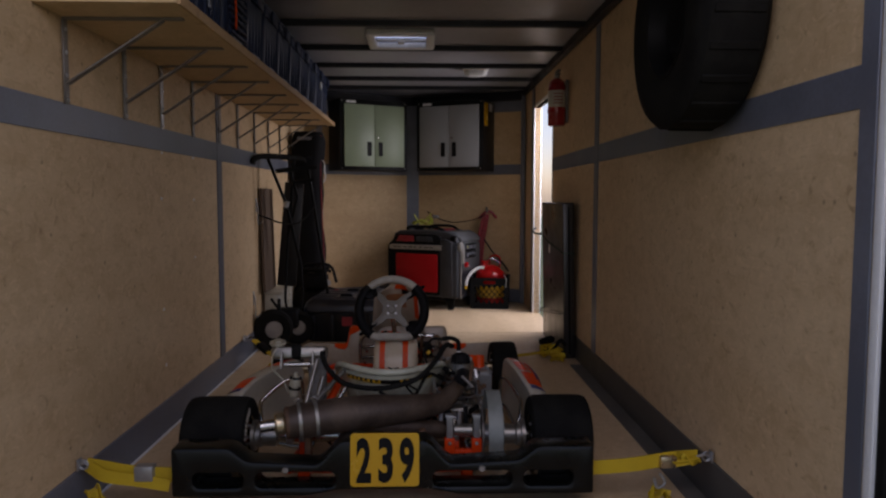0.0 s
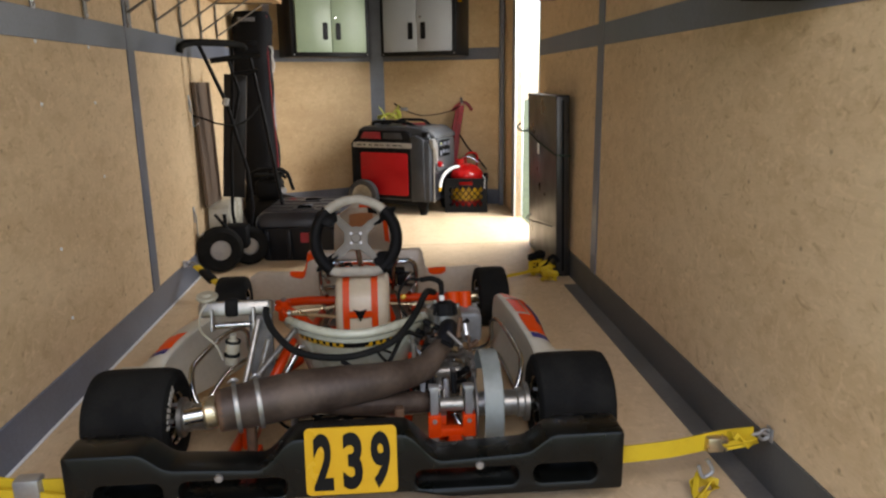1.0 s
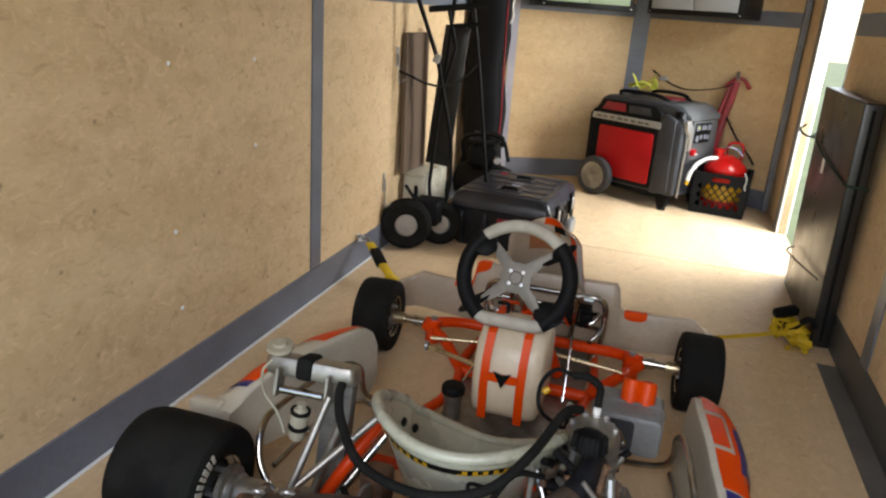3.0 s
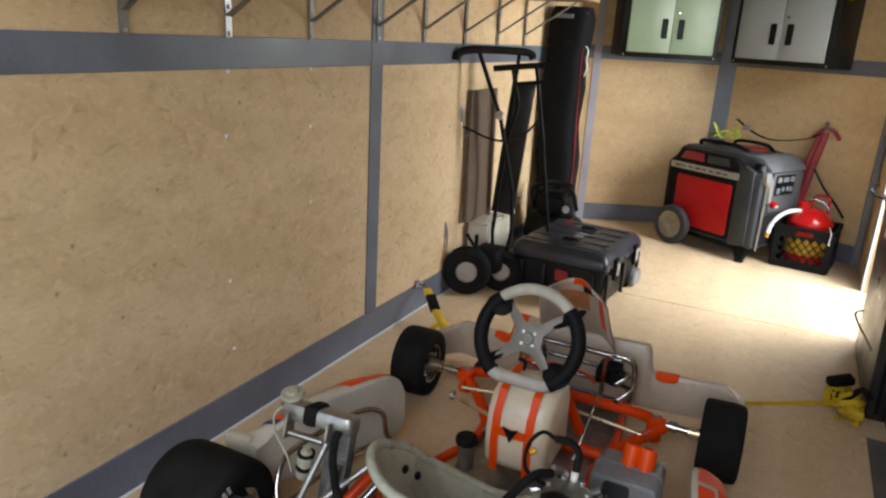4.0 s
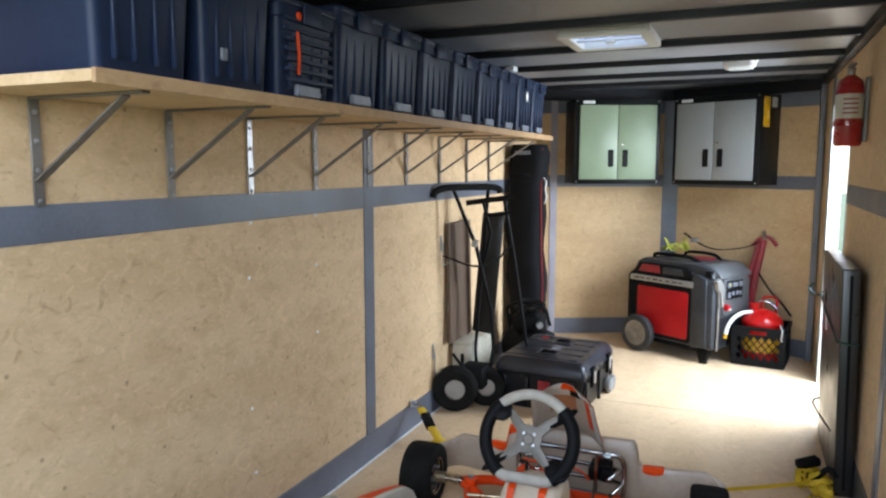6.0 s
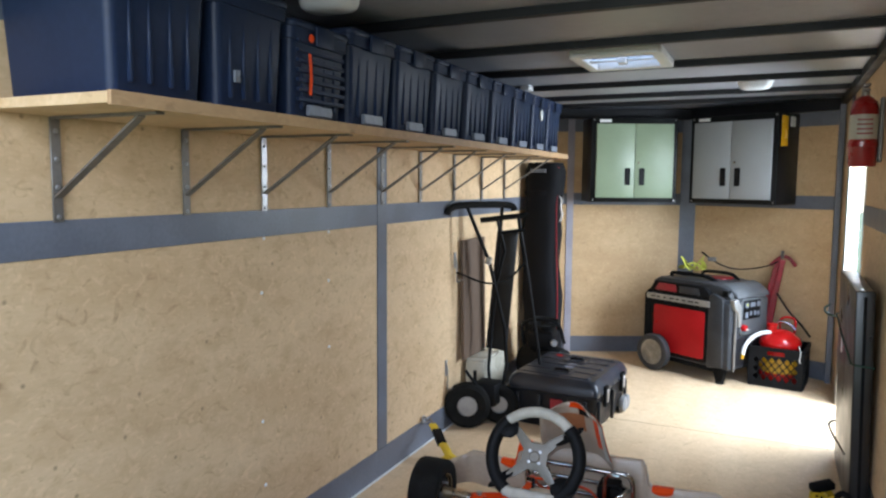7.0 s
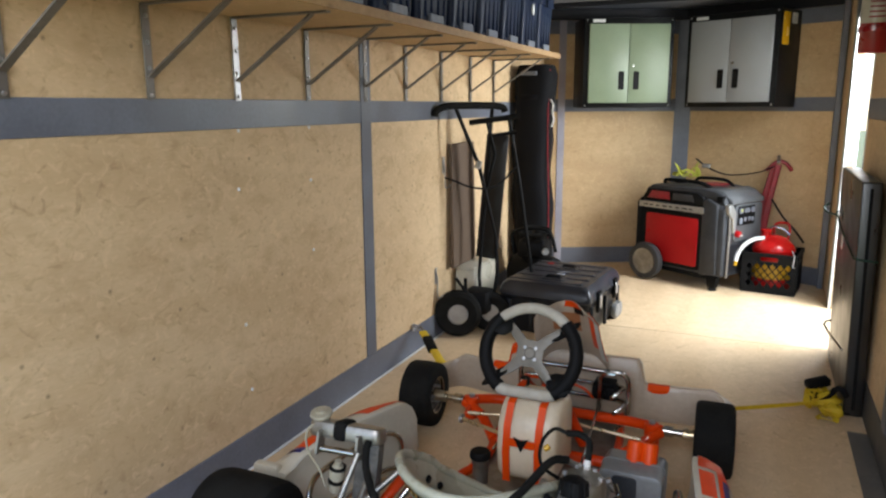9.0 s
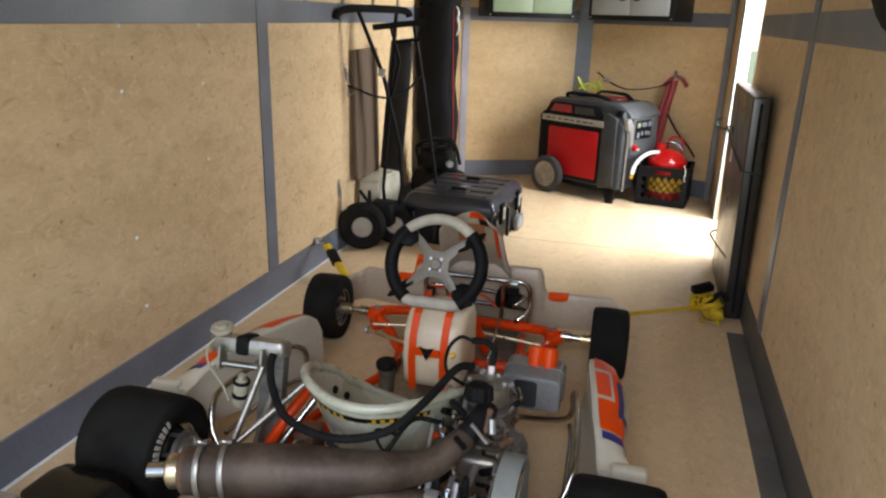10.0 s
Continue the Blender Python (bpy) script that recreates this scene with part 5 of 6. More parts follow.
# chain guard and sprocket
spk = kpart("sprocket", lathe([(0.03, -0.004), (0.085, -0.003), (0.095, -0.002), (0.095, 0.002), (0.085, 0.003), (0.03, 0.004)], pose(0.335, 0, RT, 0, 90, 0), 40), DARKSTEEL, "steel chain sprocket")
part("carrier", lathe([(0.0265, -0.02), (0.045, -0.02), (0.05, 0.0), (0.045, 0.02), (0.0265, 0.02)], pose(0.325, 0, RT, 0, 90, 0), 20), ALU, spk)
sec = []
for k in range(17):
    a = radians(-35 + k * 12.5)
    r0, r1 = 0.135, 0.140
    c, s_ = math.cos(a), math.sin(a)
    # from low behind the axle, over the top, forward
    sec.append([(x, -r * c, RT + 0.018 + r * s_) for x, r in ((0.350, r0), (0.400, r0), (0.400, r1), (0.350, r1))])
kpart("chain_guard", loft(sec), GUARDP, "pale grey chain guard")
kpart("guard_plate", prism([(0.02, 0.06), (-0.118, 0.06), (-0.122, 0.2), (-0.08, 0.245), (0.0, 0.265), (0.09, 0.24), (0.1, 0.1)], 0.401, 0.405, "x"), GUARDP)
ch = bmesh.new()
for k in range(26):
    t = k / 26
    for zz, y0, y1 in ((RT + 0.093, 0.0, 0.27), (RT - 0.093, 0.0, 0.27)):
        y = y0 + (y1 - y0) * t
        z = zz + (0.035 if zz < RT else -0.045) * t
        box(0.331, 0.339, y - 0.004, y + 0.004, z - 0.004, z + 0.004, bm=ch)
tagged(kpart("chain", ch, DARKSTEEL, "drive chain"), kind="stuff")

# frame rails
fr = kpart("frame", tube([(-0.34, -0.12, 0.06), (-0.33, 0.05, 0.06), (-0.31, 0.4, 0.05), (-0.2, 0.75, 0.05), (-0.22, 1.0, 0.055), (-0.18, 1.3, 0.055)], 0.016, 10, None, 5), ORANGE, "orange tubular steel chassis rail")
for pts in (
    [(0.26, -0.12, 0.06), (0.27, 0.05, 0.06), (0.30, 0.4, 0.05), (0.2, 0.75, 0.05), (0.22, 1.0, 0.055), (0.18, 1.3, 0.055)],
    [(-0.34, -0.11, 0.06), (0.0, -0.13, 0.06), (0.26, -0.11, 0.06)],
    [(-0.31, 0.35, 0.05), (0.3, 0.35, 0.05)],
    [(-0.21, 0.9, 0.055), (0.21, 0.9, 0.055)],
    [(-0.385, 1.045, 0.12), (-0.30, 1.0, 0.10), (-0.21, 0.9, 0.06)],
    [(0.355, 1.07, 0.12), (0.30, 1.0, 0.10), (0.21, 0.9, 0.06)],
    [(-0.385, 1.045, 0.13), (-0.27, 1.12, 0.12), (-0.1, 1.14, 0.11), (0.1, 1.14, 0.11), (0.27, 1.12, 0.12), (0.355, 1.07, 0.13)],
    [(-0.27, 0.02, 0.16), (-0.222, 0.07, 0.25), (-0.19, 0.14, 0.305)],
    [(0.14, 0.02, 0.07), (0.16, 0.1, 0.16), (0.165, 0.14, 0.25)],
    [(0.17, 0.52, 0.07), (0.24, 0.62, 0.13), (0.30, 0.72, 0.17), (0.34, 0.78, 0.16)],
    [(-0.1, 0.98, 0.07), (-0.05, 0.92, 0.22), (0.0, 0.85, 0.32)],
    [(0.1, 0.98, 0.07), (0.05, 0.92, 0.22), (0.0, 0.85, 0.32)],
):
    kpart("frame_tube", tube(pts, 0.019 if pts[0][1] > 0.85 else 0.0145, 12, None, 4), ORANGE, "orange steel frame tube")
kpart("floor_tray", prism([(-0.2, 0.45), (0.2, 0.45), (0.19, 0.8), (0.2, 1.28), (-0.2, 1.28), (-0.19, 0.8)], 0.032, 0.036, "z"), ALU, "aluminium floor tray")
# front stub axles and steering
KP = 0.207
for s, x, y in ((-1, -0.562, 1.045), (1, 0.532, 1.075)):
    kp = kpart("kingpin", rod((x - s * KP, y, 0.06), (x - s * KP, y, 0.148), 0.027, 16), ORANGE, "orange kingpin yoke")
    part("stub_axle", rod((x - s * 0.175, y, FT), (x + s * 0.02, y, FT), 0.0125, 16), CHROME, kp, "chromed stub axle")
    part("spacer", lathe([(0.013, 0), (0.021, 0), (0.021, 0.05), (0.013, 0.05)], pose(x - s * 0.10, y, FT, 0, 90 * s, 0), 18), BRASS, kp)
    part("spacer", lathe([(0.013, 0), (0.019, 0), (0.019, 0.03), (0.013, 0.03)], pose(x - s * 0.165, y, FT, 0, 90 * s, 0), 18), CHROME, kp)
    part("steering_arm", tube([(x - s * KP, y, 0.12), (x - s * 0.215, y - 0.07, 0.115), (x - s * 0.23, y - 0.1, 0.115)], 0.010, 8, None, 3), ORANGE, kp)
    kpart("tie_rod", rod((x - s * 0.23, y - 0.1, 0.125), (s * 0.03, 0.99, 0.14), 0.007, 10), BRASS, "plated steering tie rod")
    kpart("brake_rod" if s < 0 else "throttle_rod", rod((s * 0.12, 1.12, 0.15), (s * 0.15, 0.72, 0.12), 0.004, 8), CHROME)
    kpart("bolt_head", rod((x - s * KP, y, 0.147), (x - s * KP, y, 0.158), 0.012, 8), STEEL)
kpart("side_rod", rod((-0.30, 0.80, 0.17), (-0.06, 0.72, 0.17), 0.007, 10), BRASS)
kpart("rod_end", lathe([(0, 0), (0.016, 0.003), (0.016, 0.012), (0, 0.015)], pose(-0.305, 0.80, 0.17, 0, 90, 0), 12), STEEL)
for s in (-1, 1):
    pd = kpart("pedal", tube([(s * 0.10, 1.22, 0.06), (s * 0.11, 1.20, 0.16), (s * 0.12, 1.18, 0.26), (s * 0.17, 1.18, 0.27)], 0.009, 8, None, 4), CHROME, "chromed foot pedal")

# steering column, wheel
AIRSP = mat("dull_grey_spider", (0.17, 0.15, 0.122), (0.13, 0.115, 0.09), 0.5, 0.1, 12)
SWC, TILT_ = Vector((-0.021, 0.705, 0.484)), 22
mw = Matrix.Translation(SWC) @ Matrix.Rotation(radians(-TILT_), 4, "X")
kpart("steering_column", rod(SWC + Vector((0, 0.01, -0.01)), (0, 1.10, 0.09), 0.011, 14), CHROME)
R_ = 0.15


def rim_point(a):
    """a from the top, clockwise as the driver sees it; the bottom is flattened."""
    x, z = R_ * math.sin(a), R_ * math.cos(a)
    z = max(z, -R_ * 0.86)
    return mw @ Vector((x, 0, z * 0.97))


def rim_arc(a0, a1, r, n=16):
    return tube([rim_point(radians(a0 + (a1 - a0) * k / n)) for k in range(n + 1)], r, 12)


sw = kpart("steering_wheel", rim_arc(-50, 50, 0.018, 14), GRIP, "cream and black steering wheel rim")
part("rim_bottom", rim_arc(140, 220, 0.019, 12), GRIP, sw)
for s in (-1, 1):
    part("grip", rim_arc(s * 44, s * 144, 0.0225, 16), BPLAST, sw, "black suede side grip")
    for a in (s * 52, s * 130):
        p = rim_point(radians(a))
        c = mw @ Vector((0, 0, 0))
        part("spoke_pad", loft([[p + (c - p) * t + mw.to_3x3() @ Vector((w * math.cos(q) * 0.026, w * math.sin(q) * 0.016, w * math.sin(q + 0.7) * 0.024)) for q in [k * math.pi / 5 for k in range(10)]] for t, w in ((-0.1, 0.85), (0.06, 1.25), (0.2, 1.1), (0.3, 0.7))]), BPLAST, sw)
hubpts = []
for k in range(40):
    a = 2 * math.pi * k / 40
    lob = 0.5 + 0.5 * math.cos(4 * (a - radians(48)))
    hubpts.append((math.sin(a) * (0.044 + 0.084 * lob ** 5), math.cos(a) * (0.044 + 0.084 * lob ** 5)))
part("spider", prism(hubpts, -0.003, 0.003, "y", bev=0.001, m=mw), AIRSP, sw, "grey metal wheel spider")
part("hub", lathe([(0, 0.0), (0.03, 0.0), (0.034, 0.012), (0.022, 0.02), (0.02, 0.05), (0, 0.05)], mw @ pose(0, 0.0035, 0, -90, 0, 0), 18), BPLAST, sw)
part("hub_cap", lathe([(0, 0.006), (0.016, 0.005), (0.019, 0)], mw @ pose(0, -0.0035, 0, 90, 0, 0), 18), AIRSP, sw)
for a in (45, 135, 225, 315):
    part("bolt", lathe([(0, 0.005), (0.005, 0.004), (0.006, 0)], mw @ pose(0.025 * math.sin(radians(a)), -0.004, 0.025 * math.cos(radians(a)), 90, 0, 0), 8), STEEL, sw)

# fuel tank with orange straps
tk_out = [(0.612, 0.085), (0.602, 0.19), (0.615, 0.27), (0.65, 0.325), (0.71, 0.345), (0.80, 0.345), (0.84, 0.30), (0.85, 0.10), (0.83, 0.085)]
tank = kpart("fuel_tank", prism(tk_out, -0.103, 0.096, "x", bev=0.03), TANKP, "cream plastic fuel tank", smooth=60)


def strap_on_tank(x0, x1):
    o = [(y - (0.006 if y < 0.64 else 0.003), z + (0.006 if z > 0.3 else 0)) for y, z in tk_out[:6]]
    secs = []
    for y, z in o:
        secs.append([(x0, y - 0.0015, z - 0.002), (x1, y - 0.0015, z - 0.002), (x1, y + 0.0015, z + 0.002), (x0, y + 0.0015, z + 0.002)])
    return loft(secs)


for x in (-0.062, 0.042):
    part("strap", strap_on_tank(x - 0.012, x + 0.012), ORSTICK, tank, "orange strap over the tank")
part("strap", prism(rrect(-0.052, 0.032, 0.213, 0.236, 0.005), 0.590, 0.597), ORSTICK, tank, "orange cross strap")
part("emblem", prism([(-0.035, 0.246), (-0.01, 0.238), (0.015, 0.246), (0.002, 0.222), (-0.01, 0.198), (-0.022, 0.222)], 0.586, 0.5895), BLACKINK, tank, "black triangular emblem")
part("cap", lathe([(0, 0.03), (0.022, 0.03), (0.026, 0.024), (0.026, 0)], pose(0.07, 0.745, 0.343), 18), BPLAST, tank, "black filler cap")
part("pipe_fitting", tube([(-0.05, 0.77, 0.335), (-0.05, 0.79, 0.365), (-0.09, 0.85, 0.34)], 0.006, 8, None, 3), RUBBER, tank)

# bucket seat
st_bm = bmesh.new()
NA, NV = 48, 14
grid = []
for i in range(NA):
    a = 2 * math.pi * i / NA
    back = 0.5 + 0.5 * math.cos(a)
    side = abs(math.sin(a)) ** 2
    rim = 0.10 + 0.27 * back ** 0.9 + 0.085 * side
    if back < 0.25:
        rim = 0.10 + 0.27 * back ** 0.9 + 0.085 * side * 0.8
    col = []
    for j in range(NV + 1):
        v = j / NV
        rr = v ** 0.55
        z = 0.045 + (rim - 0.045) * max(0, (v - 0.25) / 0.75) ** 1.25
        x = math.sin(a) * rr * (0.178 + 0.03 * v)
        y = 0.245 - math.cos(a) * rr * (0.20 if math.cos(a) > 0 else 0.235) - 0.055 * back * v ** 2
        col.append(Vector((x, y, z)))
    grid.append(col)
vg = [[st_bm.verts.new(p) for p in col[1:]] for col in grid]
cen = st_bm.verts.new((0, 0.245, 0.045))
for i in range(NA):
    c0, c1 = vg[i], vg[(i + 1) % NA]
    st_bm.faces.new((cen, c0[0], c1[0]))
    for j in range(NV - 1):
        st_bm.faces.new((c0[j], c0[j + 1], c1[j + 1], c1[j]))
seat = kpart("seat", st_bm, FIBRE, "pale fibreglass bucket seat", smooth=70)
sol = seat.modifiers.new("thickness", "SOLIDIFY")
sol.thickness, sol.offset = 0.007, 0.0
rimp = [grid[i][-1] for i in range(NA)]
part("rim", tube(rimp, 0.013, 10, None, 0, 1, True), FIBRE, seat, "rolled pale seat lip")


def seat_point(a, v, off):
    f = (a / (2 * math.pi) * NA) % NA
    i, j = int(f) % NA, min(int(v * NV), NV - 1)
    p = grid[i][j].lerp(grid[(i + 1) % NA][j], f - int(f)).lerp(grid[i][j + 1].lerp(grid[(i + 1) % NA][j + 1], f - int(f)), v * NV - j)
    out = Vector((p.x, p.y - 0.245, 0)).normalized()
    return p + out * off


steps = [-0.9 + k * 0.05 for k in range(37)]
b = bmesh.new()
gs = [[b.verts.new(seat_point(a, v, 0.0065)) for v in (0.915, 0.945)] for a in steps]
for g0, g1 in zip(gs, gs[1:]):
    b.faces.new((g0[0], g1[0], g1[1], g0[1]))
part("sticker", b, BLACKINK, seat, "black sticker band round the seat back")
for k, (a0, a1) in enumerate(zip(steps, steps[1:])):
    if k % 4 == 3 or abs(a0) < 0.1:
        continue
    b = bmesh.new()
    w0, w1 = (0.917, 0.924) if k % 4 == 1 else (0.918, 0.943)
    b.faces.new([b.verts.new(seat_point(a, v, 0.0078)) for a, v in ((a0, w0), (a1, w0), (a1, w1), (a0, w1))])
    part("mark", b, PANELY, seat)
for x, y, z in ((-0.10, 0.08, 0.27), (-0.085, 0.09, 0.235), (0.02, 0.10, 0.20)):
    part("bolt", lathe([(0, 0.008), (0.010, 0.006), (0.012, 0)], pose(x, y + 0.01, z, 90, 0, 180), 12), BLACKINK, seat)
part("sticker", box(0.06, 0.115, 0.115, 0.12, 0.21, 0.25, 0.001, 1, None, pose(0, -0.005, 0)), LABELW, seat, "square white label inside the seat")
for s in (-1, 1):
    kpart("seat_stay", rod((s * 0.30, -0.03, 0.075), (s * 0.165, 0.14, 0.29), 0.010, 12), CHROME, "chromed seat stay")

fn = kpart("filler_neck", lathe([(0, 0), (0.026, 0), (0.024, 0.06), (0.028, 0.066), (0.028, 0.08), (0, 0.08)], pose(-0.145, 0.59, 0.07), 18), ALU, "grey reservoir neck beside the tank")
part("cap", lathe([(0, 0.028), (0.03, 0.026), (0.034, 0.02), (0.034, 0.004), (0.03, 0), (0, 0)], pose(-0.145, 0.59, 0.1505), 14), BPLAST, fn, "black screw cap")
for a, v in ((-1.75, 0.84), (-1.95, 0.80), (0.25, 0.72)):
    p = seat_point(a, v, -0.004)
    part("bolt", lathe([(0, 0.007), (0.010, 0.006), (0.013, 0)], aim(p, Vector((0, 0.245, p.z))), 12), BLACKINK, seat, "black seat bolt head")

# exhaust
PIPE_RUN = [(0.252, 0.07, 0.295), (0.225, 0.03, 0.282), (0.185, -0.015, 0.26), (0.08, -0.08, 0.262), (-0.05, -0.125, 0.264), (-0.17, -0.155, 0.26), (-0.26, -0.175, 0.252), (-0.33, -0.19, 0.246)]
kpart("exhaust_pipe", tube(PIPE_RUN, [0.029, 0.032, 0.037, 0.047, 0.057, 0.060, 0.058, 0.053], 24, None, 6), PIPE, "heat-browned expansion chamber exhaust")
kpart("exhaust_header", tube([(0.272, 0.235, 0.29), (0.277, 0.15, 0.318), (0.266, 0.10, 0.31), (0.25, 0.068, 0.294)], [0.026, 0.029, 0.030, 0.0305], 20, None, 5), RIB, "dark exhaust header elbow")
PIPE_END, PIPE_OUT = Vector((-0.320, -0.187, 0.247)), Vector((-0.420, -0.213, 0.240))
for k, f_ in enumerate((0.03, 0.085)):
    c_ = PIPE_END + (PIPE_END - PIPE_OUT).normalized() * f_
    cl = kpart("clamp", lathe([(0.055, -0.006), (0.0665, -0.006), (0.0685, 0.0), (0.0665, 0.006), (0.055, 0.006)], aim(c_, PIPE_OUT), 26), ALU, "wire spring clamp round the pipe")
    part("clip", tube([aim(c_, PIPE_OUT) @ Vector((0.0, 0.07, -0.012)), aim(c_, PIPE_OUT) @ Vector((0.006, 0.078, 0.0)), aim(c_, PIPE_OUT) @ Vector((0.0, 0.07, 0.012))], 0.004, 8, None, 4), STEEL, cl)
PIPE_M = aim(PIPE_END, PIPE_OUT)
ms = kpart("end_flange", lathe([(0.02, 0), (0.05, 0.0), (0.054, 0.004), (0.054, 0.014), (0.05, 0.018), (0.02, 0.018)], PIPE_M, 26), RUSTY, "rusty exhaust end flange")
part("outlet_cap", lathe([(0.0, 0.018), (0.036, 0.018), (0.04, 0.024), (0.04, 0.046), (0.034, 0.052), (0, 0.052)], PIPE_M, 22), BRASS, ms, "brassy end cap")
part("outlet", lathe([(0.016, 0.05), (0.02, 0.05), (0.02, 0.098), (0.016, 0.098)], PIPE_M, 18), CHROME, ms)
kpart("lower_pipe", tube([(0.20, -0.02, 0.165), (0.10, -0.06, 0.182), (-0.02, -0.10, 0.21), (-0.12, -0.135, 0.236)], [0.03, 0.033, 0.034, 0.03], 16, None, 5), PIPE, "browned lower exhaust section")
for x in (-0.27, 0.12):
    kpart("pipe_bracket", box(x - 0.012, x + 0.012, -0.15, -0.12, 0.05, 0.205, 0.004, 1), RUSTY)

# engine
eng = kpart("engine", box(0.205, 0.325, 0.12, 0.36, 0.075, 0.205, 0.02, 3), ALU, "cast aluminium kart engine")
part("crankcase", lathe([(0, -0.075), (0.06, -0.072), (0.075, -0.05), (0.078, 0.05), (0.06, 0.072), (0, 0.075)], pose(0.27, 0.26, 0.14, 0, 90, 0), 26), DARKSTEEL, eng)
part("clutch_cover", lathe([(0, 0), (0.055, 0), (0.06, 0.01), (0.06, 0.03), (0.04, 0.045), (0, 0.047)], pose(0.325, 0.26, 0.14, 0, 90, 0), 24), DARKSTEEL, eng)
cyl = part("cylinder", lathe([(0, 0.195), (0.047, 0.195), (0.047, 0.32), (0, 0.32)], pose(0.265, 0.235, 0), 22), DARKSTEEL, eng, "finned cylinder")
for k in range(6):
    part("fin", prism(rrect(0.205, 0.325, 0.165, 0.30, 0.03), 0.205 + k * 0.019, 0.213 + k * 0.019, "z"), DARKSTEEL, cyl)
part("head", lathe([(0, 0.0), (0.058, 0.0), (0.058, 0.03), (0.05, 0.045), (0.03, 0.05), (0.0, 0.05)], pose(0.265, 0.225, 0.318), 24), ALU, eng)
for k in range(6):
    a = k * math.pi / 3
    part("head_nut", rod((0.265 + 0.045 * math.cos(a), 0.225 + 0.045 * math.sin(a), 0.35), (0.265 + 0.045 * math.cos(a), 0.225 + 0.045 * math.sin(a), 0.372), 0.007, 6), STEEL, eng)
part("pump_cap", lathe([(0, 0.045), (0.018, 0.044), (0.03, 0.036), (0.035, 0.018), (0.033, 0.0), (0, 0.0)], pose(0.265, 0.125, 0.368, -14, 0, 0), 12), BPLAST, eng, "round black ribbed cap")
for k in range(12):
    a = k * math.pi / 6
    part("rib", rod((0.265 + 0.034 * math.cos(a), 0.127 + 0.033 * math.sin(a), 0.370 - 0.008 * math.sin(a)), (0.265 + 0.031 * math.cos(a), 0.134 + 0.030 * math.sin(a), 0.402 - 0.008 * math.sin(a)), 0.004, 6), BPLAST, eng)
part("coil", box(0.19, 0.23, 0.36, 0.42, 0.2, 0.27, 0.008, 2), BPLAST, eng)
part("plug_cap", tube([(0.265, 0.27, 0.365), (0.265, 0.285, 0.40), (0.262, 0.30, 0.42), (0.235, 0.315, 0.43), (0.20, 0.32, 0.425)], 0.009, 10, None, 4), RUBBER, eng, "black spark plug cap")
part("plug", rod((0.265, 0.262, 0.33), (0.265, 0.275, 0.385), 0.009, 10), WPLAST, eng)
part("ignition_lead", tube([(0.20, 0.32, 0.425), (0.16, 0.34, 0.42), (0.13, 0.33, 0.38), (0.14, 0.30, 0.33), (0.19, 0.36, 0.26)], 0.005, 7, None, 5), RUBBER, eng)
part("lead_tag", rod((0.150, 0.333, 0.372), (0.138, 0.327, 0.362), 0.008, 10), PANELY, eng, "yellow lead tag")
part("carburettor", box(0.225, 0.315, 0.37, 0.45, 0.13, 0.215, 0.012, 2), DARKSTEEL, eng)
rk = random.Random(5)
for k in range(110):
    p = Vector((0.16 + 0.18 * rk.random(), 0.0 + 0.40 * rk.random(), 0.12 + 0.22 * rk.random()))
    d = Vector((rk.uniform(-1, 1), rk.uniform(-1, 1), rk.uniform(-0.3, 1))).normalized() * rk.uniform(0.02, 0.065)
    part("fitting", rod(p, p + d, rk.uniform(0.005, 0.011), 8), rk.choice([STEEL, DARKSTEEL, CHROME, ALU, BPLAST, BPLAST, RUSTY]), eng)
for k in range(5):
    p0 = Vector((0.17 + 0.03 * k, 0.02 + 0.04 * k, 0.24))
    part("rod", rod(p0, p0 + Vector((rk.uniform(-0.03, 0.05), rk.uniform(0.05, 0.12), rk.uniform(0.02, 0.11))), 0.006, 8), CHROME if k % 2 else ALU, eng)
ab = kpart("airbox", prism(rrect(0.245, 0.425, 0.125, 0.238, 0.022), 0.52, 0.665, bev=0.012), AIRBOX, "grey plastic intake airbox")
part("seam", prism(rrect(0.242, 0.428, 0.122, 0.241, 0.024), 0.59, 0.596), AIRBOX, ab)
part("recess", prism(rrect(0.285, 0.355, 0.14, 0.225, 0.012), 0.516, 0.521), GENGREY, ab, "dark moulded recess")
for x in (0.333, 0.374):
    part("intake_tube", lathe([(0.014, 0), (0.024, 0.001), (0.0245, 0.068), (0.022, 0.076), (0.015, 0.077)], pose(x, 0.605, 0.215, -20, 0, 0), 18), ORSTICK, ab, "red intake trumpet")

# brake caliper, disc and small hardware by the axle
bdn = kpart("brake_disc", lathe([(0.03, -0.004), (0.088, -0.004), (0.09, 0.0), (0.088, 0.004), (0.03, 0.004)], pose(-0.17, 0.0, RT, 0, 90, 0), 36), STEEL, "steel brake disc")
part("caliper", box(-0.2, -0.14, 0.055, 0.13, 0.13, 0.22, 0.012, 2), RUSTY, bdn)
for k in range(10):
    x = 0.10 + 0.022 * k
    kpart("fastener", rod((x, -0.03 - 0.02 * (k % 2), 0.165 + 0.012 * (k % 3)), (x, -0.01, 0.205 + 0.02 * (k % 3)), 0.008, 8), (CHROME, STEEL, BPLAST)[k % 3])
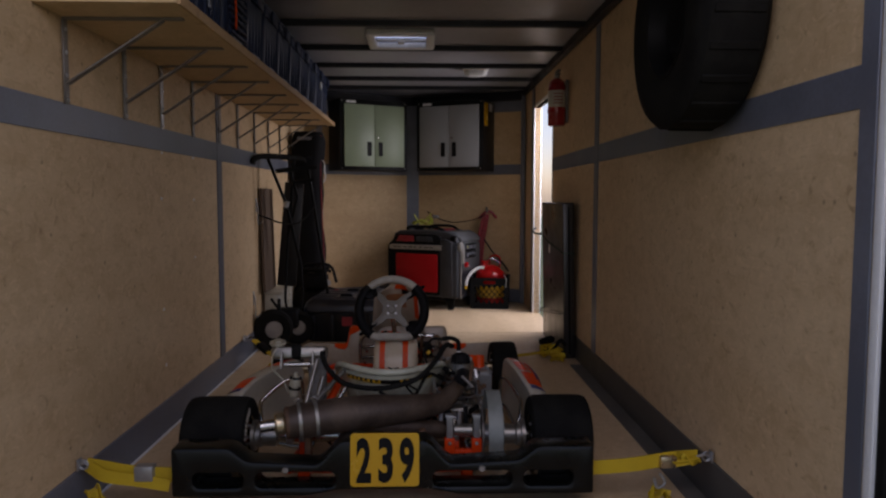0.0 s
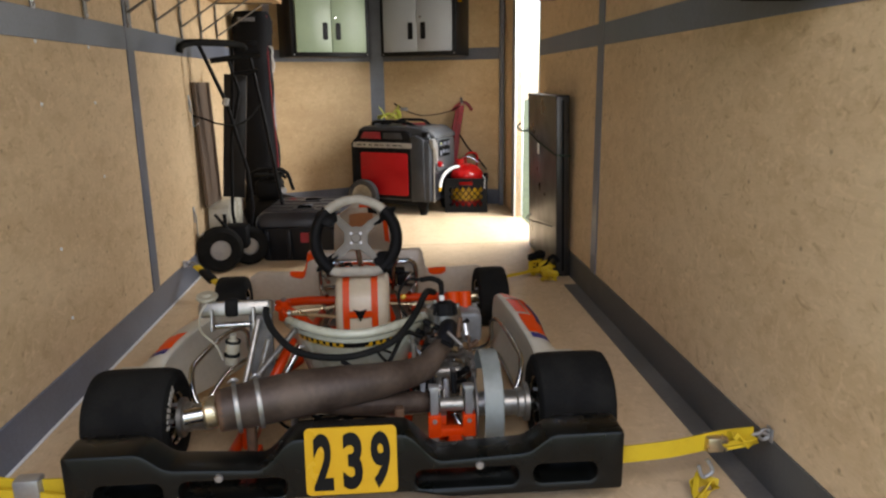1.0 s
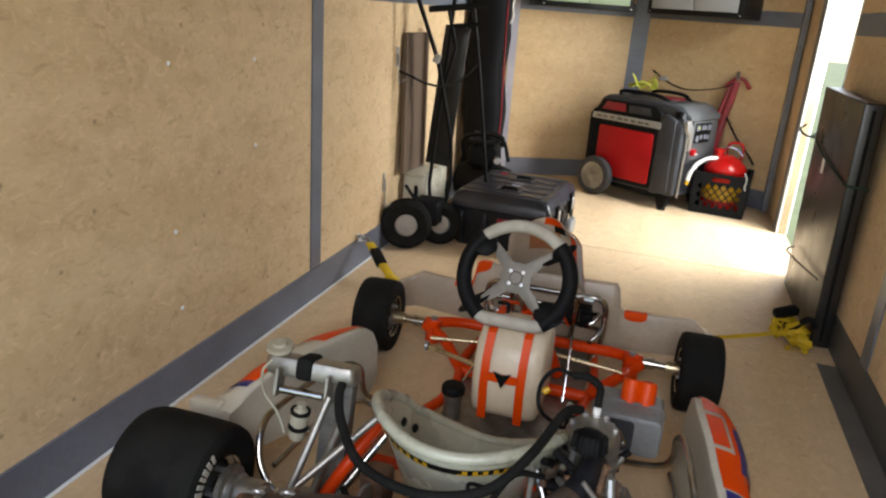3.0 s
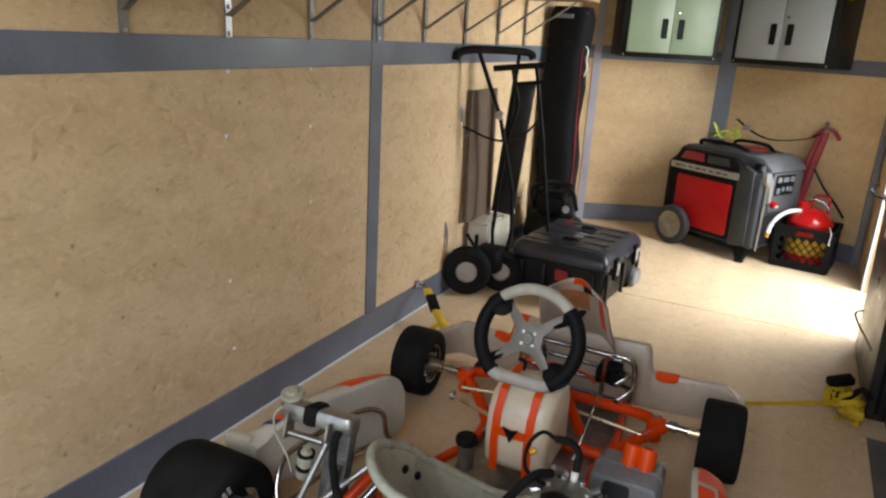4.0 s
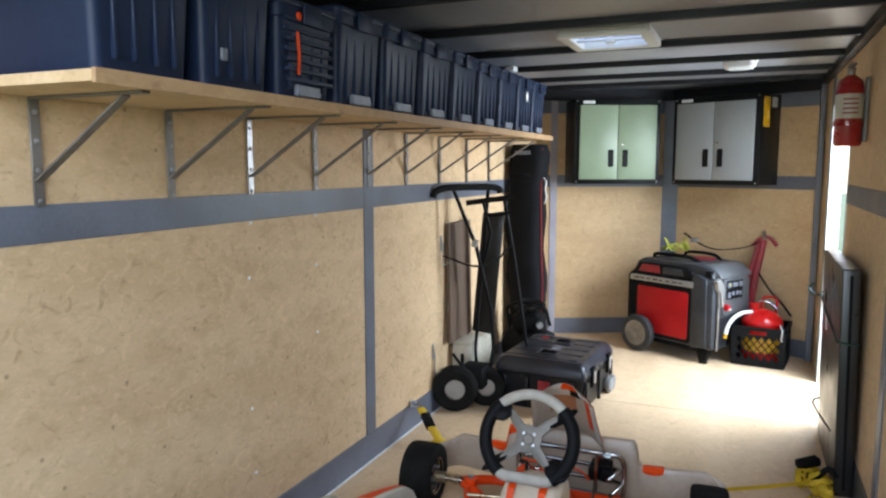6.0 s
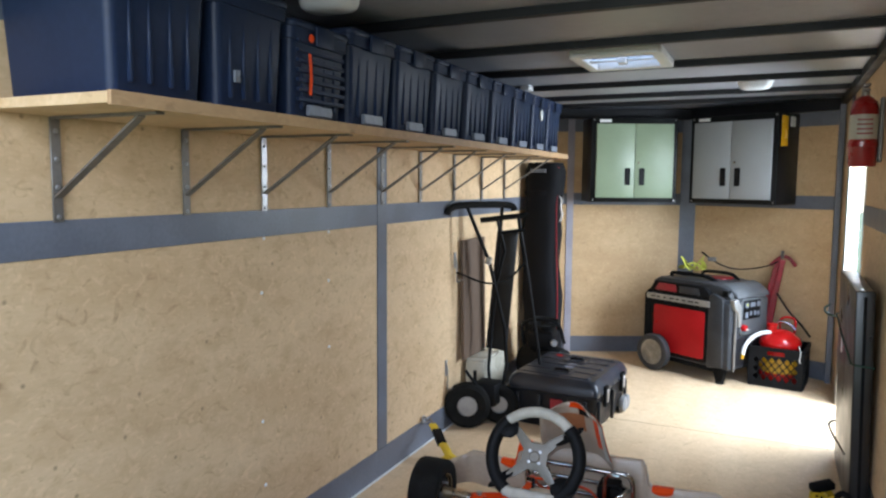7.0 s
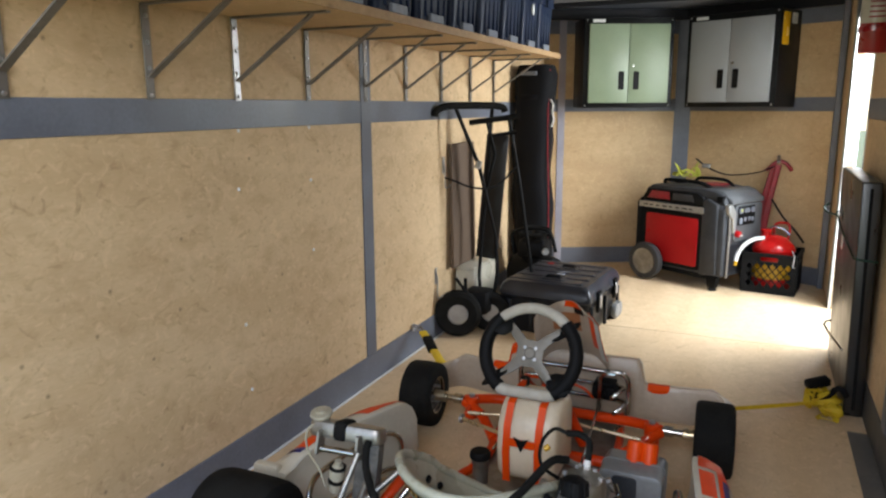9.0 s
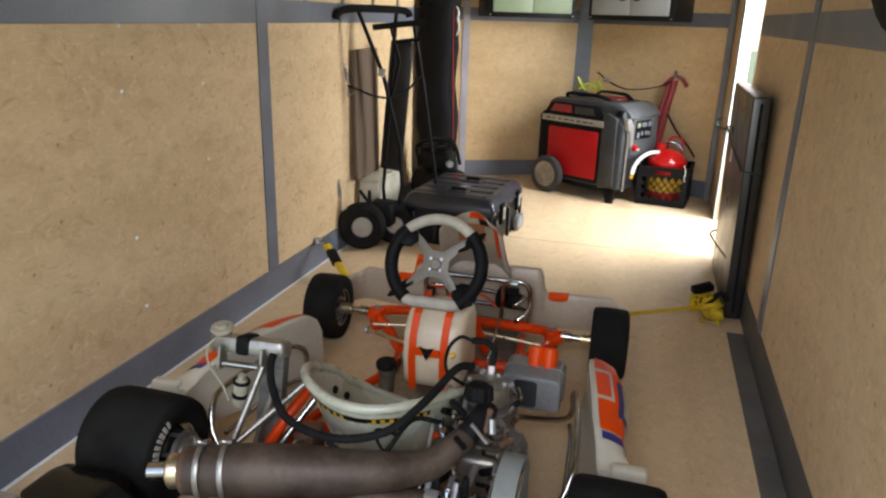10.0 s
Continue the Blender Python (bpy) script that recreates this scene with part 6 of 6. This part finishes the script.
for x in (0.216, 0.311):
    mb = kpart("mount_block", prism(rrect(x - 0.018, x + 0.018, 0.09, 0.156, 0.005), -0.10, -0.07, bev=0.003), ORANGE, "orange engine mount block")
    for z in (0.14,):
        part("bolt", lathe([(0, 0.005), (0.006, 0.004), (0.007, 0)], pose(x, -0.10, z, 90, 0, 0), 8), STEEL, mb)
    kpart("mount_clamp", prism([(x - 0.011, 0.156), (x - 0.011, 0.222), (x - 0.017, 0.238), (x + 0.015, 0.238), (x + 0.011, 0.222), (x + 0.011, 0.156)], -0.095, -0.065, bev=0.003), SILVER, "bright aluminium mount clamp")
    kpart("mount_leg", box(x - 0.012, x + 0.012, -0.095, -0.07, 0.05, 0.09, 0.003, 1), DARKSTEEL)
kpart("mount_bar", box(0.228, 0.30, -0.098, -0.07, 0.091, 0.116, 0.005, 2), ORANGE, "orange bridge between the mount blocks")
kpart("mount_spacer", rod((0.229, -0.08, 0.182), (0.298, -0.08, 0.182), 0.019, 16), ALU, "bright spacer between the clamps")

# radiator and hoses on the left
mr = pose(-0.337, 0.08, 0.288, -16, 0, 4)
rad = kpart("radiator", box(0.035, 0.100, -0.016, 0.022, -0.16, 0.115, 0.005, 2, None, mr), CORE, "upright aluminium radiator")
b = bmesh.new()
for k in range(22):
    box(0.040, 0.095, -0.0175, 0.0235, -0.155 + k * 0.0118, -0.152 + k * 0.0118, bm=b)
bmesh.ops.transform(b, matrix=mr, verts=b.verts)
part("fin", b, CORE, rad, kind="stuff")
part("tank", prism(rrect(-0.105, 0.105, -0.03, 0.03, 0.02), 0.112, 0.155, "z", bev=0.01, m=mr), ALU, rad, "silver radiator header tank")
part("tank", prism(rrect(0.03, 0.105, -0.025, 0.025, 0.02), -0.19, -0.158, "z", bev=0.008, m=mr), ALU, rad)
part("cap", lathe([(0, 0.018), (0.014, 0.018), (0.016, 0.012), (0.029, 0.010), (0.031, 0.004), (0.027, 0.002), (0.022, -0.012)], mr @ pose(-0.08, -0.006, 0.166, 26, 0, 0), 20), CREAMP, rad, "pale pressure cap")
part("pad", box(-0.03, 0.01, -0.036, 0.036, 0.11, 0.162, 0.012, 3, None, mr), RUBBER, rad, "black rubber strap")
part("cross_bar", rod(mr @ Vector((-0.055, -0.04, 0.088)), mr @ Vector((0.045, -0.04, 0.088)), 0.009, 12), CHROME, rad)
for x in (-0.062, 0.052):
    part("bracket", box(x - 0.004, x + 0.004, -0.052, -0.012, 0.072, 0.135, 0.002, 1, None, mr), ALU, rad)
    part("bush", lathe([(0, 0), (0.012, 0), (0.012, 0.006), (0, 0.006)], mr @ pose(x - 0.003, -0.04, 0.088, 0, 90, 0), 12), BRASS, rad)
ob_ = kpart("overflow_bottle", lathe([(0, 0), (0.017, 0.001), (0.020, 0.006), (0.020, 0.026), (0.015, 0.03), (0.015, 0.036), (0.021, 0.04), (0.021, 0.066), (0.017, 0.072), (0.010, 0.076), (0.010, 0.09), (0, 0.09)], pose(-0.358, 0.075, 0.262, 0, 8, 0), 20), CREAMP, "yellowed plastic catch bottle")
for z in (0.03, 0.07):
    part("band", lathe([(0.0145, z - 0.003), (0.0225, z - 0.003), (0.0225, z + 0.003), (0.0145, z + 0.003)], pose(-0.358, 0.075, 0.262, 0, 8, 0), 18), RUBBER, ob_, "black rubber band")
part("tube", tube([(-0.408, 0.06, 0.45), (-0.425, 0.05, 0.425), (-0.43, 0.06, 0.37), (-0.39, 0.05, 0.33), (-0.375, 0.052, 0.285)], 0.003, 7, None, 5), CREAMP, ob_)
for p0, p1 in (((-0.30, -0.06, 0.235), (-0.265, 0.045, 0.405)), ((-0.302, -0.06, 0.23), (-0.165, 0.10, 0.36)), ((-0.30, 0.0, 0.13), (-0.245, 0.06, 0.34))):
    kpart("radiator_stay", rod(p0, p1, 0.0085, 10), ALU, "steel radiator support strut")
kpart("water_hose", tube([(-0.246, 0.065, 0.43), (-0.242, 0.042, 0.412), (-0.215, 0.0, 0.378), (-0.145, -0.06, 0.342), (-0.02, -0.09, 0.335), (0.10, -0.07, 0.362), (0.166, 0.005, 0.407), (0.208, 0.125, 0.44), (0.235, 0.18, 0.425)], 0.0098, 12, None, 6), RUBBER, "thick black rubber water hose")
kpart("water_hose", tube([(-0.03, -0.09, 0.324), (0.03, -0.083, 0.288), (0.09, -0.055, 0.295), (0.14, 0.0, 0.36), (0.19, 0.06, 0.33)], 0.006, 10, None, 6), RUBBER, "thin black rubber hose")
kpart("water_hose", tube([(-0.27, 0.11, 0.15), (-0.18, 0.02, 0.11), (-0.02, -0.02, 0.10), (0.1, 0.02, 0.12), (0.2, 0.12, 0.15)], 0.013, 10, None, 6), RUBBER, "black lower rubber hose")
for k, (x0, z0) in enumerate(((-0.22, 0.21), (-0.18, 0.16), (-0.25, 0.13))):
    kpart("cable", tube([(x0, 0.02, z0), (x0 + 0.09, -0.035, z0 - 0.03), (0.02, -0.03 + 0.012 * k, 0.17 - 0.02 * k), (0.13, 0.0, 0.19), (0.19, 0.08, 0.22 + 0.02 * k)], 0.0065 - 0.001 * k, 8, None, 5), RUBBER, "black cable behind the seat")
kpart("cable_loop", tube([(0.10, 0.02, 0.30), (0.06, -0.02, 0.33), (0.09, -0.05, 0.30), (0.13, -0.02, 0.27)], 0.004, 7, None, 5), RUBBER)


# side pods: open inwards, crowned along the inner edge, flared at the tail
def run(y, knots):
    for (y0, a), (y1, b_) in zip(knots, knots[1:]):
        if y <= y1:
            t = max(0.0, (y - y0) / (y1 - y0))
            return a + (b_ - a) * t
    return knots[-1][1]


POD_IN = {1: ((0.185, 0.560), (0.25, 0.548), (0.35, 0.528), (0.45, 0.514), (0.56, 0.496), (0.70, 0.488)),
          -1: ((0.185, 0.605), (0.25, 0.592), (0.35, 0.556), (0.45, 0.512), (0.56, 0.462), (0.70, 0.425))}
POD_W = ((0.185, 0.118), (0.215, 0.108), (0.25, 0.086), (0.30, 0.082), (0.42, 0.10), (0.54, 0.104), (0.62, 0.09), (0.67, 0.058), (0.70, 0.02))
POD_Z = ((0.185, 0.200), (0.215, 0.208), (0.25, 0.226), (0.32, 0.25), (0.42, 0.268), (0.56, 0.28), (0.64, 0.272), (0.68, 0.24), (0.70, 0.19))
POD_B = ((0.185, 0.10), (0.25, 0.06), (0.40, 0.05), (0.64, 0.05), (0.70, 0.085))


def pod_section(y, s):
    xi, w, zt, zb = run(y, POD_IN[s]), run(y, POD_W), run(y, POD_Z), run(y, POD_B)
    xo, h, d = xi + w, zt - zb, min(0.022, 0.22 * w)
    pts = [(xi - d, zb), (xi - d, zb + 0.18 * h), (xi - 0.002, zb + 0.32 * h), (xi + 0.1 * d, zt - 0.13 * h), (xi - 0.1 * d, zt - 0.06 * h), (xi, zt - 0.003), (xi + 0.008, zt), (xi + 0.45 * w, zt - 0.004),
           (xi + 0.83 * w, zt - 0.018), (xo - 0.003, zt - 0.045), (xo, zt - 0.085 if h > 0.12 else zt - 0.6 * h), (xo - 0.008, zb + 0.02), (xo - 0.025, zb)]
    return [Vector((s * x, y, z)) for x, z in pts]


def pod_at(y, u, s, off):
    q = pod_section(y, s)
    j = min(int(u), len(q) - 2)
    e = (q[j + 1] - q[j]).normalized()
    nrm = Vector((-e.z, 0, e.x)) * s
    return q[j].lerp(q[j + 1], u - j) + nrm * off


POD_Y = (0.185, 0.20, 0.215, 0.232, 0.25, 0.30, 0.35, 0.40, 0.45, 0.50, 0.55, 0.60, 0.63, 0.655, 0.675, 0.69, 0.70)
for s in (-1, 1):
    pod = kpart("side_pod", loft([pod_section(y, s) for y in POD_Y]), POD, "white plastic side pod with orange stickers", smooth=50)
    xa, xb = sorted((s * (run(0.2, POD_IN[s]) + 0.03), s * (run(0.2, POD_IN[s]) + 0.120)))
    part("tail_lip", prism(rrect(xa, xb, 0.165, 0.214, 0.012), 0.180, 0.212, bev=0.008), POD, pod, "flared white tail lip")
    patches = ((0.285, 0.37, 6.2, 8.7, 0.002, ORSTICK, "orange sticker"), (0.262, 0.285, 6.3, 8.7, 0.002, NAVY, "navy sticker edge"), (0.50, 0.655, 6.2, 8.4, 0.002, ORSTICK, "faded orange sticker")) if s < 0 else ((0.30, 0.415, 6.2, 8.7, 0.002, ORSTICK, "orange sticker"), (0.43, 0.545, 6.2, 7.25, 0.002, ORSTICK, "orange sticker"), (0.415, 0.56, 7.45, 8.6, 0.002, ORSTICK, "orange sticker"),
                                         (0.56, 0.668, 6.2, 8.9, 0.002, ORSTICK, "orange sticker"), (0.272, 0.296, 6.3, 8.9, 0.002, NAVY, "navy sticker edge"), (0.365, 0.525, 7.72, 9.7, 0.0032, NAVY, "navy sticker"),
                                         (0.385, 0.508, 8.1, 9.5, 0.0044, POD, "white panel in the navy sticker"))
    for y0, y1, u0, u1, off, mt, lab in patches:
        b = bmesh.new()
        n1, n2 = 8, 6
        g = [[b.verts.new(pod_at(y0 + (y1 - y0) * i / n1, u0 + (u1 - u0) * j / n2, s, off)) for j in range(n2 + 1)] for i in range(n1 + 1)]
        for i in range(n1):
            for j in range(n2):
                b.faces.new((g[i][j], g[i + 1][j], g[i + 1][j + 1], g[i][j + 1]))
        part("sticker", b, mt, pod, lab)
    kpart("nerf_bar", tube([(s * 0.30, 0.10, 0.06), (s * 0.42, 0.10, 0.075), (s * 0.48, 0.12, 0.13), (s * 0.503, 0.17, 0.195), (s * 0.500, 0.25, 0.212), (s * (0.480 if s > 0 else 0.455), 0.46, 0.222), (s * (0.462 if s > 0 else 0.41), 0.53, 0.20), (s * (0.445 if s > 0 else 0.395), 0.555, 0.10), (s * 0.28, 0.58, 0.06)], 0.0085, 12, None, 5), CHROME, "chromed side bumper bar")
    kpart("nerf_bar", tube(([] if s > 0 else [(s * 0.30, 0.52, 0.055)]) + [(s * (0.46 if s > 0 else 0.39), 0.52, 0.10), (s * (0.475 if s > 0 else 0.445), 0.4, 0.11), (s * (0.485 if s > 0 else 0.467), 0.16, 0.10)], 0.0075, 10, None, 4), CHROME, "chromed lower side bar")

# front fairing and bumper
def fairing_section(x):
    k = min(1.0, max(0.0, (0.282 - abs(x + 0.015)) / 0.026))
    k = k * k * (3 - 2 * k)
    e = min(1.0, max(0.0, (0.60 - abs(x)) / 0.09)) ** 0.5
    top = 0.10 + (0.10 + 0.10 * k) * e
    yb = 1.305 + 0.05 * min(1.0, abs(x) / 0.5) ** 2 - 0.12 * max(0.0, (abs(x) - 0.52) / 0.08) ** 2
    pts = [(yb, 0.045), (yb - 0.012, 0.09), (yb - 0.03, top - 0.015), (yb - 0.018, top), (yb + 0.008, top - 0.004), (yb + 0.05, 0.16), (yb + 0.075, 0.09), (yb + 0.06, 0.045)]
    return [(x, y, z) for y, z in pts]


xs = [-0.6 + 1.18 * k / 96 for k in range(97)]
nose = kpart("front_fairing", loft([fairing_section(x) for x in xs]), NOSEP, "white plastic front fairing", smooth=55)
for x0, x1 in ((-0.36, -0.22), (0.275, 0.355)):
    b = bmesh.new()
    n1 = 10
    g = []
    for i in range(n1 + 1):
        x = x0 + (x1 - x0) * i / n1
        q = fairing_section(x)
        taper = 1 - abs(2 * i / n1 - 1) ** 3
        p2, p3, p1 = Vector(q[2]), Vector(q[3]), Vector(q[1])
        lo = p2 + (p1 - p2) * 0.14 * taper
        g.append([b.verts.new(lo + Vector((0, -0.002, 0))), b.verts.new(p2 + Vector((0, -0.002, 0.0015))), b.verts.new(p3 + Vector((0, -0.001, 0.002))), b.verts.new(Vector(q[4]) + Vector((0, 0, 0.002)))])
    for i in range(n1):
        for j in range(3):
            b.faces.new((g[i][j], g[i + 1][j], g[i + 1][j + 1], g[i][j + 1]))
    part("sticker", b, ORSTICK, nose, "orange sticker on the fairing edge")
for z, x, y0 in ((0.07, 0.20, 1.26), (0.14, 0.20, 1.25), (0.20, 0.19, 1.24)):
    kpart("front_bumper_bar", tube([(-x + 0.02, 1.12, 0.06 if z < 0.1 else z), (-x, 1.20, z), (-x + 0.03, y0, z), (x - 0.03, y0, z), (x, 1.20, z), (x - 0.02, 1.12, 0.06 if z < 0.1 else z)], 0.0085, 10, None, 5), CHROME, "chromed front bumper bar")
kpart("bumper_post", tube([(0.205, 1.24, 0.06), (0.215, 1.23, 0.16), (0.20, 1.22, 0.255), (0.10, 1.21, 0.265), (-0.10, 1.21, 0.265), (-0.20, 1.22, 0.255), (-0.215, 1.23, 0.16), (-0.205, 1.24, 0.06)], 0.010, 12, None, 5), CHROME, "chromed front hoop")
for x in (0.10, 0.15):
    kpart("brake_pump", box(x - 0.022, x + 0.022, 1.20, 1.27, 0.15, 0.205, 0.008, 2), BPLAST, "black brake master cylinder")
kpart("pump_cap", box(0.085, 0.165, 1.20, 1.265, 0.208, 0.222, 0.004, 2), BPLAST)
# nassau panel in front of the steering wheel
secs = []
for k in range(13):
    t = k / 12
    y, z = 1.36 - 0.22 * t - 0.03 * math.sin(t * math.pi), 0.235 + 0.31 * t
    w = 0.145 - 0.028 * t if t < 0.8 else 0.1226 - 0.05 * ((t - 0.8) / 0.2) ** 2
    row = []
    for j in range(13):
        u = -1 + j / 6
        row.append(Vector((w * u - 0.01, y + 0.07 * (u * u) * -1 + 0.02, z - 0.02 * u * u)))
    secs.append(row)
b = bmesh.new()
vv = [[b.verts.new(p) for p in r_] for r_ in secs]
for i in range(12):
    for j in range(12):
        b.faces.new((vv[i][j], vv[i][j + 1], vv[i + 1][j + 1], vv[i + 1][j]))
nas = kpart("front_panel", b, NOSEP, "curved white front panel with orange graphics", smooth=60)
sm = nas.modifiers.new("thickness", "SOLIDIFY")
sm.thickness = 0.004
for j0, j1, i0, i1, mt, sides in ((0, 2, 3, 11, ORSTICK, (1,)), (10, 12, 3, 11, ORSTICK, (1,)), (3, 9, 5, 7, ORSTICK, (1,)), (3, 8, 7, 10, TANSTICK, (-1,)), (10, 11, 5, 11, ORSTICK, (-1,)), (11, 12, 3, 12, LABELW, (-1,)), (5, 10, 11, 12, ORSTICK, (-1,)), (7, 9, 10, 11, BLACKINK, (-1,))):
    for dy in sides:
        b = bmesh.new()
        g = [[b.verts.new(secs[i][j] + Vector((0, dy * 0.009, 0.001))) for j in range(j0, j1 + 1)] for i in range(i0, i1 + 1)]
        for i in range(len(g) - 1):
            for j in range(len(g[0]) - 1):
                b.faces.new((g[i][j], g[i + 1][j], g[i + 1][j + 1], g[i][j + 1]))
        part("sticker", b, mt, nas, "black graphic" if mt is BLACKINK else "white edge graphic" if mt is LABELW else "orange graphic")
kpart("cable", tube([(-0.08, 1.12, 0.18), (-0.10, 1.0, 0.26), (-0.085, 0.9, 0.33), (-0.06, 0.82, 0.36), (0.03, 0.9, 0.33), (0.08, 1.05, 0.25), (0.10, 1.12, 0.19)], 0.005, 7, None, 6), ORSTICK, "orange brake cable")

# rear bumper with the race number
def bump_top(x):
    a = abs(x)
    if a < 0.125:
        return 0.232
    if a < 0.22:
        t = (a - 0.125) / 0.095
        return 0.232 - 0.075 * t * t * (3 - 2 * t)
    if a < 0.42:
        return 0.157 + 0.01 * (a - 0.22) / 0.2
    if a < 0.50:
        t = (a - 0.42) / 0.08
        return 0.167 + 0.045 * t * t * (3 - 2 * t)
    return 0.212


def bump_bot(x):
    a = abs(x)
    return 0.075 if a < 0.14 else 0.075 - 0.02 * min(1, (a - 0.14) / 0.1)


nx = [-0.668 + 1.336 * k / 80 for k in range(81)]
outl = [(x, bump_bot(x)) for x in nx] + [(x, bump_top(x)) for x in nx[::-1]]
holes = []
for s in (-1, 1):
    for a0, a1 in ((0.155, 0.405), (0.445, 0.60)):
        x0, x1 = (a0, a1) if s > 0 else (-a1, -a0)
        holes.append(rrect(x0, x1, 0.084, 0.132, 0.02)[::-1])
bm_ = prism(outl, -0.335, -0.235, holes=holes, bev=0.010)
bump = kpart("rear_bumper", bm_, BUMPERP, "black moulded plastic rear bumper")
part("inner_bar", rod((-0.60, -0.215, 0.105), (0.60, -0.215, 0.105), 0.014, 12), BUMPERP, bump)
for s in (-1, 1):
    part("corner", loft([[(s * (0.50 + dx), y, z) for dx, y, z in ((0, y0, 0.05), (0.168, y0, 0.05), (0.168, y0, zt), (0.02, y0, zt))] for y0, zt in ((-0.236, 0.205), (-0.19, 0.19), (-0.165, 0.16))]), BUMPERP, bump)
    part("bolt", lathe([(0, 0.006), (0.009, 0.005), (0.011, 0)], pose(s * 0.31, -0.3355, 0.142, 90, 0, 0), 12), STEEL, bump, "bright bolt head")
    part("bracket", box(s * 0.27 - 0.02, s * 0.27 + 0.02, -0.234, -0.10, 0.07, 0.10, 0.004, 1), ORANGE, bump, "orange bumper bracket")
mp_ = pose(0.003, -0.3365, 0.174, -6, 0, 0)
nump = part("race_number_panel", prism(rrect(-0.108, 0.108, -0.082, 0.084, 0.012), -0.008, -0.004, m=mp_), PANELY, bump, "glossy orange-yellow race number panel")


def numeral(ch_, x, w, h, z, parent):
    cu = bpy.data.curves.new("digit", "FONT")
    cu.body, cu.align_x, cu.align_y = ch_, "CENTER", "CENTER"
    cu.offset, cu.extrude, cu.resolution_u = 0.04, 0.02, 4
    tmp = bpy.data.objects.new("digit", cu)
    scene.collection.objects.link(tmp)
    me = bpy.data.meshes.new_from_object(tmp.evaluated_get(bpy.context.evaluated_depsgraph_get()))
    bpy.data.objects.remove(tmp)
    xs_, zs_ = [v.co.x for v in me.vertices], [v.co.y for v in me.vertices]
    b2 = bmesh.new()
    b2.from_mesh(me)
    kx, kz = w / (max(xs_) - min(xs_)), h / (max(zs_) - min(zs_))
    cx_, cz_ = (max(xs_) + min(xs_)) / 2, (max(zs_) + min(zs_)) / 2
    for v in b2.verts:
        v.co = Vector((x + (v.co.x - cx_) * kx, -0.0085 - v.co.z * 0.02, z + (v.co.y - cz_) * kz))
    bmesh.ops.transform(b2, matrix=mp_, verts=b2.verts)
    part("digit", b2, BLACKINK, parent, "bold condensed black digit")


for ch_, x in (("2", -0.066), ("3", 0.003), ("9", 0.069)):
    numeral(ch_, x, 0.047, 0.142, 0.0, nump)
